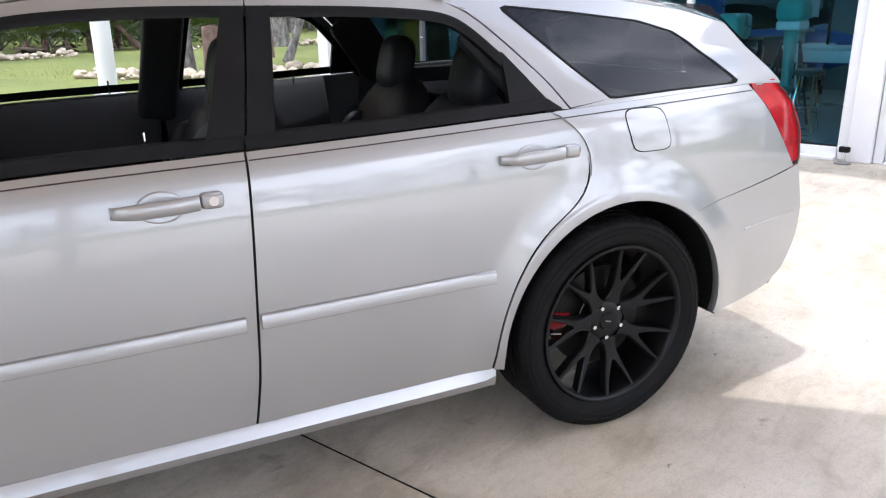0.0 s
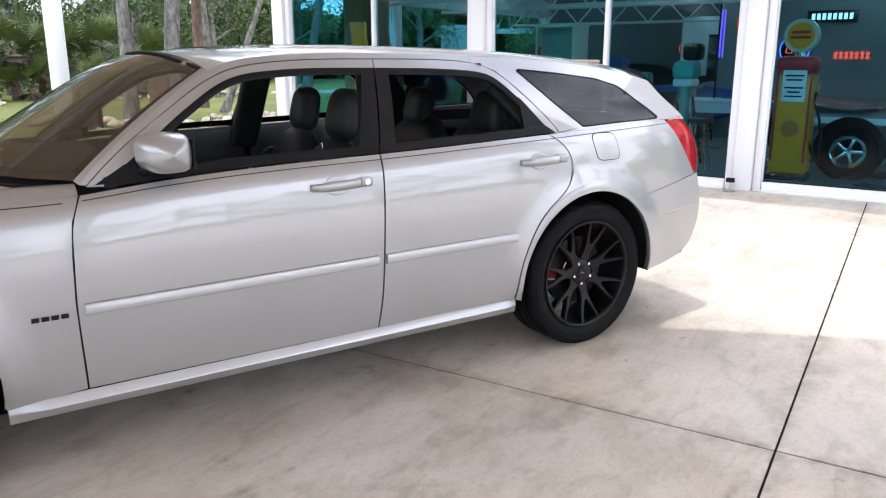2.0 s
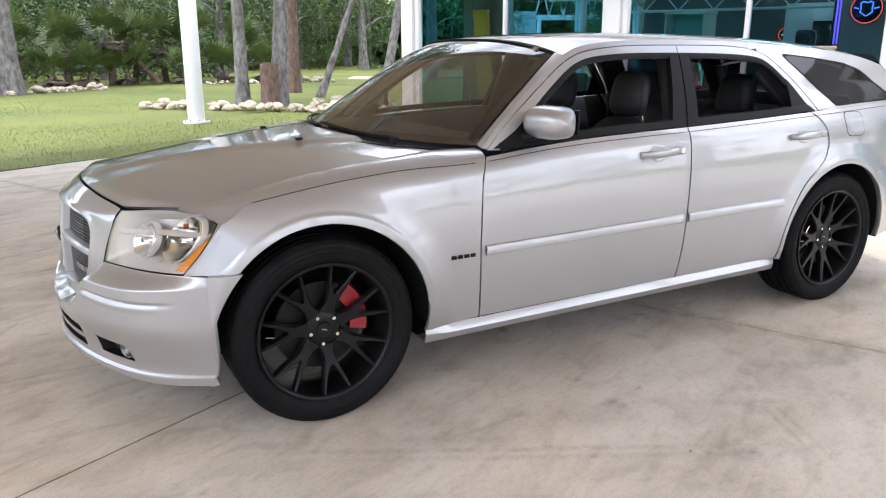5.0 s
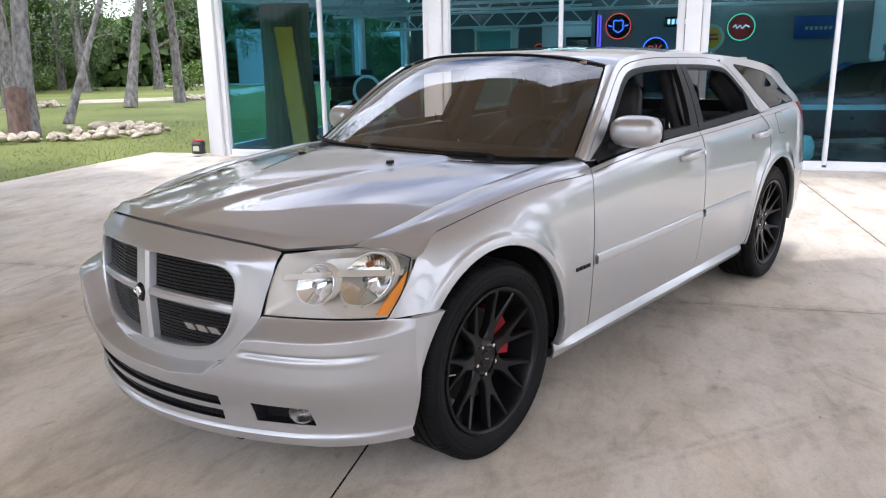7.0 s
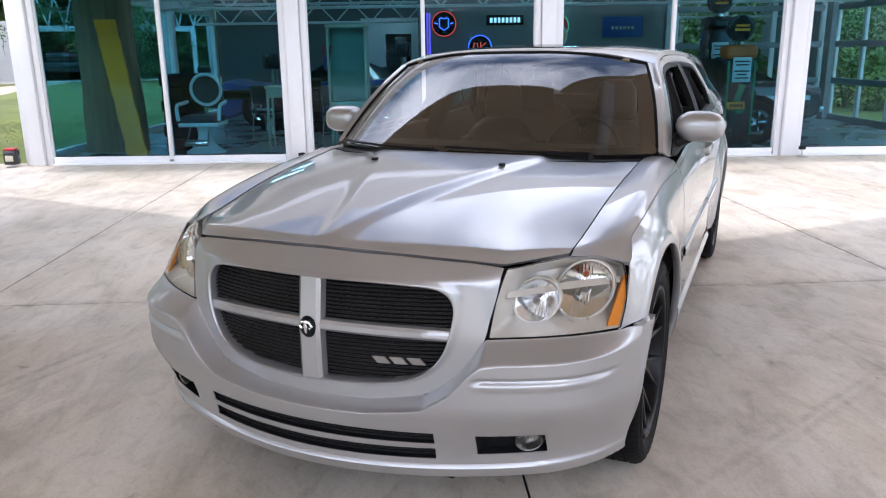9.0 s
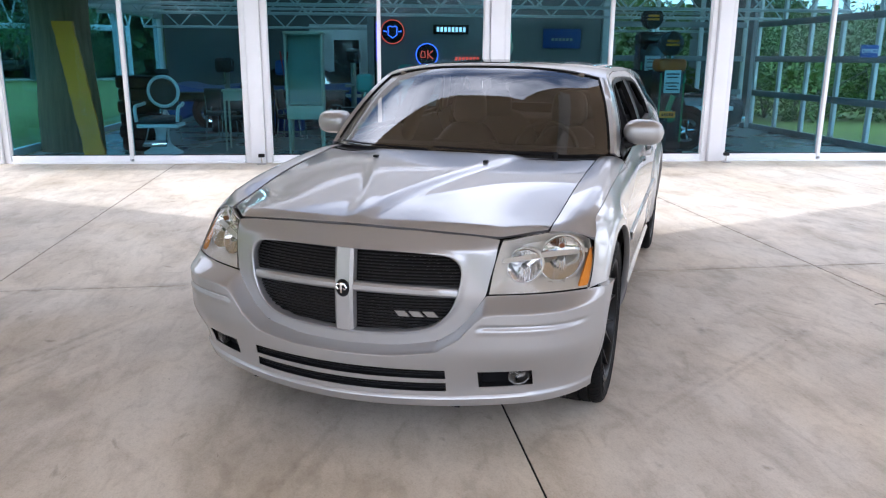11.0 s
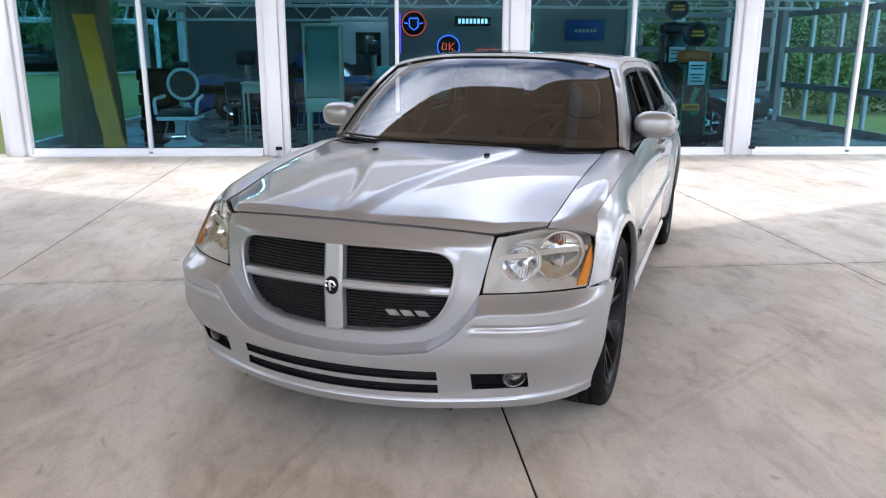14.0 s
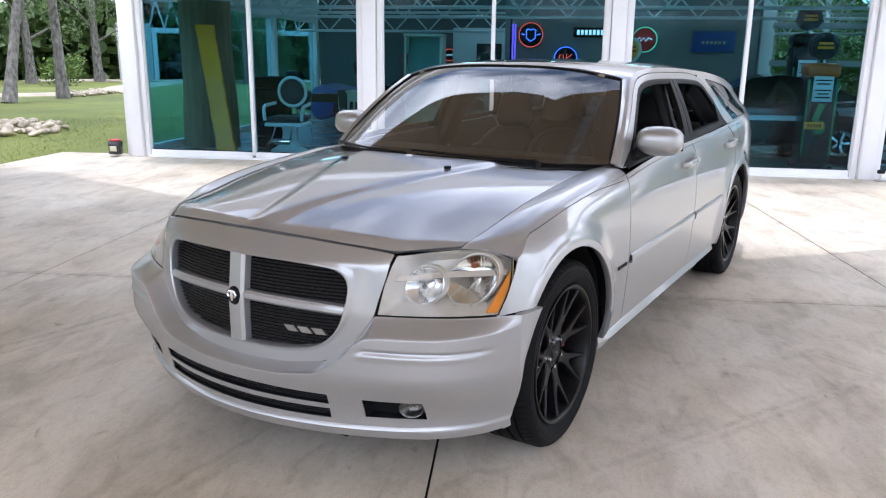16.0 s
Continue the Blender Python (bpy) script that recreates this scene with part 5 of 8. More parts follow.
# ---- headlamps
for s in (-1, 1):
    hl = new("headlamp")
    hl.parent = car
    tagged(hl, "clear headlamp with twin reflectors and amber corner")
    q = dict(b=[(0.527, 0.682), (0.68, 0.682), (0.858, 0.684)], t=[(0.556, 0.872), (0.63, 0.880), (0.70, 0.882), (0.77, 0.874), (0.836, 0.844)], l=[(0.527, 0.682), (0.538, 0.78), (0.556, 0.872)], r=[(0.858, 0.684), (0.860, 0.76), (0.836, 0.844)])
    g = coons(along(q["b"], 24), along(q["t"], 24), along(q["l"], 14), along(q["r"], 14, True)) * (s, 1)
    nose_sheet("lens", g, hl, M["cglass"], 0.0, 0.0)
    ring = np.concatenate([g[:, 0], g[-1, 1:], g[-2::-1, -1], g[0, -2::-1]])
    cen = g.reshape(-1, 2).mean(0)
    nose_sheet("lamp_seal", np.stack([ring + (cen - ring) * -0.012, ring + (cen - ring) * 0.010], 1), hl, M["seal"], -0.0005, 0.0)
    uu, vv = np.meshgrid(np.linspace(0, 1, g.shape[0]), np.linspace(0, 1, g.shape[1]), indexing="ij")
    deep = 0.008 + 0.100 * smooth(np.minimum(np.minimum(uu, 1 - uu) * 6, np.minimum(vv, 1 - vv) * 4))
    nose_sheet("housing", g, hl, M["lamp_inner"], deep, 0.0)
    p = np.stack([np.stack([front_x(ring[:, 0], ring[:, 1]) + o, ring[:, 0], ring[:, 1]], -1) for o in (0.001, 0.012)], 1)
    v, f = sheet(p, (0.6, 0, 0.6), 0)
    put("bezel", v, f, M["lamp_inner"], hl)
    # ledge across both bowls; its pale colour stands in for a highlight line
    gb = coons(along([(0.560, 0.790), (0.70, 0.797), (0.835, 0.797)], 20), along([(0.562, 0.805), (0.70, 0.813), (0.832, 0.810)], 20), along([(0.560, 0.790), (0.562, 0.805)], 5), along([(0.835, 0.797), (0.832, 0.810)], 5)) * (s, 1)
    nose_sheet("brow", gb, hl, M["lamp_inner"], 0.012 + 0.009 * np.linspace(0, 1, 5)[None, :], 0.004, label="pale ledge")
    for yc, zc, r in ((0.628, 0.768, 0.058), (0.744, 0.782, 0.074)):
        bowl = new("reflector")
        bowl.parent = hl
        tagged(bowl, "fluted chrome reflector bowl with bulb")
        x0 = float(front_x(yc, zc)) + 0.058
        sl = 0.5 * float(front_x(yc + 0.03, zc) - front_x(yc - 0.03, zc)) / 0.06
        sz = 0.7 * float(front_x(yc, zc + 0.03) - front_x(yc, zc - 0.03)) / 0.06
        fv, ff = [], []
        na, nr_ = 120, 11
        for i in range(na):
            a = 2 * math.pi * i / na
            for k in range(nr_):
                u = 0.16 + 0.84 * k / (nr_ - 1)
                yy = u * r * math.cos(a)
                fl = 0.0011 * math.sin(yy * 2 * math.pi / 0.0095) * (u < 0.97)
                fv.append((yy, -0.022 + 0.038 * u * u + fl, u * r * math.sin(a)))
        ff = [(i * nr_ + k, (i + 1) % na * nr_ + k, (i + 1) % na * nr_ + k + 1, i * nr_ + k + 1) for i in range(na) for k in range(nr_ - 1)]
        put("bowl", [(x0 - b + sl * a + sz * c, s * (yc + a), zc + c) for a, b, c in fv], ff, M["lamp_chrome"], bowl, "", 40)
        part("bulb", cyl_bm((x0 + 0.02, s * yc, zc), (x0 - 0.018, s * yc, zc), 0.015, 0.012, 14), M["chrome"], bowl)
        part("bulb_tip", cyl_bm((x0 - 0.018, s * yc, zc), (x0 - 0.026, s * yc, zc), 0.012, 0.006, 14), M["fog_bowl"], bowl)
        if r > 0.07:
            part("indicator_bulb", cyl_bm((x0 + 0.012, s * yc, zc + 0.046), (x0 - 0.006, s * yc, zc + 0.046), 0.011, 0.010, 14), M["amber_bulb"], bowl, "dull amber indicator bulb")
        rv_, rf_ = revolve([(r - 0.0008, 0.0), (r + 0.0004, 0.002), (r + 0.0014, 0.0015), (r + 0.002, -0.012)], 48)
        put("bulb_ring", [(x0 - 0.015 - b + sl * a + sz * c, s * (yc + a), zc + c) for a, b, c in rv_], rf_, M["chrome"], bowl)
        rv_, rf_ = revolve([(r + 0.003, 0.0), (r + 0.007, 0.001), (r + 0.008, -0.02)], 48)
        put("bowl_gap", [(x0 - 0.012 - b + sl * a + sz * c, s * (yc + a), zc + c) for a, b, c in rv_], rf_, M["lamp_inner"], bowl)
    ga = coons(along([(0.823, 0.690), (0.855, 0.688)], 6), along([(0.843, 0.812), (0.850, 0.812)], 6), along([(0.823, 0.690), (0.833, 0.745), (0.843, 0.812)], 10, True), along([(0.855, 0.688), (0.857, 0.75), (0.850, 0.812)], 10)) * (s, 1)
    nose_sheet("side_marker", ga, hl, M["amber"], 0.010, 0.012, label="amber side marker")

NOSE_FIX = Matrix.Translation((-0.006, 0, -0.013)) @ Matrix.Diagonal((1, 1.018, 1, 1))
for o in car.children:
    if o.name.split(".")[0] in ("nose", "grille", "headlamp"):
        o.matrix_basis = NOSE_FIX

# ---- tail
for s in (-1, 1):
    g = coons(along([(3.872, 0.826), (3.925, 0.835)], 6), along([(3.632, 1.130), (3.765, 1.135)], 6), along([(3.872, 0.826), (3.78, 0.94), (3.632, 1.130)], 18, True), along([(3.925, 0.835), (3.93, 0.92), (3.89, 1.02), (3.765, 1.135)], 18, True))
    x, z = g[..., 0], g[..., 1]
    w = np.minimum(half_width(np.minimum(x, 3.9), np.minimum(z, 1.09)), 0.9) - 0.02 * smooth((x - 3.75) / 0.2) - 0.25 * np.clip(z - 1.05, 0, 1) - 0.01
    v, f = sheet(np.stack([x, s * (w + 0.006), z], -1), MID, 0.03)
    put("tail_lamp", v, f, M["redlens"], car, "red tail lamp", 50)
    # rear bumper side
    zz = np.linspace(0.0, 1, 16)
    lo = [(3.452, 0.33), (3.60, 0.335), (3.78, 0.37), (3.88, 0.42)]
    hi = [(3.301, 0.7255), (3.54, 0.7645), (3.70, 0.7912), (3.90, 0.8245)]
    left = arc(WB, -5, 55, 16)
    right = [(3.88, 0.42), (3.935, 0.52), (3.945, 0.65), (3.90, 0.822)]
    g = coons(along(lo, 24), along(hi, 24), along(left, 16), along(right, 16, True))
    x, z = g[..., 0], g[..., 1]
    w = half_width(np.minimum(x, 3.95), z) + 0.004 * smooth((0.70 - z) / 0.02)
    v, f = sheet(np.stack([x, s * w, z], -1), MID, 0.012)
    put("rear_bumper_side", v, f, M["paint"], car, "silver rear bumper side", 50)
    xs = np.linspace(3.60, 3.90, 10)
    part("bumper_strip", tube([(a, s * (float(half_width(a, 0.63)) + 0.003), 0.628 + 0.06 * (a - 3.6)) for a in xs], 0.005, 6), M["paint"], car)
# tail, lofted across
tail_z = [(3.86, 0.36), (3.965, 0.50), (3.985, 0.66), (3.93, 0.80), (3.95, 0.84), (3.94, 0.95), (3.86, 1.08), (3.80, 1.12)]
tz = along(tail_z, 30)
g = np.zeros((30, 21, 3))
for j, t in enumerate(np.linspace(-1, 1, 21)):
    wid = half_width(np.minimum(tz[:, 0] - 0.05, 3.9), np.minimum(tz[:, 1], 1.09)) - 0.012
    g[:, j] = np.stack([tz[:, 0] + 0.055 * (1 - abs(t) ** 2.5) - 0.03, t * wid, tz[:, 1]], -1)
v, f = sheet(g, (1, 0, 0.8), 0)
put("tailgate", v, f, M["paint"], car, "silver tailgate and rear bumper", 60)
rg = along([(3.80, 1.12), (3.72, 1.24), (3.60, 1.35), (3.56, 1.385)], 12)
g = np.zeros((12, 13, 3))
for j, t in enumerate(np.linspace(-1, 1, 13)):
    wid = np.abs(upper_pt(rg, 1)[:, 1]) - 0.012
    g[:, j] = np.stack([rg[:, 0] + 0.06 * (1 - t * t), t * wid, rg[:, 1] + 0.02 * (1 - t * t) * smooth((rg[:, 1] - 1.25) / 0.1)], -1)
v, f = sheet(g, (1, 0, 0.8), 0)
put("rear_window", v, f, M["dglass"], car, "dark tinted tailgate window")
sp = np.array([[(x + 0.06 * (1 - (y / 0.62) ** 2), y, z - 0.012 - 0.075 * abs(y / 0.58) ** 2.5) for y in np.linspace(-0.55, 0.55, 17)] for x, z in ((3.52, 1.398), (3.62, 1.395), (3.70, 1.378), (3.705, 1.366), (3.60, 1.352), (3.54, 1.360))])
v, f = sheet(sp, (3.6, 0, 1.37), 0)
put("roof_spoiler", v, f, M["paint"], car, "silver roof spoiler", 60)

# ---- underside
g = np.array([[(x, y, 0.25 + 0.02 * abs(y)) for y in (-0.86, 0, 0.86)] for x in (0.42, 1.2, 2.0, 2.63)])
v, f = sheet(g, (1.5, 0, 5), 0.0)
put("underbody", v, f, M["dark"], car, "black underbody")
bm = box_bm((-0.08, 0, 0.245), (0.96, 1.20, 0.02), 0.008)
box_bm((-0.66, 0, 0.235), (0.24, 0.90, 0.02), 0.008, bm=bm)
box_bm((-0.50, 0, 0.243), (0.14, 1.45, 0.02), 0.008, bm=bm)
part("undertray", bm, M["dark"], car)
part("engine_bay", box_bm((-0.06, 0, 0.55), (1.1, 1.1, 0.55), 0.05), M["dark"], car)
part("boot_floor", box_bm((3.2, 0, 0.58), (1.35, 1.08, 0.55), 0.05), M["dark"], car)

# ---- door mirrors
for s in (-1, 1):
    mr = new("door_mirror")
    mr.parent = car
    tagged(mr, "silver door mirror with black foot")
    v, f = [], []
    rows = 22
    for i in range(rows):
        t = i / (rows - 1)
        yy = 0.828 + 0.217 * t
        k = (1 - abs(2 * t - 1) ** 3.2) ** 0.5 if 0 < i < rows - 1 else 0.05
        hz, hx = 0.070 * k, 0.060 * k
        for j in range(20):
            a = 2 * math.pi * j / 20
            cx, cz = math.cos(a), math.sin(a)
            px = 1.012 + hx * np.sign(cx) * abs(cx) ** (0.42 if cx > 0 else 0.85) * (1.50 if cx > 0 else 1.32)
            pz = 1.128 + 0.004 * (1 - t) + hz * np.sign(cz) * abs(cz) ** 0.7
            v.append((px + 0.03 * (t - 0.5), s * yy, pz))
    for i in range(rows - 1):
        for j in range(20):
            f.append((i * 20 + j, i * 20 + (j + 1) % 20, i * 20 + 20 + (j + 1) % 20, i * 20 + 20 + j))
    f += [tuple(range(20)), tuple(range(rows * 20 - 1, rows * 20 - 21, -1))]
    put("shell", v, f, M["paint"], mr, "silver mirror shell", 60)
    part("bezel", box_bm((1.100, s * 0.940, 1.130), (0.010, 0.176, 0.104), 0.004, 2, pose(0, 0, 0)), M["trim"], mr, "black mirror bezel")
    part("mirror_glass", box_bm((1.1055, s * 0.940, 1.130), (0.002, 0.158, 0.088), 0.0008, 1), M["chrome"], mr, "mirror glass")
    part("foot", tube([(0.95, s * 0.80, 1.055), (0.97, s * 0.85, 1.062), (0.99, s * 0.90, 1.08)], [0.030, 0.024, 0.02], 10), M["trim"], mr)

# ---- wheels


M["disc"] = pbr("dull_brake_disc", (0.022, 0.021, 0.020), 0.5, 0.8, 0.2, 9, 200)


def make_wheel():
    w = new("wheel")
    # tyre: bulged section with tread grooves
    tv, tf = revolve([(0.268, -0.100), (0.281, -0.112), (0.302, -0.123), (0.330, -0.127), (0.352, -0.122), (0.366, -0.110), (0.3715, -0.095), (0.3725, -0.078), (0.364, -0.077), (0.364, -0.067), (0.373, -0.066), (0.374, -0.036), (0.365, -0.035), (0.365, -0.023), (0.374, -0.022), (0.374, 0.022), (0.365, 0.023), (0.365, 0.035), (0.374, 0.036), (0.373, 0.066), (0.364, 0.067), (0.364, 0.077), (0.3725, 0.078), (0.3715, 0.095), (0.366, 0.110), (0.352, 0.122), (0.330, 0.127), (0.300, 0.122), (0.276, 0.108), (0.262, 0.098)], 96)
    ty = put("tyre", tv, tf, M["tyre"], w, "black low-profile tyre", 30)
    # sidewall ribs and raised bars in place of the maker's lettering
    rb = [revolve([(r, -0.1265 - h), (r + 0.002, -0.1285 - h), (r + 0.004, -0.1265 - h)], 72) for r, h in ((0.318, -0.001), (0.337, -0.0005))]
    for v_, f_ in rb:
        put("sidewall_rib", v_, f_, M["tyre"], ty)
    bm = None
    for a in np.linspace(40, 80, 8):
        m = Matrix.Rotation(radians(90 - a), 4, "Y")
        bm = box_bm((0, 0, 0), (0.017, 0.003, 0.013), 0.001, 1, m @ Matrix.Translation((0, -0.1268, 0.327)), bm)
    tagged(part("sidewall_mark", bm, M["tyre"], ty), kind="stuff")
    # shoulder blocks
    v, f = [], []
    for k in range(80):
        a0, a1 = 2 * math.pi * (k + 0.10) / 80, 2 * math.pi * (k + 0.88) / 80
        for sgn in (-1, 1):
            i0 = len(v)
            for r, y in ((0.3745, 0.080), (0.3735, 0.097), (0.367, 0.1115), (0.356, 0.1210)):
                for a in (a0, a1):
                    v.append((r * math.cos(a), sgn * y, r * math.sin(a)))
            for q in range(3):
                f.append((i0 + 2 * q, i0 + 2 * q + 1, i0 + 2 * q + 3, i0 + 2 * q + 2))
            j0 = len(v)
            for r, y in ((0.364, 0.080), (0.364, 0.097), (0.360, 0.1105), (0.350, 0.120)):
                for a in (a0, a1):
                    v.append((r * math.cos(a), sgn * y, r * math.sin(a)))
            for q in range(3):
                for e in (0, 1):
                    f.append((i0 + 2 * q + e, i0 + 2 * q + 2 + e, j0 + 2 * q + 2 + e, j0 + 2 * q + e))
    tagged(put("tread", v, f, M["tyre"], ty, "", 30), kind="stuff")
    # rim barrel and lip
    rv, rf = revolve([(0.274, -0.106), (0.279, -0.114), (0.277, -0.120), (0.270, -0.121), (0.264, -0.116), (0.260, -0.104), (0.254, -0.070), (0.246, 0.0), (0.252, 0.09), (0.268, 0.108)], 72)
    rim = put("rim", rv, rf, M["rim"], w, "satin black alloy rim", 50)

    # forked spokes: each tine follows an outer and an inner edge from hub to lip
    rs = np.r_[np.linspace(0.066, 0.146, 11), 0.151, np.linspace(0.168, 0.272, 8)]
    outer_e = spline([0.066, 0.082, 0.102, 0.122, 0.15, 0.20, 0.274], [0.0345, 0.0275, 0.0228, 0.0232, 0.0295, 0.0440, 0.0650])
    inner_e = np.interp(rs, [0.066, 0.146, 0.151, 0.168, 0.20, 0.274], [0.0, 0.0, 0.004, 0.0125, 0.0270, 0.0530])
    face_y = np.interp(rs, [0.066, 0.11, 0.15, 0.22, 0.272], [-0.072, -0.078, -0.086, -0.101, -0.114])
    for k in range(7):
        a = radians(90 + k * 360 / 7)
        ur, ut = np.array((math.cos(a), math.sin(a))), np.array((-math.sin(a), math.cos(a)))
        v, f = [], []
        for e in (-1, 1):
            i0 = len(v)
            for r, wo, wi, yy in zip(rs, outer_e(rs), inner_e, face_y):
                b_ = min(0.004, (wo - wi) * 0.3)
                bi = b_ if wi > 0 else 0.0
                for off, dy in ((wo, 0.036), (wo, 0.005), (wo - b_, 0.0), (wi + bi, 0.0), (wi, 0.005 if wi > 0 else 0.0), (wi, 0.036)):
                    q = ur * r + ut * e * off
                    v.append((q[0], yy + dy, q[1]))
            for q in range(len(rs) - 1):
                for j in range(6):
                    face = (i0 + q * 6 + j, i0 + q * 6 + (j + 1) % 6, i0 + q * 6 + 6 + (j + 1) % 6, i0 + q * 6 + 6 + j)
                    f.append(face if e > 0 else face[::-1])
        put("spoke", v, f, M["rim"], rim, "", 30)
    hv, hf = revolve([(0.0, -0.078), (0.028, -0.078), (0.031, -0.072), (0.033, -0.070), (0.062, -0.070), (0.074, -0.062), (0.078, -0.02)], 40)
    hubp = put("hub", hv, hf, M["rim"], w, "", 40)
    part("centre_mark", box_bm((0, -0.079, 0), (0.024, 0.002, 0.005), 0.0008, 1, pose(0, 0, 0, 0, 0, 0)), M["steel"], hubp)
    for k in range(5):
        a = radians(64 + 72 * k)
        part("lug_nut", cyl_bm((0.0575 * math.cos(a), -0.058, 0.0575 * math.sin(a)), (0.0575 * math.cos(a), -0.082, 0.0575 * math.sin(a)), 0.0095, 0.0075, 6), M["chrome"], hubp, "chrome lug nut")
    a = radians(195)
    part("valve", cyl_bm((0.235 * math.cos(a), -0.085, 0.235 * math.sin(a)), (0.205 * math.cos(a), -0.098, 0.205 * math.sin(a)), 0.003, n=8), M["steel"], rim)
    dv, df = revolve([(0.07, 0.0), (0.075, -0.012), (0.178, -0.012), (0.178, 0.014), (0.07, 0.014)], 56)
    put("brake_disc", dv, df, M["disc"], w, "steel brake disc")
    cv = []
    for r, y in ((0.125, -0.035), (0.195, -0.035), (0.205, -0.02), (0.205, 0.045), (0.125, 0.045)):
        cv.append((r, y))
    v, f = [], []
    angs = np.linspace(-33, 31, 12)
    for a in angs:
        for r, y in cv:
            v.append((r * math.cos(radians(a)), y, r * math.sin(radians(a))))
    for i in range(11):
        for j in range(5):
            f.append((i * 5 + j, i * 5 + (j + 1) % 5, i * 5 + 5 + (j + 1) % 5, i * 5 + 5 + j))
    f += [tuple(range(5)), tuple(range(59, 54, -1))]
    put("brake_caliper", v, f, M["caliper"], w, "red brake caliper")
    return w


whl = make_wheel()
whl.parent = car
wheels = [whl] + [copy_thing(whl, Matrix.Identity(4)) for _ in range(3)]
for o, (x, s, turn) in zip(wheels, ((0.01, -1, 18), (WB, -1, 16), (0.01, 1, 30), (WB, 1, 50))):
    o.matrix_basis = pose(x, s * 0.797, HUB_Z, 0, 0, 0 if s < 0 else 180) @ pose(0, 0, 0, 0, turn, 0)
    if s < 0:
        for c in o.children:
            if c.name.startswith("brake_caliper"):
                c.matrix_basis = pose(0, 0, 0, 0, -turn + (-20 if x < 1 else 184), 0) @ (Matrix.Identity(4) if x < 1 else Matrix.Translation((0.012, 0, 0)) @ Matrix.Diagonal((1, 0.6, 0.30, 1)))

# ---- cabin
part("cabin_floor", box_bm((1.7, 0, 0.36), (2.3, 1.5, 0.12), 0.02), M["cabin"], car)
part("dashboard", box_bm((0.80, 0, 0.93), (0.42, 1.44, 0.22), 0.07, 4), M["cabin"], car, "black dashboard")
part("headliner", box_bm((2.3, 0, 1.425), (2.2, 1.14, 0.02), 0.01), M["headliner"], car, "beige headliner")
sw = new("steering_wheel")
sw.parent = car
tagged(sw, "black steering wheel")
ring = [(1.12 + 0.07 * math.sin(a), -0.37 + 0.19 * math.cos(a), 0.98 + 0.175 * math.sin(a)) for a in np.linspace(0, 2 * math.pi, 33)]
part("rim_ring", tube(ring, 0.014, 8), M["cabin"], sw)
part("boss", box_bm((1.10, -0.37, 0.97), (0.07, 0.16, 0.13), 0.03, 3, pose(0, 0, 0, 0, 20, 0)), M["cabin"], sw)
for s in (-1, 1):
    part("wheel_spoke", tube([(1.11, -0.37 + s * 0.06, 0.975), (1.12, -0.37 + s * 0.185, 0.98)], 0.014, 8), M["cabin"], sw)


def pad(bottom, top, half, thick, n=14, k=22, square=0.55):
    """Upholstered pad between two points, with rounded ends and a half width given along it."""
    b, t = np.array(bottom, float), np.array(top, float)
    d = (t - b) / np.linalg.norm(t - b)
    nx = np.array((d[2], 0, -d[0]))
    v, f = [], []
    for i in range(n):
        u = 0.5 - 0.5 * math.cos(math.pi * i / (n - 1))
        e = max(0.04, (1 - abs(2 * u - 1) ** 4) ** 0.5)
        c = b + (t - b) * u
        for j in range(k):
            a = 2 * math.pi * j / k
            ca, sa = math.cos(a), math.sin(a)
            q = c + nx * thick / 2 * e * np.sign(ca) * abs(ca) ** square + np.array((0, half(u) * (0.35 + 0.65 * e) * np.sign(sa) * abs(sa) ** square, 0))
            v.append(tuple(q))
    for i in range(n - 1):
        for j in range(k):
            f.append((i * k + j, i * k + (j + 1) % k, i * k + k + (j + 1) % k, i * k + k + j))
    return v, f + [tuple(range(k))[::-1], tuple(range((n - 1) * k, n * k))]


def seat(x, y, wide, rest, parent=car, name="front_seat", top=1.07, head=1.175):
    t = new(name)
    t.parent = parent
    tagged(t, "black leather seat")
    w = wide / 2
    part("cushion", box_bm((x - 0.14, y, 0.62), (0.54, wide, 0.20), 0.075, 5), M["leather"], t)
    lean = 0.11 if name == "front_seat" else 0.16
    for yb in ((y,) if wide < 1 else (y - w / 2, y + w / 2)):
        wb = w if wide < 1 else w / 2
        v, f = pad((x + 0.12, yb, 0.60), (x + 0.19 + lean, yb, top), lambda u: wb * (0.97 - 0.30 * smooth((u - 0.55) / 0.45)), 0.17)
        put("backrest", v, f, M["leather"], t, "", 60)
    for s in (-1, 1):
        v, f = pad((x + 0.08, y + s * w * 0.80, 0.62), (x + 0.20, y + s * w * 0.76, 0.95), lambda u: 0.055, 0.15)
        put("bolster", v, f, M["leather"], t, "", 60)
    for yy in rest:
        v, f = pad((x + 0.285, yy, head - 0.118), (x + 0.335, yy, head + 0.118), lambda u: 0.132 - 0.022 * u, 0.125, 14, 22, 0.75)
        put("headrest", v, f, M["leather"], t, "", 60)
        for s in (-1, 1):
            part("headrest_rod", cyl_bm((x + 0.27, yy + s * 0.055, top - 0.05), (x + 0.30, yy + s * 0.055, head - 0.06), 0.006, n=8), M["trim"], t)
    return t


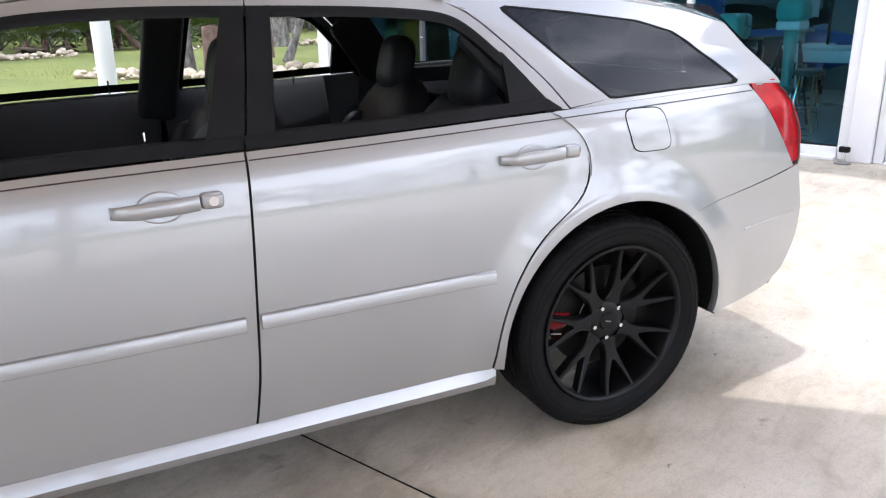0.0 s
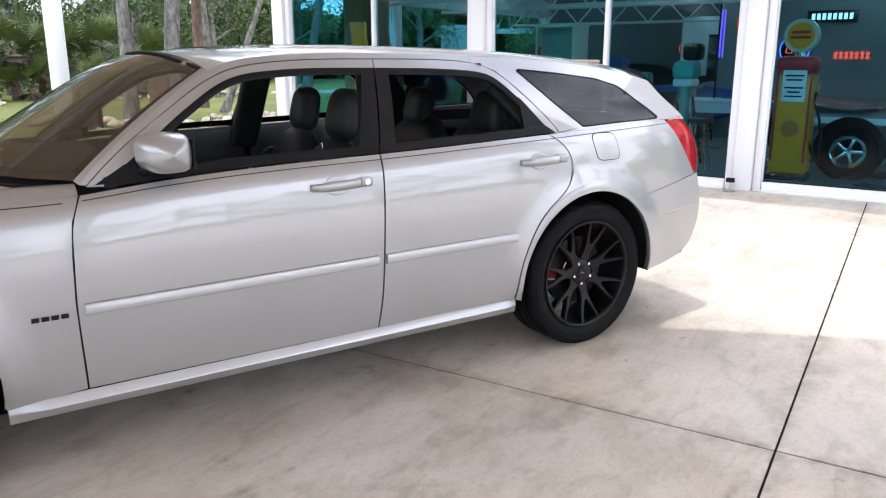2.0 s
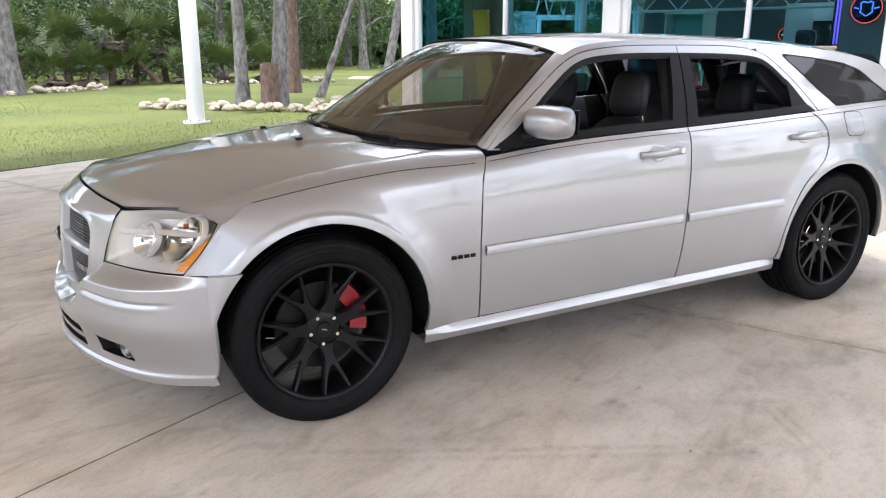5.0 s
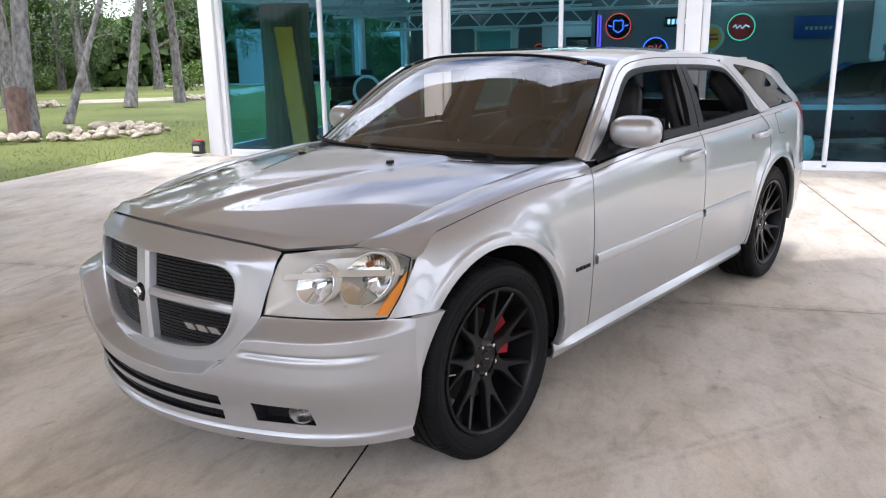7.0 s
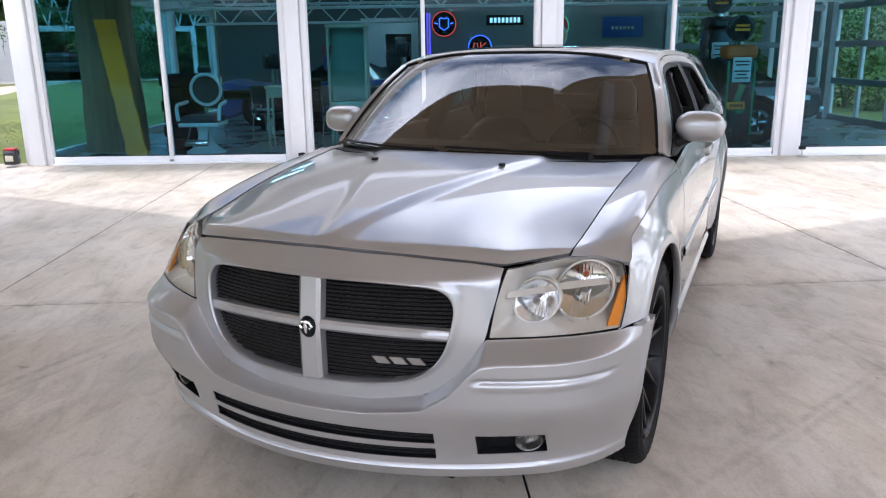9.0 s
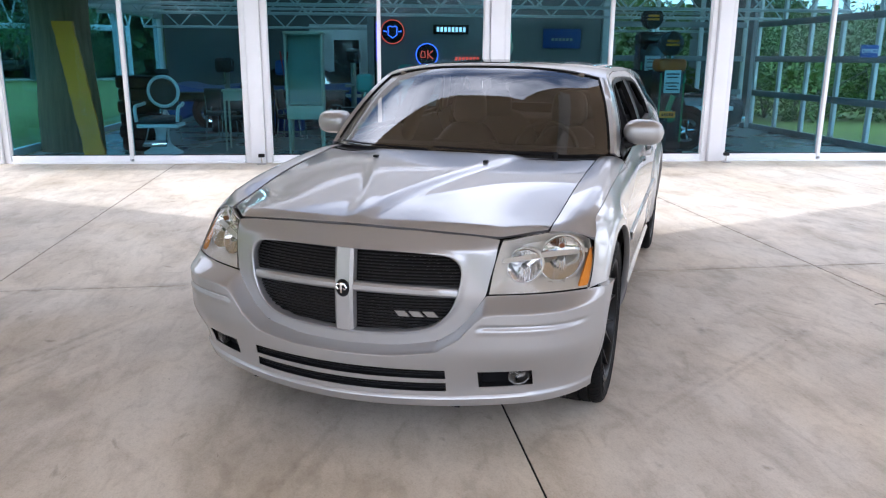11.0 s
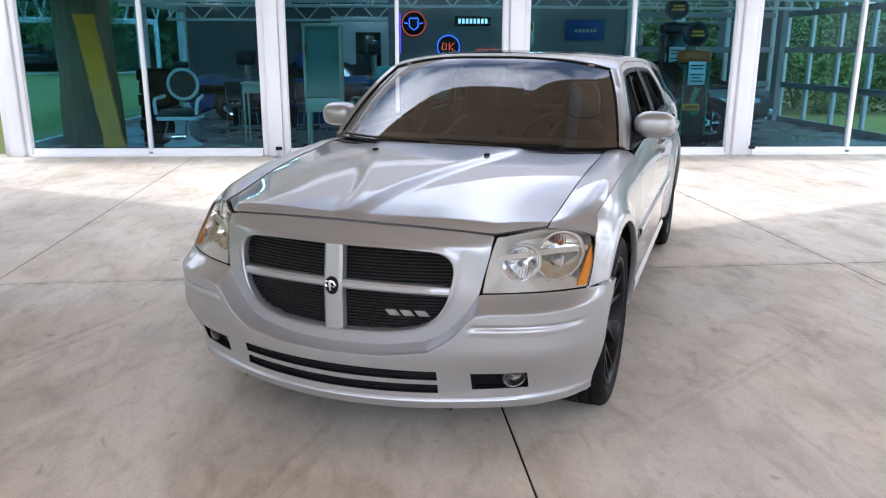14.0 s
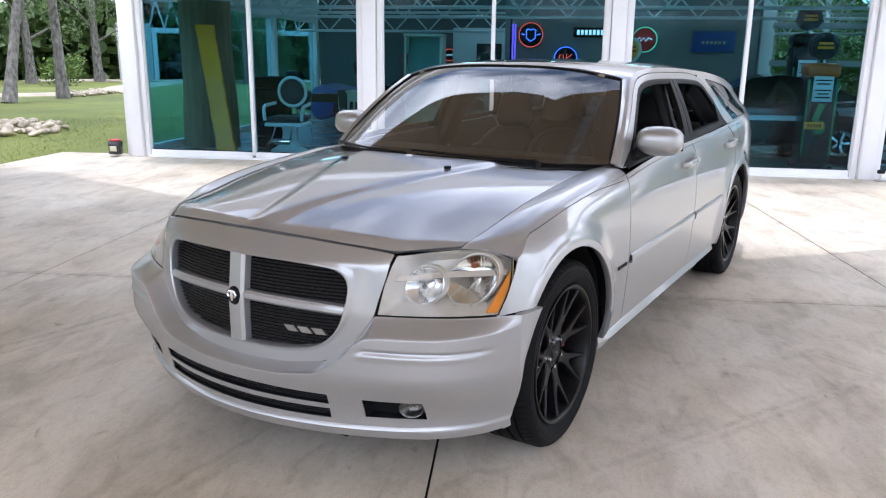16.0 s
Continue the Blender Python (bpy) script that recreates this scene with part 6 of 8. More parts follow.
seat(1.66, -0.37, 0.52, (-0.37,), head=1.19)
seat(1.77, 0.37, 0.52, (0.37,))
seat(2.50, 0.0, 1.30, (-0.36, 0.36), name="rear_bench", top=1.11, head=1.16)
for s in (-1, 1):
    part("inner_pillar", box_bm((1.95 if s < 0 else 1.88, s * 0.70, 1.18), (0.12 if s < 0 else 0.16, 0.07, 0.52), 0.03, 3, pose(0, 0, 0, s * 22, 8, 0)), M["cabin"], car)
    part("inner_rear_pillar", box_bm((2.81, s * 0.70, 1.20), (0.19, 0.05, 0.44), 0.02, 3, pose(0, 0, 0, s * 20, -40, 0)), M["cabin"], car)
    part("quarter_trim", box_bm((3.27, s * 0.735, 0.98), (1.0, 0.03, 0.26), 0.01), M["cabin"], car, "black load bay trim")
    part("tail_trim", box_bm((3.66, s * 0.56, 1.20), (0.10, 0.12, 0.36), 0.03, 3, pose(0, 0, 0, 0, -30, 0)), M["cabin"], car)
part("tailgate_card", box_bm((3.80, 0, 0.95), (0.04, 1.3, 0.34), 0.015), M["cabin"], car, "black tailgate card")
part("load_cover", box_bm((3.27, 0, 1.03), (0.72, 1.36, 0.03), 0.01), M["cabin"], car)


# ---------------------------------------------------------------- inside the shop and along its front
def word_bars(parent, a, n, z, width, height, count, material, depth=0.012, slant=0.0):
    """A row of plain bars where a brand word stands."""
    step = width / count
    for k in range(count):
        x = a - width / 2 + (k + 0.5) * step
        part("bar", box_bm((x, n, z + slant * (x - a)), (step * 0.66, depth, height), 0.003), material, parent)


def ring_sign(name, label, a, z, r, rings, face, marks, n0=5.88):
    t = shop(thing(name, label, "sign", group="signs on the partition wall"))
    fv, ff = revolve([(0.0, -0.03), (r * 0.97, -0.03), (r, -0.02), (r, 0.0)], 40)
    put("face", [(a + x, n0 + y, z + h) for x, y, h in fv], ff, face, t)
    for rr, m in rings:
        part("neon_tube", tube([(a + rr * math.cos(k), n0 - 0.055, z + rr * math.sin(k)) for k in np.linspace(0, 2 * math.pi, 41)], 0.010, 6), m, t)
    for pts, m in marks:
        part("neon_tube", tube([(a + x, n0 - 0.055, z + y) for x, y in pts], 0.010, 6), m, t)
    return t


N_RED, N_BLUE, N_WHITE, N_GREEN = glow("neon_red", (1.0, 0.08, 0.05), 1.1), glow("neon_blue", (0.12, 0.2, 1.0), 1.6), glow("neon_white", (0.8, 0.9, 1.0), 0.9), glow("neon_green", (0.2, 0.9, 0.5), 0.6)
shield = [(-0.10, 0.10), (-0.05, 0.12), (0, 0.10), (0.05, 0.12), (0.10, 0.10), (0.09, 0.0), (0.10, -0.06), (0.0, -0.13), (-0.10, -0.06), (-0.09, 0.0), (-0.10, 0.10)]
ring_sign("neon_sign", "round neon sign with a blue shield in a red ring", 0.70, 2.06, 0.27, [(0.25, N_RED)], M["black"], [(shield, N_BLUE), ([(-0.2, 0.02), (-0.12, 0.0)], N_BLUE), ([(0.12, 0.0), (0.2, 0.02)], N_BLUE)])
ring_sign("neon_sign", "round neon sign with red script in a blue ring", 1.45, 1.58, 0.26, [(0.24, N_BLUE)], M["black"], [([(-0.14, -0.05), (-0.12, 0.08), (-0.05, 0.07), (-0.04, -0.06), (-0.14, -0.05)], N_RED), ([(0.02, 0.1), (0.02, -0.08)], N_RED), ([(0.13, 0.09), (0.03, 0.0), (0.14, -0.09)], N_RED)])
ring_sign("neon_sign", "round green-rimmed sign with white script", 3.06, 1.98, 0.27, [(0.25, N_GREEN)], M["red"], [([(-0.15, 0.0), (-0.1, 0.05), (-0.08, -0.03), (-0.02, 0.04), (0.02, -0.03), (0.08, 0.04), (0.15, 0.0)], N_WHITE)])
ring_sign("neon_sign", "small round red-ringed sign at the back", -1.55, 1.66, 0.17, [(0.15, N_RED)], M["black"], [([(-0.08, 0), (0.08, 0)], N_WHITE)], 9.44)
t = shop(thing("word_sign", "black sign with a row of pale neon bars", "sign", group="signs on the partition wall"))
part("board", box_bm((1.98, 5.87, 2.12), (0.78, 0.03, 0.20), 0.005), M["black"], t)
word_bars(t, 1.98, 5.845, 2.12, 0.66, 0.10, 8, N_WHITE)
t = shop(thing("word_sign", "row of red neon bars on the wall", "sign", group="signs on the partition wall"))
part("rail", box_bm((2.34, 5.87, 1.48), (0.6, 0.02, 0.02), 0.004), M["black"], t)
word_bars(t, 2.34, 5.85, 1.48, 0.56, 0.12, 7, N_RED)


def gas_pump(name, label, a, n, wide, high, body, top, globe_face, emblem, panel_z):
    t = shop(thing(name, label, "gas pump"))
    part("plinth", box_bm((a, n, 0.04), (wide + 0.06, 0.42, 0.08), 0.01), M["black"], t)
    part("cabinet", box_bm((a, n, 0.08 + (high - 0.28) / 2), (wide, 0.36, high - 0.28), 0.03, 3), body, t)
    part("hood", box_bm((a, n, high - 0.10), (wide + 0.03, 0.38, 0.20), 0.07, 4), top, t)
    for s in (-1, 1):
        part("side_strip", box_bm((a + s * wide * 0.44, n - 0.185, 0.75), (0.03, 0.012, high * 0.72), 0.004), M["green"] if body is M["black"] else top, t)
    pan = part("price_panel", box_bm((a, n - 0.186, panel_z), (wide * 0.62, 0.016, 0.36), 0.006), M["white"], t, "white price panel")
    for k, (w, dz) in enumerate(((0.5, 0.12), (0.42, 0.07), (0.5, -0.02), (0.34, -0.07), (0.46, -0.12))):
        part("print_bar", box_bm((a, n - 0.1965, panel_z + dz), (wide * w, 0.004, 0.018)), M["black"], pan)
    fv, ff = revolve([(0.0, -0.188), (0.085, -0.188), (0.10, -0.184), (0.10, -0.17)], 28)
    put("emblem", [(a + x, n + y - 0.006, 0.62 + h) for x, y, h in fv], ff, emblem, t)
    part("neck", cyl_bm((a, n, high - 0.02), (a, n, high + 0.05), 0.07, n=20), M["chrome"], t)
    fv, ff = revolve([(0.0, -0.085), (0.15, -0.085), (0.185, -0.075), (0.195, -0.05), (0.195, 0.05), (0.185, 0.075), (0.0, 0.085)], 40)
    gl = put("globe", [(a + x, n + y, high + 0.235 + h) for x, y, h in fv], ff, M["cream"] if globe_face is M["yellow"] else M["black"], t, "round glass advertising globe")
    fv, ff = revolve([(0.0, -0.090), (0.148, -0.090), (0.15, -0.086), (0.15, -0.08)], 36)
    put("globe_face", [(a + x, n + y, high + 0.235 + h) for x, y, h in fv], ff, globe_face, gl)
    for dz, w in ((0.04, 0.20), (-0.02, 0.22)):
        part("globe_bar", box_bm((a, n - 0.093, high + 0.235 + dz), (w, 0.006, 0.035), 0.002), M["red"] if globe_face is M["yellow"] else M["yellow"], gl)
    hs = [(a + wide / 2 + 0.01, n - 0.02, high * 0.62), (a + wide / 2 + 0.10, n - 0.05, high * 0.45), (a + wide / 2 + 0.09, n - 0.05, 0.25), (a + wide / 2 + 0.03, n - 0.04, 0.35), (a + wide / 2 + 0.02, n - 0.03, high * 0.72)]
    part("hose", tube(along(hs, 24, True).tolist(), 0.016, 8), M["seal"], t)
    part("nozzle", tube([(a + wide / 2 + 0.02, n - 0.03, high * 0.72), (a + wide / 2 + 0.05, n - 0.06, high * 0.80)], 0.018, 8), M["chrome"], t)
    return t


gas_pump("gas_pump", "yellow vintage gas pump with a yellow globe", 2.36, 1.2, 0.42, 1.46, M["yellow"], M["red"], M["yellow"], M["orange"], 1.12)
gas_pump("gas_pump", "black vintage gas pump with an orange top", 5.10, 1.0, 0.44, 1.53, M["black"], M["orange"], M["black"], M["green"], 1.17)
gas_pump("gas_pump", "tall dark vintage gas pump with a white globe", 5.32, 2.6, 0.46, 2.0, M["black"], M["black"], M["black"], M["cream"], 1.4)

# parrot-coloured plaque on the glass
t = shop(thing("plaque", "small yellow plaque under a green painted shape", "sign"))
part("board", box_bm((4.98, 0.62, 0.66), (0.26, 0.012, 0.10), 0.004), M["yellow"], t)
part("green_shape", box_bm((5.02, 0.625, 0.84), (0.09, 0.012, 0.26), 0.04, 3, pose(0, 0, 0, 0, 18, 0)), M["green"], t)
part("stand", box_bm((4.98, 0.64, 0.30), (0.02, 0.02, 0.62)), M["black"], t)
word_bars(t, 4.98, 0.611, 0.66, 0.2, 0.05, 5, M["black"], 0.006)

# big weathered trunk slab and a yellow board
t = shop(thing("trunk_slab", "grey-brown weathered tree trunk standing upright", "trunk slab"))
v, f = [], []
for i in range(26):
    z = 2.42 * i / 25
    for k in range(36):
        a = 2 * math.pi * k / 36
        r = 1 + 0.10 * noise.noise((2 * math.cos(a), 2 * math.sin(a), z * 0.8)) + 0.05 * noise.noise((9 * math.cos(a), 9 * math.sin(a), z))
        v.append((-4.60 + 0.44 * r * math.cos(a) * (1 + 0.12 * (1 - i / 25) ** 2), 1.55 + 0.30 * r * math.sin(a), z))
for i in range(25):
    for k in range(36):
        f.append((i * 36 + k, i * 36 + (k + 1) % 36, i * 36 + 36 + (k + 1) % 36, i * 36 + 36 + k))
f.append(tuple(range(25 * 36, 26 * 36)))
put("trunk", v, f, M["wood"], t, "", 60)
t = shop(thing("yellow_board", "yellow painted board with a ragged edge leaning", "board"))
v, f = [], []
for i in range(30):
    u = i / 29
    z = 0.02 + 2.0 * u
    a, n = -3.97 - 0.40 * u, 0.72 + 0.30 * u
    w = 0.150 + 0.004 * math.sin(i * 1.9) + 0.02 * noise.noise((i * 0.4, 0, 0))
    for dx, dn in ((-w, 0), (w + 0.02 * noise.noise((i * 0.7, 3, 0)), 0), (w, 0.05), (-w, 0.05)):
        v.append((a + dx, n + dn, z))
for i in range(29):
    for k in range(4):
        f.append((i * 4 + k, i * 4 + (k + 1) % 4, i * 4 + 4 + (k + 1) % 4, i * 4 + 4 + k))
f += [(0, 1, 2, 3), (116, 117, 118, 119)]
put("plank", v, f, M["yellow"], t, "", 40)


def barber_chair(a, n):
    t = shop(thing("barber_chair", "white enamel vintage barber chair with dark upholstery", "chair"))
    fv, ff = revolve([(0.30, 0.0), (0.30, 0.03), (0.22, 0.07), (0.12, 0.16), (0.10, 0.30), (0.12, 0.42), (0.16, 0.46)], 32, "z")
    put("pedestal", [(a + x, n + y, z) for x, y, z in fv], ff, M["white"], t, "white enamel pedestal")
    part("seat", box_bm((a, n, 0.53), (0.56, 0.52, 0.12), 0.05, 4), M["leather"], t)
    part("seat_frame", box_bm((a, n - 0.01, 0.455), (0.62, 0.56, 0.06), 0.02, 3), M["white"], t)
    part("back_pad", cyl_bm((a, n + 0.23, 0.96), (a, n + 0.29, 0.97), 0.205, n=32), M["leather"], t)
    part("back_ring", tube([(a + 0.235 * math.cos(k), n + 0.24, 0.965 + 0.235 * math.sin(k)) for k in np.linspace(0, 2 * math.pi, 41)], 0.026, 8), M["white"], t, "white enamel back ring")
    part("headrest", box_bm((a, n + 0.26, 1.27), (0.22, 0.07, 0.10), 0.03, 3), M["leather"], t)
    for s in (-1, 1):
        part("armrest", tube(along([(a + s * 0.30, n + 0.22, 0.78), (a + s * 0.33, n, 0.76), (a + s * 0.33, n - 0.22, 0.72), (a + s * 0.31, n - 0.24, 0.52)], 14, True).tolist(), 0.028, 8), M["white"], t)
    part("footrest", box_bm((a, n - 0.42, 0.20), (0.36, 0.16, 0.03), 0.01, 2, pose(0, 0, 0, 25, 0, 0)), M["chrome"], t)
    for s in (-1, 1):
        part("footrest_arm", tube([(a + s * 0.14, n - 0.2, 0.44), (a + s * 0.16, n - 0.40, 0.22)], 0.012, 6), M["chrome"], t)


barber_chair(-3.07, 1.2)

# display cabinet on legs
t = shop(thing("display_cabinet", "mint and cream glass-fronted cabinet on tall legs", "cabinet"))
ca, cn = -0.78, 1.25
part("case", box_bm((ca, cn + 0.14, 1.32), (0.58, 0.22, 1.10), 0.015), M["mint"], t)
part("side", box_bm((ca - 0.28, cn, 1.32), (0.03, 0.48, 1.10), 0.008), M["cream"], t)
part("side", box_bm((ca + 0.28, cn, 1.32), (0.03, 0.48, 1.10), 0.008), M["cream"], t)
part("top", box_bm((ca, cn, 1.885), (0.62, 0.52, 0.04), 0.012), M["cream"], t)
part("drawer_box", box_bm((ca, cn, 0.66), (0.58, 0.46, 0.22), 0.012), M["cream"], t)
g = part("glass_door", box_bm((ca, cn - 0.23, 1.32), (0.52, 0.008, 1.04)), M["cglass"], t, "clear glass door")
for x in (-0.26, 0.26):
    for y in (-0.2, 0.2):
        part("leg", cyl_bm((ca + x, cn + y, 0.0), (ca + x * 0.96, cn + y * 0.96, 0.56), 0.018, 0.03, 10), M["cream"], t)
part("pendant_v", tube([(ca - 0.36, cn - 0.2, 1.6), (ca - 0.30, cn - 0.2, 1.15), (ca - 0.24, cn - 0.2, 1.6)], 0.014, 6), M["red"], t)


def dining_set(a, n, mat_top, label, wide=0.6, high=0.74):
    t = shop(thing("side_table", label, "table"))
    part("tabletop", box_bm((a, n, high), (wide, 0.5, 0.035), 0.01), mat_top, t)
    part("apron", box_bm((a, n, high - 0.09), (wide * 0.9, 0.42, 0.14), 0.008), mat_top, t)
    for x in (-1, 1):
        for y in (-1, 1):
            part("leg", cyl_bm((a + x * wide * 0.43, n + y * 0.19, 0.0), (a + x * wide * 0.42, n + y * 0.18, high - 0.02), 0.015, 0.02, 8), mat_top, t)
    return t


dining_set(-1.95, 1.7, M["cream"], "small cream enamel side table", 0.42, 0.98)
dining_set(1.25, 2.3, M["white"], "white topped workbench by the glass", 1.2, 0.86)
dining_set(-1.0, 4.2, M["black"], "dark worktable further inside", 1.6, 0.86)
dining_set(-3.4, 4.6, M["black"], "dark table with parts on it", 1.8, 0.80)


def stool(a, n):
    t = shop(thing("bar_stool", "black metal stool with a round seat", "stool", group="stools in the shop"))
    part("seat", cyl_bm((a, n, 0.60), (a, n, 0.66), 0.17, n=24), M["leather"], t)
    for k in range(4):
        c, s = math.cos(0.8 + k * math.pi / 2), math.sin(0.8 + k * math.pi / 2)
        part("leg", tube([(a + 0.10 * c, n + 0.10 * s, 0.60), (a + 0.13 * c, n + 0.13 * s, 0.3), (a + 0.20 * c, n + 0.20 * s, 0.0)], 0.011, 6), M["chrome"], t)
    part("foot_ring", tube([(a + 0.14 * math.cos(k), n + 0.14 * math.sin(k), 0.26) for k in np.linspace(0, 2 * math.pi, 21)], 0.008, 6), M["chrome"], t)


for a, n in ((1.15, 1.55), (0.55, 1.7), (-0.1, 2.4)):
    stool(a, n)

# aqua outboard engine on a stand
t = shop(thing("outboard_engine", "aqua enamel vintage outboard engine on a stand", "engine"))
a, n = 0.86, 1.75
part("cowl", box_bm((a, n, 1.28), (0.30, 0.42, 0.26), 0.09, 5), M["aqua"], t)
part("cowl_base", box_bm((a, n, 1.12), (0.26, 0.36, 0.10), 0.03, 3), M["white"], t)
part("mid_leg", tube([(a, n, 1.1), (a, n, 0.75), (a, n - 0.03, 0.45)], [0.085, 0.065, 0.05], 12), M["aqua"], t)
part("gearcase", tube([(a, n - 0.16, 0.40), (a, n - 0.06, 0.40), (a, n + 0.14, 0.40)], [0.02, 0.055, 0.04], 12), M["aqua"], t)
part("skeg", box_bm((a, n - 0.02, 0.31), (0.012, 0.14, 0.12), 0.004), M["aqua"], t)
for k in range(3):
    m = pose(0, 0, 0, 0, 120 * k, 0)
    part("blade", box_bm((a, n + 0.17, 0.40), (0.07, 0.012, 0.11), 0.005, 2, m @ pose(0, 0, 0.07, 0, 0, 25)), M["steel"], t)
for s in (-1, 1):
    part("stand_leg", tube([(a + s * 0.10, n, 0.95), (a + s * 0.22, n + 0.22, 0.0)], 0.015, 8), M["black"], t)
    part("stand_leg", tube([(a + s * 0.10, n, 0.95), (a + s * 0.22, n - 0.22, 0.0)], 0.015, 8), M["black"], t)


# black coupe with a white stripe inside the shop
def coupe(m, paint="black", label="black vintage coupe with a white side stripe"):
    t = thing("muscle_car", label, "car", m)
    st = [(-2.35, 0.80, 0.42, 0.74), (-2.30, 0.86, 0.34, 0.80), (-1.7, 0.90, 0.28, 0.87), (-0.9, 0.91, 0.26, 0.90), (0.3, 0.91, 0.26, 0.92), (1.4, 0.91, 0.27, 0.96), (2.1, 0.88, 0.33, 0.93), (2.4, 0.82, 0.42, 0.86)]
    rows = []
    sx = [q[0] for q in st]
    fy, fl, fh = (spline(sx, [q[k] for q in st]) for k in (1, 2, 3))
    for x in np.linspace(-2.35, 2.4, 46):
        y, lo, hi = float(fy(x)), float(fl(x)), float(fh(x))
        rows.append([(x, s * yy, z) for s, yy, z in ((-1, y * 0.9, lo), (-1, y * 0.985, lo + 0.05), (-1, y, lo + 0.30), (-1, y * 0.99, hi - 0.12), (-1, y * 0.92, hi - 0.02), (-1, y * 0.5, hi + 0.02), (1, 0.0, hi + 0.03), (1, y * 0.5, hi + 0.02), (1, y * 0.92, hi - 0.02), (1, y * 0.99, hi - 0.12), (1, y, lo + 0.30), (1, y * 0.985, lo + 0.05), (1, y * 0.9, lo))])
    v, f = sheet(np.array(rows), (0, 0, 0.3), 0.0)
    put("body", v, f, M[paint], t, "glossy %s body" % paint, 35)
    cab = [[(x, s * y, z) for s, y, z in ((-1, 0.80, 0.90), (-1, 0.60, h), (1, 0.0, h + 0.03), (1, 0.60, h), (1, 0.80, 0.90))] for x, h in ((-0.55, 0.93), (0.05, 1.29), (0.45, 1.34), (0.95, 1.30), (1.75, 0.97))]
    v, f = sheet(np.array(cab), (0.5, 0, 0.5), 0)
    put("cabin", v, f, M["dglass2"], t, "black roof and dark glass", 35)
    for s in (-1, 1):
        v, f = sheet(np.array([[(x, s * (float(fy(x)) * 0.995 + 0.006), z) for z in (0.66, 0.70, 0.735)] for x in np.linspace(-2.2, 2.2, 24)]), (0, 0, 0.5), 0)
        put("side_stripe", v, f, M["white"], t, "white side stripe")
        for x in (-1.35, 1.35):
            w = new("wheel")
            w.parent = t
            fv, ff = revolve([(0.20, -0.09), (0.30, -0.10), (0.325, -0.08), (0.33, 0.0), (0.325, 0.08), (0.30, 0.10), (0.20, 0.09)], 36)
            put("tyre", [(x + p, s * 0.86 + q, 0.33 + r) for p, q, r in fv], ff, M["tyre"], w)
            fv, ff = revolve([(0.0, -0.055), (0.05, -0.06), (0.06, -0.04), (0.13, -0.03), (0.17, -0.07), (0.20, -0.095), (0.205, -0.085)], 36)
            put("rim", [(x + p, s * (0.86 - q), 0.33 + r) for p, q, r in fv], ff, M["chrome"], w)
            for k in range(5):
                c, d = math.cos(k * 1.2566), math.sin(k * 1.2566)
                part("spoke", box_bm((x + 0.10 * c, s * 0.91, 0.33 + 0.10 * d), (0.15, 0.03, 0.04), 0.008, 2, pose(0, 0, 0, 0, -math.degrees(k * 1.2566), 0)), M["chrome"], w)
            part("arch_shadow", cyl_bm((x, s * 0.80, 0.36), (x, s * 0.915, 0.36), 0.39, n=36), M["dark"], t)
    for s in (-1, 1):
        part("bumper_end", box_bm((s * 2.42, 0, 0.50), (0.08, 1.66, 0.12), 0.03, 3), M["chrome"], t)
    return t


M["dglass2"] = pbr("smoked_glass", (0.012, 0.014, 0.016), 0.06, 0, 0.1, 4, 100, coat=0.6)
coupe(SHOP @ pose(4.31, 2.42, 0.004, 0, 0, 0))
coupe(SHOP @ pose(-1.9, 6.6, 0.004, 0, 0, 0), "blue", "blue vintage coupe parked deep in the shop")

# pale plastic bag by the glass
bm = bmesh.new()
bmesh.ops.create_icosphere(bm, subdivisions=3, radius=0.2)
for p in bm.verts:
    k = 1 + 0.25 * noise.noise(p.co * 9) + 0.12 * noise.noise(p.co * 22)
    p.co = Vector((3.62 + p.co.x * k * 0.72, 0.45 + p.co.y * k * 0.6, 0.195 + p.co.z * k * (1.0 if p.co.z > 0 else 0.9)))
M["bag"] = pbr("pale_plastic", (0.42, 0.60, 0.58), 0.3, 0, 0.12, 12, 80, 0.3)
tagged(shop(part("plastic_bag", bm, M["bag"])), "crumpled pale plastic bag on the floor", "bag")

# dark shelves with parts, deep in the shop
rnd = random.Random(4)


def shelf_rack(a, n, wide, levels, label):
    t = shop(thing("shelf_rack", label, "shelf"))
    for x in (-1, 1):
        for y in (-0.2, 0.2):
            part("upright", box_bm((a + x * wide / 2, n + y, 1.0), (0.04, 0.04, 2.0), 0.004), M["black"], t)
    for k in range(levels):
        part("shelf", box_bm((a, n, 0.25 + k * 0.55), (wide, 0.46, 0.03), 0.004), M["black"], t)
    return t


def crate(a, n, z, s, m, label):
    t = shop(part("storage_box", box_bm((a, n, z + s[2] / 2), s, 0.012, 2), m))
    tagged(t, label, "box", "boxes on the shelves")


shelf_rack(0.6, 9.1, 2.0, 4, "black steel shelf rack with boxes")
for a0, n, wide in ((0.6, 9.1, 1.8),):
    for k in range(4):
        x = a0 - wide / 2 + 0.1
        while x < a0 + wide / 2 - 0.15:
            w, h = rnd.uniform(0.14, 0.34), rnd.uniform(0.12, 0.4)
            m, nm = rnd.choice(((M["blue"], "blue box on a steel shelf"), (M["black"], "black box on a steel shelf"), (M["steel"], "grey metal tin on a steel shelf"), (M["wood"], "brown wooden box on a steel shelf"), (M["aqua"], "aqua tin on a steel shelf")))
            crate(x + w / 2, n, 0.266 + k * 0.55, (w, 0.3, h), m, nm)
            x += w + rnd.uniform(0.02, 0.12)

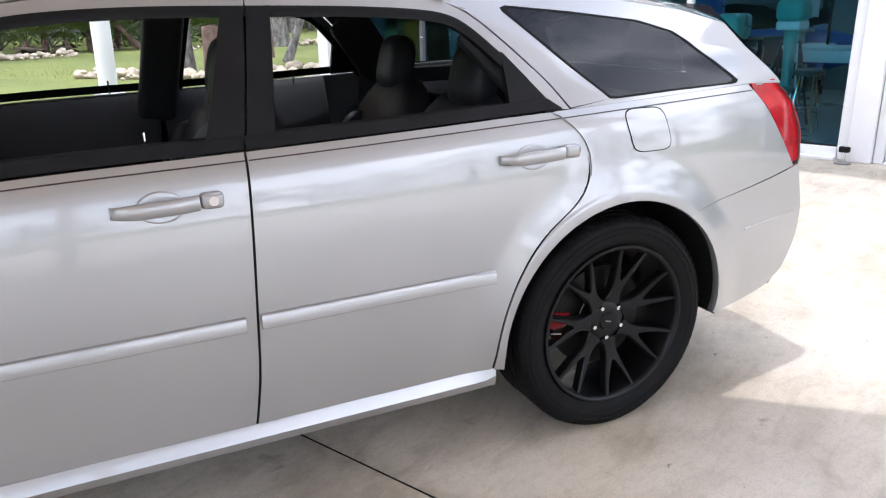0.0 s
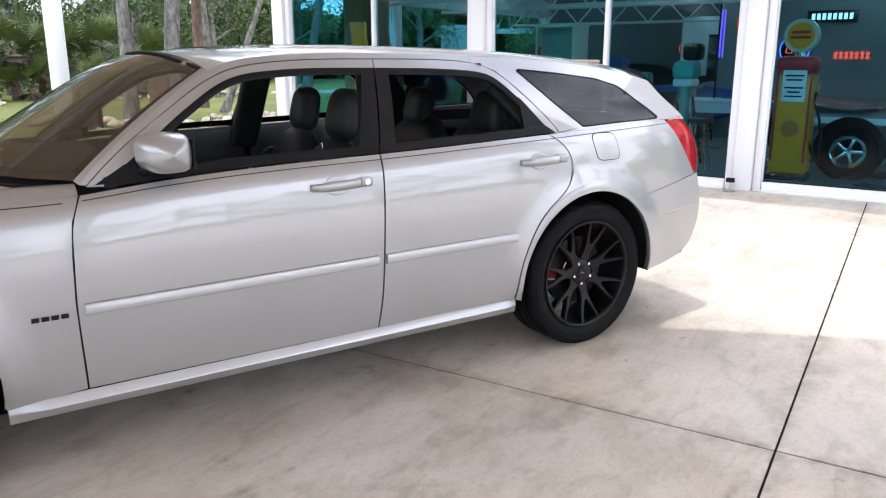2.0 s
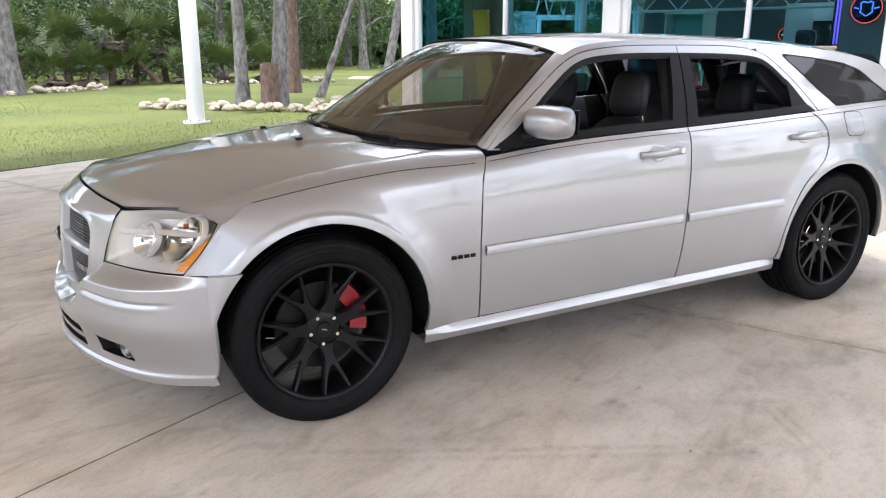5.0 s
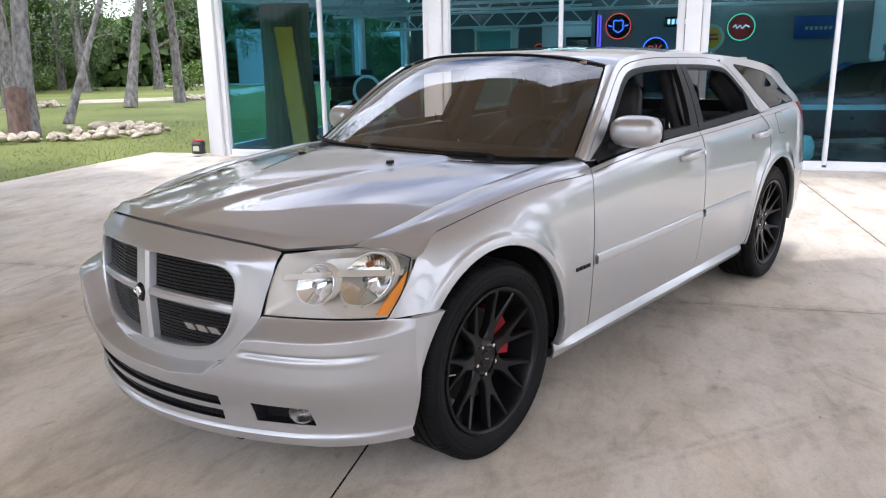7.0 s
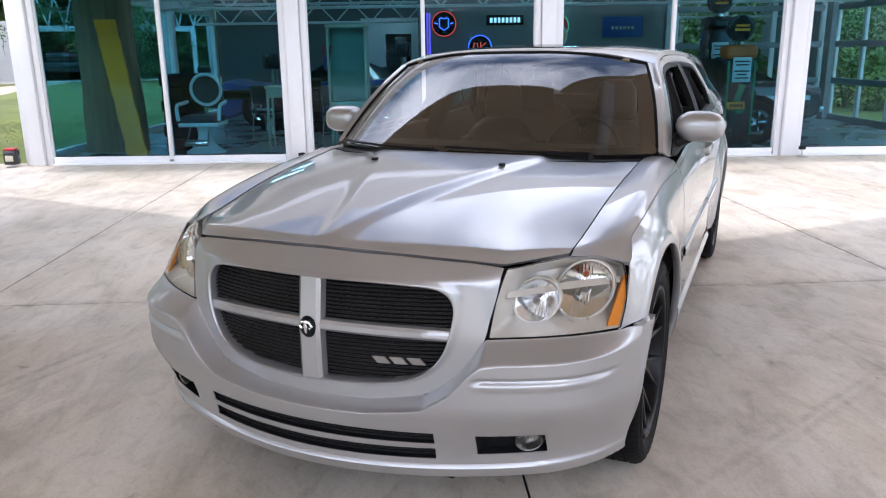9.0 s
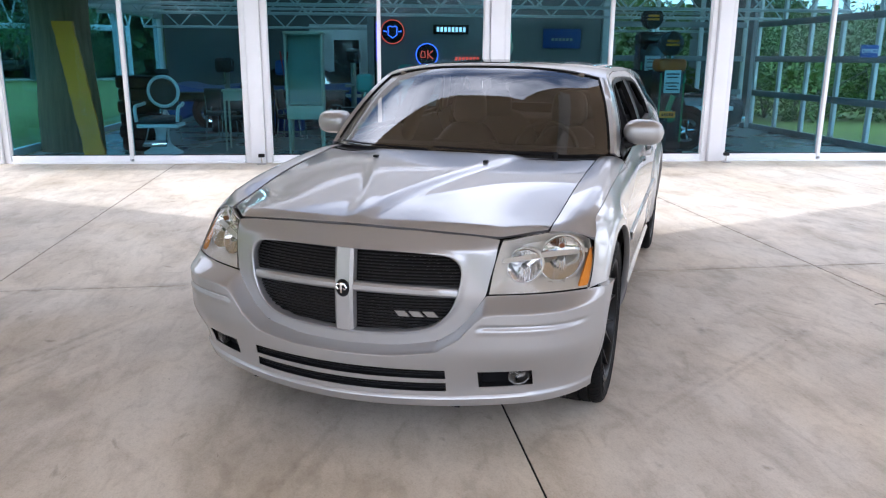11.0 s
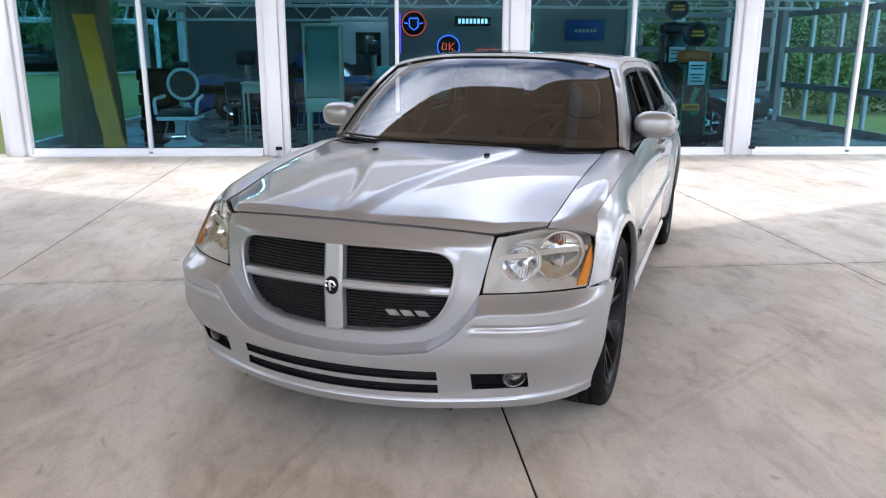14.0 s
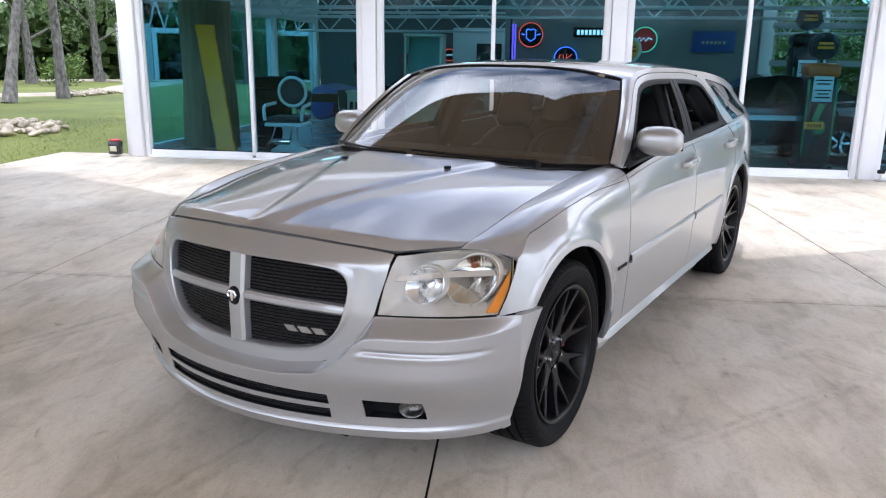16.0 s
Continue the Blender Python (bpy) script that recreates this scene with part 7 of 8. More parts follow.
# black chairs, machines and stands crowding the shop floor
def shop_chair(a, n, turn):
    t = thing("shop_chair", "black padded chair on thin steel legs", "chair", SHOP @ pose(a, n, 0.004, 0, 0, turn), "black chairs in the shop")
    part("seat", box_bm((0, 0, 0.46), (0.44, 0.44, 0.07), 0.03, 3), M["leather"], t)
    part("backrest", box_bm((0, 0.21, 0.76), (0.42, 0.06, 0.36), 0.03, 3, pose(0, 0, 0, -6, 0, 0)), M["leather"], t)
    for x in (-0.19, 0.19):
        part("front_leg", tube([(x, -0.18, 0.44), (x * 1.1, -0.21, 0.0)], 0.011, 8), M["chrome"], t)
        part("rear_leg", tube([(x, 0.24, 0.80), (x, 0.20, 0.44), (x * 1.1, 0.24, 0.0)], 0.011, 8), M["chrome"], t)


for a, n, turn in ((-2.15, 2.5, 20), (-3.45, 2.6, -30), (-2.6, 3.6, 160), (-1.2, 2.9, 80), (0.2, 3.4, 200), (1.5, 3.6, 120)):
    shop_chair(a, n, turn)


def tyre_stack(a, n, count):
    for k in range(count):
        fv, ff = revolve([(0.19, -0.09), (0.29, -0.10), (0.32, -0.08), (0.325, 0.0), (0.32, 0.08), (0.29, 0.10), (0.19, 0.09)], 36, "z")
        o = put("spare_tyre", fv, ff, M["tyre"])
        o.matrix_world = SHOP @ pose(a + 0.015 * (-1) ** k, n, 0.105 + 0.2 * k)
        tagged(o, "black rubber tyre lying in a stack", "tyre", "stacked spare tyres")


tyre_stack(-3.55, 1.75, 6)
tyre_stack(-2.05, 4.4, 5)


def machine(a, n, label, body, wide, high):
    """A dark workshop machine: base, column, head and guard."""
    t = shop(thing("workshop_machine", label, "machine", group="workshop machines"))
    part("base", box_bm((a, n, 0.22), (wide, 0.5, 0.44), 0.04, 3), body, t)
    part("column", cyl_bm((a, n + 0.1, 0.44), (a, n + 0.1, high), 0.06, n=16), M["steel"], t)
    part("head", box_bm((a, n - 0.02, high), (wide * 0.55, 0.5, 0.30), 0.07, 4), body, t)
    part("table", box_bm((a, n - 0.06, high * 0.6), (wide * 0.7, 0.40, 0.05), 0.01), M["steel"], t)
    part("spindle", cyl_bm((a, n - 0.14, high * 0.72), (a, n - 0.14, high - 0.1), 0.025, n=12), M["chrome"], t)
    for k in range(3):
        c, d = math.cos(k * 2.09), math.sin(k * 2.09)
        part("hand_lever", tube([(a + wide * 0.30, n, high), (a + wide * 0.30, n + 0.16 * c, high + 0.16 * d)], 0.009, 6), M["chrome"], t)


machine(-2.75, 5.0, "black drill press on a heavy base", M["black"], 0.6, 1.35)
machine(-1.55, 5.2, "blue milling machine among dark benches", M["blue"], 0.7, 1.30)
machine(-0.15, 5.4, "dark steel press near the partition", M["black"], 0.5, 1.55)
machine(0.15, 1.9, "aqua parts washer beside the stools", M["aqua"], 0.5, 1.10)
t = shop(thing("neon_sign", "tall narrow violet neon sign on a pole", "sign"))
N_VIOLET = glow("neon_violet", (0.30, 0.12, 1.0), 1.0)
part("pole", cyl_bm((0.32, 5.2, 0.0), (0.32, 5.2, 2.35), 0.02, n=10), M["black"], t)
part("neon_tube", tube([(0.36, 5.15, 1.45), (0.36, 5.15, 2.25)], 0.014, 6), N_VIOLET, t)
part("neon_tube", tube([(0.41, 5.15, 1.45), (0.41, 5.15, 2.25)], 0.014, 6), N_VIOLET, t)
t = shop(thing("wall_board", "dark blue board with a row of pale bars", "sign"))
part("board", box_bm((4.45, 5.86, 1.95), (0.85, 0.03, 0.42), 0.006), M["blue"], t)
word_bars(t, 4.45, 5.84, 1.93, 0.5, 0.06, 6, M["cream"])
t = shop(thing("white_booth", "white painted booth with a dark door", "booth"))
part("wall", box_bm((-0.55, 8.3, 1.15), (1.5, 0.1, 2.3), 0.01), M["white"], t)
part("door", box_bm((-0.40, 8.235, 0.98), (0.62, 0.03, 1.9), 0.008), M["black"], t, "dark door")
part("door_frame", box_bm((-0.74, 8.23, 1.0), (0.06, 0.05, 2.0), 0.006), M["white"], t)
part("door_frame", box_bm((-0.06, 8.23, 1.0), (0.06, 0.05, 2.0), 0.006), M["white"], t)

# ceiling spots and white roof trusses inside
M["spot"] = glow("spot_lens", (1.0, 0.95, 0.85), 22.0)
for k, (a, n) in enumerate([(x, y) for x in (-3.4, -0.9, 1.2, 3.2, 5.2, 7.4) for y in (2.6, 4.8)]):
    t = shop(thing("ceiling_spot", "small white ceiling spotlight", "lamp", group="ceiling spotlights"))
    part("can", cyl_bm((a, n, 3.04), (a, n, 3.14), 0.06, n=18), M["white"], t)
    part("lens", cyl_bm((a, n, 3.03), (a, n, 3.045), 0.045, n=18), M["spot"], t, "glowing lens")


# fluorescent battens under the ceiling
M["tube"] = glow("fluorescent_tube", (0.9, 1.0, 1.0), 16.0)
for a in (-3.6, -0.4, 2.8, 6.4):
    for n in (2.0, 5.0, 8.0):
        t = shop(thing("batten_light", "white fluorescent batten light", "lamp", group="ceiling battens"))
        part("housing", box_bm((a, n, 3.10), (1.25, 0.12, 0.06), 0.01), M["white"], t)
        for s in (-1, 1):
            part("tube", cyl_bm((a - 0.58, n + s * 0.035, 3.055), (a + 0.58, n + s * 0.035, 3.055), 0.014, n=10), M["tube"], t, "glowing tube")


def truss(p, q, high, mat_, name="roof_truss"):
    """An open web truss between two points under a roof."""
    p, q = Vector(p), Vector(q)
    n = max(4, round((q - p).length / 0.8))
    bm = cyl_bm(p, q, 0.03, n=8)
    up = Vector((0, 0, high))
    cyl_bm(p + up, q + up, 0.03, n=8, bm=bm)
    for i in range(n):
        a, b = p.lerp(q, i / n), p.lerp(q, (i + 1) / n)
        cyl_bm(a, p.lerp(q, (i + 0.5) / n) + up, 0.016, n=6, bm=bm)
        cyl_bm(p.lerp(q, (i + 0.5) / n) + up, b, 0.016, n=6, bm=bm)
    return tagged(shop(part(name, bm, mat_)), "white open-web steel roof truss", "truss", "roof trusses", "structure")


for n, z in ((2.0, 2.36), (4.4, 2.34), (7.4, 2.18)):
    truss((-5.0, n, z), (8.7, n, z), 0.42, M["white"])

# glazed roll-up door in the far corner, with daylight behind
def roll_up(name, p, q, cols, label):
    """A glazed sectional door between two plan points."""
    w = shop(thing(name, label, "window", kind="structure"))
    p, q = np.array(p), np.array(q)
    d, ln = (q - p) / np.linalg.norm(q - p), np.linalg.norm(q - p)
    turn = pose(0, 0, 0, 0, 0, math.degrees(math.atan2(d[1], d[0])))
    mid = (p + q) / 2
    for c in range(cols + 1):
        x = p + (q - p) * c / cols
        part("stile", box_bm((x[0], x[1], 1.5), (0.09, 0.07, 2.98), 0.006, 2, turn), M["white"], w)
    # rails take the ceiling's dark grey: their shade is put into the colour
    for r in range(5):
        part("rail", box_bm((mid[0], mid[1], 0.06 + r * 0.74), (ln, 0.08, 0.12), 0.006, 2, turn), M["ceil"], w)
    g = part("pane", box_bm((mid[0], mid[1], 1.5), (ln, 0.008, 2.98), 0, 2, turn), M["teal2"], w)
    g.visible_shadow = False


roll_up("window_8", (8.86, 0.3), (8.86, 5.6), 5, "white-framed glazed sectional door in the end wall")
roll_up("window_9", (5.6, 5.95), (8.7, 5.95), 3, "white-framed glazed sectional door at the back")
t = shop(thing("office_sign", "blue sign with white capital letters", "sign"))
part("board", box_bm((7.93, 0.16, 1.66), (0.29, 0.012, 0.19), 0.004), M["blue"], t)
cu = bpy.data.curves.new("letters", "FONT")
cu.body, cu.size, cu.extrude, cu.align_x, cu.align_y = "OFFICE", 0.082, 0.002, "CENTER", "CENTER"
cu.materials.append(M["white"])
o = new("letters", cu)
o.parent = t
o.matrix_basis = pose(7.93, 0.150, 1.66, 90, 0, 0)
part("hanger", box_bm((7.93, 0.16, 2.06), (0.006, 0.006, 0.66)), M["black"], t)
part("wall_column", box_bm((5.48, 5.95, 1.55), (0.22, 0.2, 3.1), 0.01), M["white"])
bpy.data.objects["wall_column"].matrix_world = SHOP
tagged(bpy.data.objects["wall_column"], "white column between the doors", "column", "", "structure")
tagged(shop(part("wall_end", box_bm((8.93, 7.7, 1.57), (0.14, 3.6, 3.13)), M["wall_grey"])), "grey end wall of the shop", "wall", "", "structure")
tagged(shop(part("office_door", box_bm((-0.9, 9.46, 1.05), (0.95, 0.06, 2.1), 0.01), M["white"])), "white door in the back wall", "door", "", "structure")

# door holders at the foot of the posts
for a, n in ((-1.32, -0.16), (2.02, -0.16), (5.66, -0.16), (9.0, -0.16)):
    t = shop(thing("door_holder", "black floor door holder on a metal foot", "door stop", group="door holders"))
    part("foot", cyl_bm((a, n - 0.02, 0.0), (a, n - 0.02, 0.012), 0.07, n=20), M["steel"], t)
    part("stem", cyl_bm((a, n, 0.01), (a, n, 0.10), 0.012, n=10), M["chrome"], t)
    part("head", box_bm((a, n, 0.125), (0.09, 0.05, 0.05), 0.01, 2), M["seal"], t)
t = shop(thing("battery_box", "black battery with red cap beside the post", "battery"))
part("case", box_bm((-5.42, -0.08, 0.13), (0.17, 0.14, 0.20), 0.012, 2), M["black"], t)
part("cap", box_bm((-5.42, -0.08, 0.245), (0.13, 0.12, 0.03), 0.008, 2), M["red"], t)
part("label_strip", box_bm((-5.42, -0.154, 0.12), (0.11, 0.006, 0.08), 0.002), M["cream"], t)
part("foot", cyl_bm((-5.38, -0.2, 0.0), (-5.38, -0.2, 0.012), 0.06, n=18), M["steel"], t)


# ---------------------------------------------------------------- lawn edge, rocks, trees and woods
rng = np.random.default_rng(11)


def leaf_quads(centres, size, rng_, droop=0.0, thin=0.5):
    """Verts and faces of many small leaves, one kite each, at the centres."""
    n = len(centres)
    a = rng_.uniform(0, 2 * np.pi, n)
    tilt = rng_.uniform(-0.9, 0.9, n) - droop
    d = np.stack([np.cos(a) * np.cos(tilt), np.sin(a) * np.cos(tilt), np.sin(tilt)], 1)
    r = rng_.normal(size=(n, 3))
    w = np.cross(d, r)
    w /= np.linalg.norm(w, axis=1, keepdims=True)
    s = size * rng_.uniform(0.6, 1.4, n)[:, None]
    v = np.stack([centres, centres + d * s * 0.5 + w * s * 0.5 * thin, centres + d * s, centres + d * s * 0.5 - w * s * 0.5 * thin], 1).reshape(-1, 3)
    f = np.arange(4 * n).reshape(-1, 4)
    return v, f


def cloud(n, clumps, spread, rng_):
    """Points gathered in clumps: an uneven crown with gaps."""
    c = clumps[rng_.integers(0, len(clumps), n)]
    return c + rng_.normal(size=(n, 3)) * spread


def tree(name, label, x, y, height, radius, lean=(0, 0), bark="bark", crown_from=0.5, crown_r=3.0, leaves=2600, seed=1, leaf="leaf", moss=True, leaf_size=0.22, fork=None):
    r = np.random.default_rng(seed)
    t = thing(name, label, "tree", pose(x, y, -0.05))
    n = 14
    pts, rad = [], []
    for i in range(n):
        u = i / (n - 1)
        wob = 0.10 * height * 0.12 * np.array([math.sin(3.1 * u + seed), math.cos(2.7 * u + 2 * seed)]) * u
        pts.append((lean[0] * height * u + wob[0], lean[1] * height * u + wob[1], height * u))
        rad.append(radius * (1.0 - 0.72 * u) * (1 + 0.35 * math.exp(-u * 26)))
    bm = tube(pts, rad, 14)
    for p in bm.verts:
        k = 1 + 0.10 * noise.noise(Vector((p.co.x * 5, p.co.y * 5, p.co.z * 1.2 + seed)))
        p.co.x, p.co.y = p.co.x * k + (1 - k) * 0, p.co.y * k
    part("trunk", bm, M[bark], t, "", 60)
    clumps = []
    for k in range(int(7 + r.integers(0, 4))):
        u = crown_from + (1 - crown_from) * (k + 0.5) / 9
        p = Vector(pts[min(n - 1, int(u * (n - 1)))])
        a = r.uniform(0, 2 * math.pi)
        ln = crown_r * r.uniform(0.5, 1.0) * (1.15 - 0.5 * u)
        e = p + Vector((math.cos(a) * ln, math.sin(a) * ln, ln * r.uniform(0.2, 0.7)))
        mid = p.lerp(e, 0.5) + Vector((0, 0, 0.12 * ln))
        part("limb", tube([p, mid, e], [radius * 0.34, radius * 0.2, radius * 0.06], 7), M[bark], t, "", 60)
        for q in np.linspace(0.45, 1.05, 5):
            clumps.append(np.array(p.lerp(e, q)) + r.normal(size=3) * 0.25 * crown_r * 0.5)
    if leaves:
        c = cloud(leaves, np.array(clumps), np.array([0.42, 0.42, 0.30]) * crown_r * 0.32, r)
        v, f = leaf_quads(c, leaf_size, r, 0.25)
        put("crown", v, f, M[leaf], t, "", 0)
    if moss:
        ms = np.array(clumps)[r.integers(0, len(clumps), 90)] + r.normal(size=(90, 3)) * 0.3
        vv, ff = [], []
        for q in ms:
            ln = r.uniform(0.4, 1.5)
            a = r.uniform(0, math.pi)
            w = 0.035
            i0 = len(vv)
            for s in range(4):
                jx, jy = r.normal(size=2) * 0.04
                for e in (-1, 1):
                    vv.append((q[0] + jx + e * w * math.cos(a) * (1 - s / 4), q[1] + jy + e * w * math.sin(a) * (1 - s / 4), q[2] - ln * s / 3))
            for s in range(3):
                ff.append((i0 + 2 * s, i0 + 2 * s + 1, i0 + 2 * s + 3, i0 + 2 * s + 2))
        tagged(put("hanging_moss", vv, ff, M["moss"], t, "grey hanging moss", 0), kind="stuff")
    return t


# named trees by the lawn
tree("tree", "pale grey oak trunk rising from a rock bed", 3.9, 15.3, 9.5, 0.165, (0.02, 0.015), "bark", 0.55, 3.4, 2600, 3)
tree("tree", "leaning grey-brown oak behind a cut stump", 4.85, 15.5, 9.0, 0.215, (0.085, 0.02), "bark", 0.5, 3.4, 2600, 5)
tree("tree", "reddish pine trunk at the wood's edge", 6.9, 20.4, 13, 0.17, (0.0, 0.0), "bark_red", 0.6, 2.8, 2000, 7)
tree("tree", "thin grey tree leaning over the lawn", 6.9, 18.1, 6.5, 0.11, (0.42, 0.02), "bark", 0.6, 2.0, 1400, 9)
tree("tree", "thick grey oak beside a rock bed", -1.59, 24.1, 11, 0.32, (-0.03, 0.0), "bark", 0.5, 4.0, 3000, 11)
tree("tree", "thick grey oak with a pale patch beside a rock bed", -0.98, 23.9, 11, 0.30, (-0.01, 0.0), "bark", 0.5, 4.0, 3000, 12)
tree("tree", "leaning grey oak by a sandy path", 11.8, 24.1, 8.5, 0.20, (0.22, 0.06), "bark", 0.5, 3.2, 2600, 13)
tree("tree", "straight grey oak trunk by a sandy path", 14.8, 25.8, 10, 0.20, (0.0, 0.0), "bark", 0.5, 3.6, 2800, 15)
tree("tree", "dark oak trunk close to the glass corner", 9.0, 27.0, 10, 0.30, (-0.03, 0.0), "bark", 0.5, 3.6, 2800, 17)
st = thing("tree_stump", "cut reddish-brown stump in a rock bed", "stump", pose(4.4, 14.7, -0.05))
bm = tube([(0, 0, 0), (0.01, 0, 0.12), (0.02, 0, 0.5), (0.03, 0.02, 1.08)], [0.27, 0.235, 0.22, 0.21], 18)
for w in bm.verts:
    w.co += Vector((noise.noise(w.co * 4), noise.noise(w.co * 4 + Vector((7, 0, 0))), noise.noise(w.co * 6) if w.co.z > 0.9 else 0)) * 0.045
part("stump", bm, M["bark_red"], st, "", 50)

# woods: a few kinds, copied
wood = []
for k, (h, rd, cr, lv, lf) in enumerate(((9, 0.24, 3.2, 2600, "leaf"), (8, 0.18, 2.8, 2300, "leaf2"), (10.5, 0.28, 3.4, 2800, "leaf"), (7, 0.12, 2.4, 2200, "leaf"))):
    wood.append(tree("woodland_tree", "dense dark green woodland tree with moss", -30 + 9 * k, 52, h, rd, (0.02 * k - 0.03, 0.02), "bark", 0.22, cr, int(lv * 1.1), 30 + k, lf, True, 0.19))
spots = []
for k in range(74):
    x = -34 + 88 * ((k * 0.618034) % 1)
    y = 28.5 + 20 * ((k * 0.7548) % 1) + 0.03 * (x - 5) ** 2 * 0.25 - (1.5 if x < 0 else 0)
    if 8.5 < x < 22 and y < 40:
        y += 12
    elif -9 < x < 9.5 and y < 34:
        y += 4
    spots.append((x, y))
for k in range(34):
    a = radians(150 + 195 * ((k * 0.618034) % 1))
    rr = 34 + 18 * ((k * 0.7548) % 1)
    spots.append((rr * math.cos(a), rr * math.sin(a) - 4))
for k in range(22):
    spots.append((24 + 26 * ((k * 0.618) % 1), -14 + 34 * ((k * 0.7548) % 1)))
def lane(x, y):
    """Open ground between the forecourt and the distant garage."""
    return abs((x + 3.6) * 0.77 - (y + 1.2) * 0.64) < 3.6 and 20 < y < 46


for k, (x, y) in enumerate(spots):
    if lane(x, y):
        continue
    o = wood[k % 4]
    c = copy_thing(o, pose(x, y, -0.05, 0, 0, 137.5 * k % 360))
    tagged(c, group="woodland trees")


def shrub(seed, wide, high, count, leaf, size):
    r = np.random.default_rng(seed)
    t = thing("shrub", "leafy green undergrowth shrub at the wood's edge", "shrub", pose(-40 + 2 * seed, 60, -0.05), "undergrowth shrubs")
    cl = np.stack([r.normal(size=26) * wide * 0.42, r.normal(size=26) * wide * 0.42, r.uniform(0.08, 1.0, 26) * high], 1)
    v, f = leaf_quads(cloud(count, cl, np.array([0.28, 0.28, 0.22]) * wide * 0.5, r), size, r, 0.1, 0.6)
    v[:, 2] = np.abs(v[:, 2])
    put("foliage", v, f, M[leaf], t, "", 0)
    for q in cl[:7]:
        part("stem", tube([(0, 0, 0), (q[0] * 0.4, q[1] * 0.4, q[2] * 0.6), tuple(q)], [0.03, 0.02, 0.008], 5), M["bark"], t)
    return t


shr = [shrub(1, 1.7, 2.4, 2200, "leaf", 0.11), shrub(2, 1.3, 1.5, 1300, "leaf2", 0.15), shrub(3, 2.2, 3.6, 2600, "leaf", 0.13)]
k = 0
for i in range(96):
    x = -32 + 84 * ((i * 0.618034 + 0.2) % 1)
    y = 28.0 + 9 * ((i * 0.7548) % 1) + 0.0075 * (x - 5) ** 2
    if 9.5 < x < 21 and y < 42:
        y += 14
    if -9 < x < 9.5:
        y += 3.5
    if lane(x, y):
        continue
    copy_thing(shr[i % 3], pose(x, y, -0.05, 0, 0, 80 * i % 360))
for i in range(16):
    copy_thing(shr[1], pose(22.5 + 9 * ((i * 0.618) % 1), -14 + 24 * ((i * 0.7548) % 1), -0.05, 0, 0, 80 * i % 360))


for i in range(13):
    copy_thing(shr[(1, 0, 1)[i % 3]], pose(18.6 + 2.4 * ((i * 0.618) % 1), 0.5 - 0.85 * i, -0.05, 0, 0, 80 * i % 360))


def palmetto(seed, high, fans):
    r = np.random.default_rng(seed)
    t = thing("palmetto", "bushy palmetto with fan leaves and brown thatch", "palm", pose(-20 + 3 * seed, 62, -0.05), "palmettos")
    lean = r.uniform(-0.25, 0.25)
    part("trunk", tube([(0, 0, 0), (lean * 0.4, 0.1, high * 0.3), (lean, 0.1, high * 0.62)], [0.14, 0.12, 0.10], 9), M["bark_red"], t)
    for part_name, m, count, zlo, zhi, low in (("fan_leaves", "palm", fans, 0.05, 1.4, 0.0), ("dead_thatch", "rock2", fans, -1.45, -0.35, 0.0)):
        v, f = [], []
        for q in range(count):
            a, el = r.uniform(0, 2 * math.pi), r.uniform(zlo, zhi)
            ln = r.uniform(0.55, 1.0) * (1.0 if part_name == "fan_leaves" else 0.45)
            base = np.array([lean, 0.1, high * 0.62])
            d = np.array([math.cos(a) * math.cos(el), math.sin(a) * math.cos(el), math.sin(el)])
            hub = base + d * ln
            side = np.cross(d, (0, 0, 1.0))
            side /= np.linalg.norm(side)
            up = np.cross(side, d)
            for b in np.linspace(-1.7, 1.7, 15):
                tip = hub + (d * math.cos(b) + side * math.sin(b)) * 0.74 * ln - np.array([0, 0, 0.16 * abs(b) * ln]) + up * 0.05
                w = np.cross(tip - hub, up)
                w = w / np.linalg.norm(w) * 0.038
                i0 = len(v)
                mid = (hub + tip) / 2
                v += [hub, mid + w, tip, mid - w]
                f.append((i0, i0 + 1, i0 + 2, i0 + 3))
            i0 = len(v)
            v += [base + side * 0.012, base - side * 0.012, hub - side * 0.008, hub + side * 0.008]
            f.append((i0, i0 + 1, i0 + 2, i0 + 3))
        tagged(put(part_name, v, f, M[m], t, "", 0), kind="stuff")
    return t


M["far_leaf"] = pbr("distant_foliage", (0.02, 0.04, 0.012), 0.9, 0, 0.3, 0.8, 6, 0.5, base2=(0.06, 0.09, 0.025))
M["sand"] = pbr("sandy_soil", (0.30, 0.25, 0.18), 0.95, 0, 0.2, 1.5, 40, 0.4, base2=(0.46, 0.40, 0.31))
M["wall_pale"] = pbr("pale_siding", (0.50, 0.51, 0.52), 0.7, 0, 0.06, 1.0, 40, 0.05, stretch=(1, 1, 8))
M["rock2"] = pbr("dry_thatch", (0.13, 0.105, 0.075), 0.9, 0, 0.3, 4, 50, island=0.3)
pal = [palmetto(1, 2.3, 26), palmetto(2, 0.7, 26), palmetto(3, 2.9, 28)]
for i, (x, y) in enumerate(((0.9, 28.6), (1.7, 28.2), (2.4, 28.7), (0.2, 28.3), (3.3, 29.3), (3.0, 28.4), (-0.8, 29.4), (-2.2, 28.8), (5.4, 29.6), (6.6, 29.0), (7.6, 29.6), (8.6, 29.0), (-4.0, 29.2), (-5.6, 28.8), (-7.5, 30.0), (-9.0, 29.0), (4.6, 30.0), (5.2, 28.9))):
    copy_thing(pal[(0, 1, 2, 1, 0, 1)[i % 6]], pose(x, y, -0.05, 0, 0, 70 * i % 360))

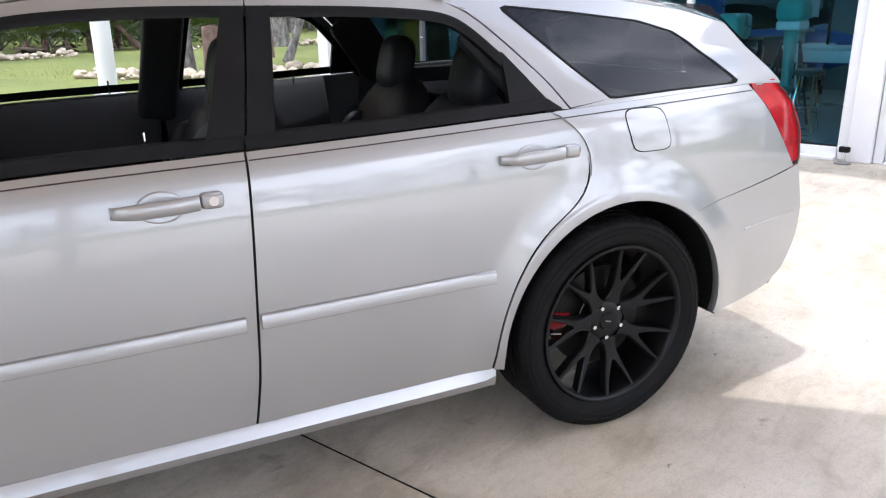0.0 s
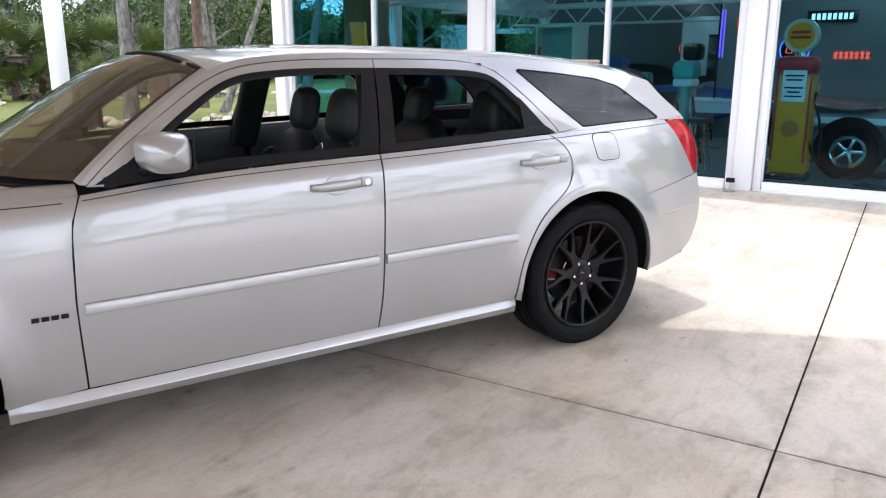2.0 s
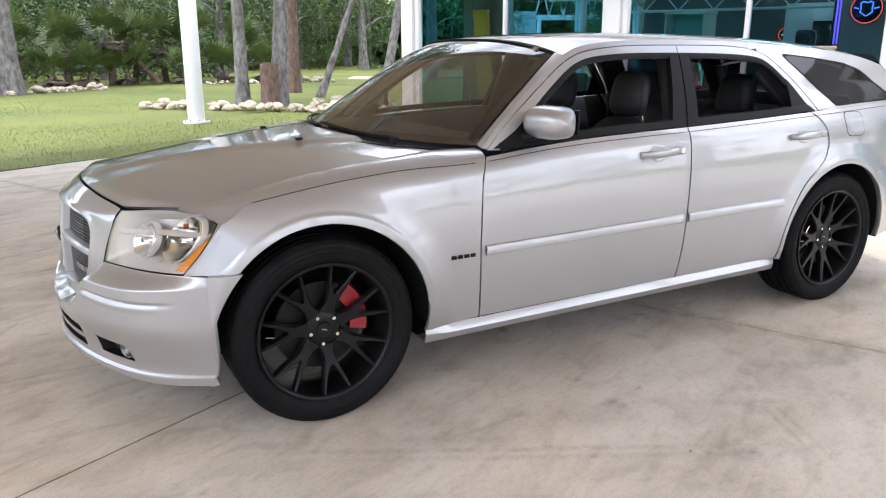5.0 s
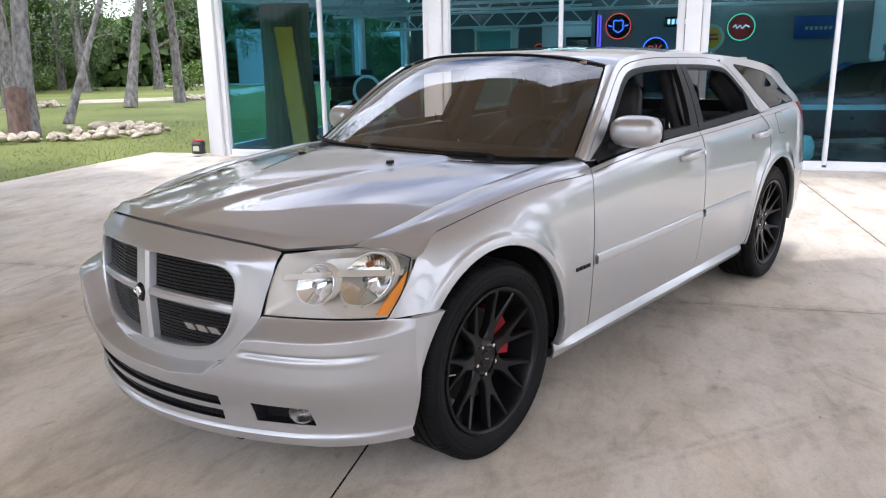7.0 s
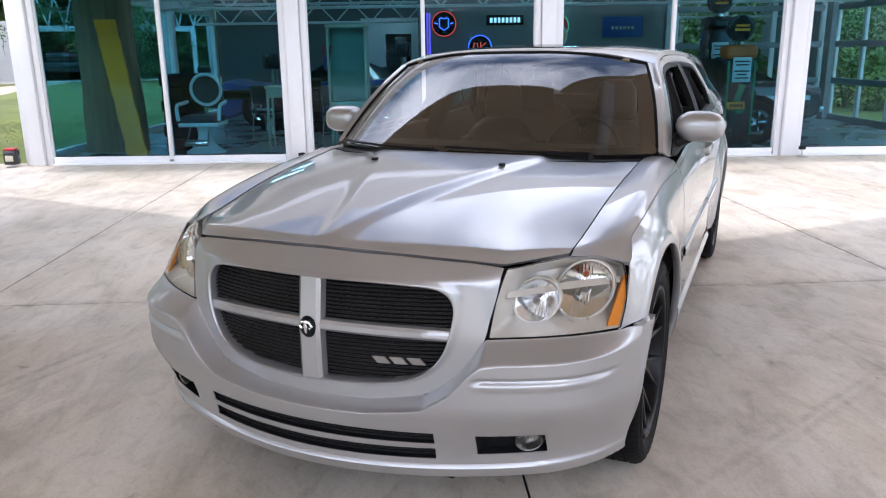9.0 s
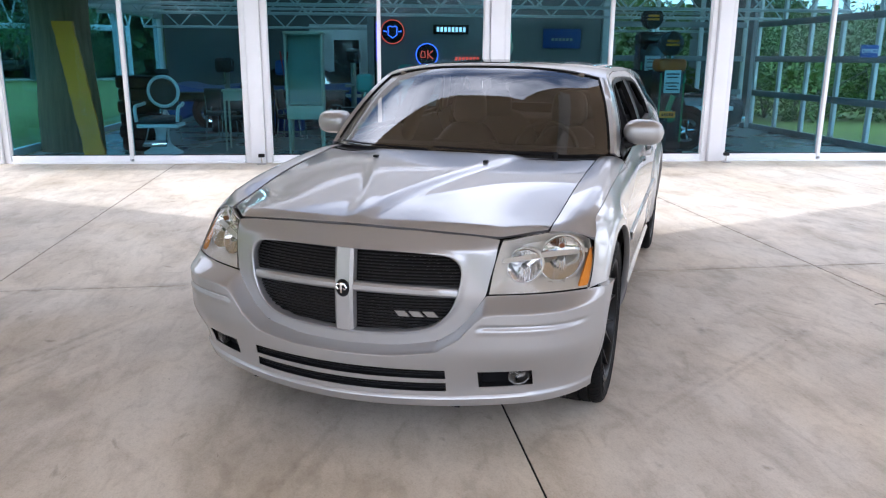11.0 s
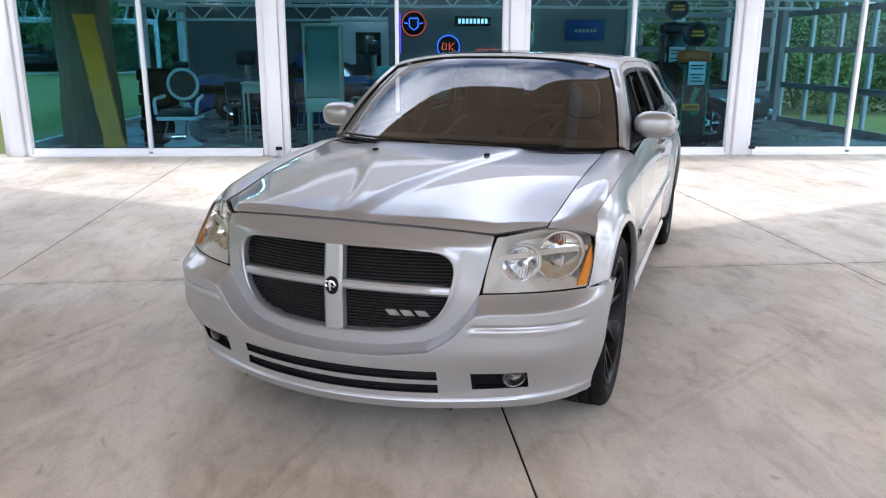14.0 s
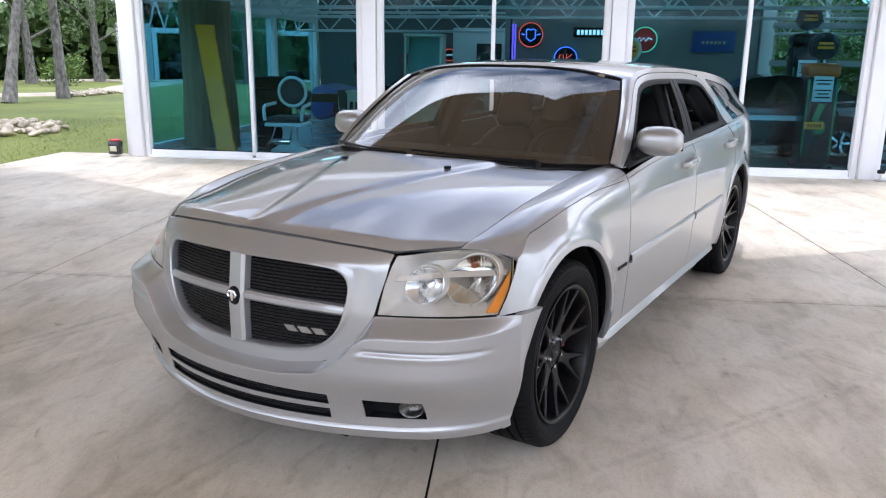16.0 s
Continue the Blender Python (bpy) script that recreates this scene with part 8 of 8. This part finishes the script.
# far woods: a deep band of leaves behind the trees
fr = np.random.default_rng(5)
nf = 70000
ang = fr.uniform(radians(-20), radians(200), nf)
rad_ = 50 + 9 * fr.uniform(0, 1, nf)
top = 5.2 + 4.5 * np.array([noise.noise((a * 6, 1.0, 0)) + 0.6 * noise.noise((a * 23, 2.0, 0)) for a in ang])
fz = top * fr.uniform(0, 1, nf) ** 0.8
fv_, ff_ = leaf_quads(np.stack([8 + rad_ * np.cos(ang), 2 + rad_ * np.sin(ang), fz], 1), 0.95, fr, 0.2, 0.8)
tagged(put("far_woods", fv_, ff_, M["leaf"], None, "", 0), "deep dark green woods in the distance", "woods", "", "stuff")
# plain sheet behind it all, its dark colour standing for the woods' shaded depth
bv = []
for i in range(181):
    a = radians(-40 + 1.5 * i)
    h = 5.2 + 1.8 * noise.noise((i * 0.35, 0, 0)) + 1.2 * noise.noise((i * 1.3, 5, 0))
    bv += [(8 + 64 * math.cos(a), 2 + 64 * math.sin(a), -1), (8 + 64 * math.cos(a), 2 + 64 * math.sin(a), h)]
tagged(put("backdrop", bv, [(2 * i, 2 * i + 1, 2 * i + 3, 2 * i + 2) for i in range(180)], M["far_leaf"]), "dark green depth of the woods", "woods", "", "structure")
# distant garage with an open truss porch
GAR = pose(32.0, 45.0, -0.03, 0, 0, -41.3)
gar = thing("garage", "distant pale garage with an open truss porch", "building", GAR)
part("wall", box_bm((0.5, 3.0, 1.9), (2.2, 8.0, 3.8), 0.02), M["wall_pale"], gar, "pale grey wall")
part("wall", box_bm((6.5, 6.8, 1.9), (12.0, 0.3, 3.8), 0.02), M["trim"], gar, "dark back wall")
part("roof", box_bm((6.2, 3.0, 5.6), (13.6, 9.0, 0.25), 0.02), M["white"], gar, "white roof edge")
part("lintel", box_bm((6.5, -0.9, 3.35), (12.0, 0.2, 0.35), 0.02), M["white"], gar)
bm = cyl_bm((1.5, -0.9, 5.3), (13.5, -0.9, 5.3), 0.07, n=8)
for i in range(12):
    cyl_bm((1.5 + i, -0.9, 3.5), (2.0 + i, -0.9, 5.3), 0.06, n=6, bm=bm)
    cyl_bm((2.0 + i, -0.9, 5.3), (2.5 + i, -0.9, 3.5), 0.06, n=6, bm=bm)
part("truss", bm, M["white"], gar, "white open-web truss")
for x in (1.8, 12.4):
    part("column", box_bm((x, -0.9, 1.7), (0.3, 0.3, 3.4), 0.02), M["white"], gar)
part("pad", box_bm((4.0, -1.0, 0.02), (20.0, 6.0, 0.08), 0.02), M["concrete"], gar, "pale concrete pad")
pk = thing("pickup_truck", "black pickup truck parked under a porch", "truck", GAR @ pose(4.5, 1.6, 0.07))
part("body", box_bm((0, 0, 0.85), (5.6, 1.95, 0.75), 0.12, 3), M["black"], pk)
part("cabin", box_bm((-0.3, 0, 1.5), (2.5, 1.75, 0.75), 0.2, 3), M["dglass2"], pk)
for x in (-1.8, 1.8):
    for y in (-0.9, 0.9):
        part("wheel", cyl_bm((x, y - 0.12, 0.40), (x, y + 0.12, 0.40), 0.40, n=20), M["tyre"], pk)
for s in (-1, 1):
    part("headlight", box_bm((-2.8, s * 0.7, 0.98), (0.06, 0.35, 0.18), 0.02), M["chrome"], pk)
part("bumper", box_bm((-2.82, 0, 0.6), (0.14, 1.9, 0.2), 0.04), M["chrome"], pk)
# sandy path behind the trees
sp_ = along([(13.0, 30.5), (16.5, 29.0), (20.0, 30.5), (26.0, 36.0), (34.0, 41.0)], 40, True)
tg = np.gradient(sp_, axis=0)
nn_ = np.stack([-tg[:, 1], tg[:, 0]], 1) / np.linalg.norm(tg, axis=1, keepdims=True)
v = [(a[0] + b[0] * w, a[1] + b[1] * w, 0.05 - 0.11 * abs(w) / 1.2 + 0.02) for a, b in zip(sp_, nn_) for w in (-1.3, -0.6, 0.6, 1.3)]
f = [(i * 4 + k, i * 4 + k + 1, i * 4 + 5 + k, i * 4 + 4 + k) for i in range(39) for k in range(3)]
tagged(put("path", v, f, M["sand"]), "pale sandy path through the trees", "path", "", "structure")
# fallen log
tagged(part("fallen_log", tube([(2.8, 28.5, 1.6), (3.4, 28.4, 0.8), (4.05, 28.3, 0.03)], [0.10, 0.11, 0.12], 10), M["bark_red"]), "brown fallen log leaning in the palmettos", "log")


# river-rock beds
def rock_mesh(seed):
    bm = bmesh.new()
    bmesh.ops.create_icosphere(bm, subdivisions=2, radius=0.5)
    for p in bm.verts:
        k = 1 + 0.28 * noise.noise(p.co * 1.7 + Vector((seed * 7.3, 0, 0))) + 0.1 * noise.noise(p.co * 4 + Vector((0, seed * 3.1, 0)))
        p.co *= k
    me = bpy.data.meshes.new("rock")
    bm.to_mesh(me)
    bm.free()
    me.materials.append(M["rock"])
    me.shade_smooth()
    return me


rocks = [rock_mesh(k) for k in range(6)]
rr_ = random.Random(8)


def rock_bed(label, curve, count, spread):
    bed = thing("rock_bed", label, "rocks", pose(0, 0, -0.03))
    pts = along(curve, 100, True)
    for k in range(count):
        p = pts[rr_.randrange(100)]
        o = new("rock", rocks[k % 6])
        o.parent = bed
        s = rr_.choice((0.11, 0.15, 0.19, 0.23, 0.30))
        o.matrix_basis = pose(p[0] + rr_.gauss(0, spread), p[1] + rr_.gauss(0, spread * 0.8), s * 0.24 + rr_.choice((0, 0, 0.07)), rr_.uniform(-20, 20), rr_.uniform(-20, 20), rr_.uniform(0, 360)) @ Matrix.Diagonal((s * rr_.uniform(0.9, 1.5), s, s * rr_.uniform(0.55, 0.8), 1))


rock_bed("tan river rocks ringed round the oaks", [(1.9, 16.2), (2.8, 15.2), (3.9, 14.2), (5.2, 13.5), (6.2, 13.3), (6.9, 14.2), (6.2, 15.6)], 150, 0.26)
rock_bed("low bed of tan river rocks by the palmettos", [(-3.0, 23.6), (-1.6, 23.8), (0.0, 24.6), (1.6, 25.4)], 90, 0.30)
rock_bed("pile of reddish tan rocks beside the path", [(15.8, 27.0), (17.2, 27.6), (18.8, 28.0)], 70, 0.3)
rock_bed("few tan rocks along the wood's edge", [(5.6, 27.2), (8.2, 27.0), (11.0, 27.6)], 40, 0.25)

# grass blades on the near lawn, and a fringe along the paving
n = 90000
px, py = rng.uniform(-6, 13, n), rng.uniform(5.2, 25, n)
loc = np.stack([(px - 6.875) * 0.4196 - (py - 3.576) * 0.9077, (px - 6.875) * 0.9077 + (py - 3.576) * 0.4196], 1)
keep = (loc[:, 0] < -6.38) & (rng.uniform(0, 1, n) < np.clip(9.0 / (py - 1), 0.25, 1))
px, py = px[keep], py[keep]
n = len(px)
a, h = rng.uniform(0, np.pi, n), rng.uniform(0.015, 0.045, n)
lx, ly = rng.normal(size=(2, n)) * 0.025
w = 0.006
v = np.stack([np.stack([px - w * np.cos(a), py - w * np.sin(a), np.full(n, -0.04)], 1), np.stack([px + w * np.cos(a), py + w * np.sin(a), np.full(n, -0.04)], 1), np.stack([px + lx, py + ly, h - 0.035], 1)], 1).reshape(-1, 3)
me = bpy.data.meshes.new("grass")
me.from_pydata(v.tolist(), [], np.arange(3 * n).reshape(-1, 3).tolist())
me.materials.append(M["blade"])
tagged(new("grass", me), "short green lawn grass blades", "grass", "", "stuff")


# ---------------------------------------------------------------- paving slabs
for i in range(len(S_A) - 1):
    for j in range(len(S_N) - 1):
        if S_A[i + 1] > 13 and j > 2:
            continue
        a0, a1, n1, n0 = S_A[i] + 0.0046, S_A[i + 1] - 0.0046, S_N[j] - 0.0050, S_N[j + 1] + 0.0050
        o = part("slab", box_bm(((a0 + a1) / 2, (n0 + n1) / 2, -0.06), (a1 - a0, n1 - n0, 0.12), 0.002, 1), M["concrete"], pave)
        o.matrix_world = SLABS
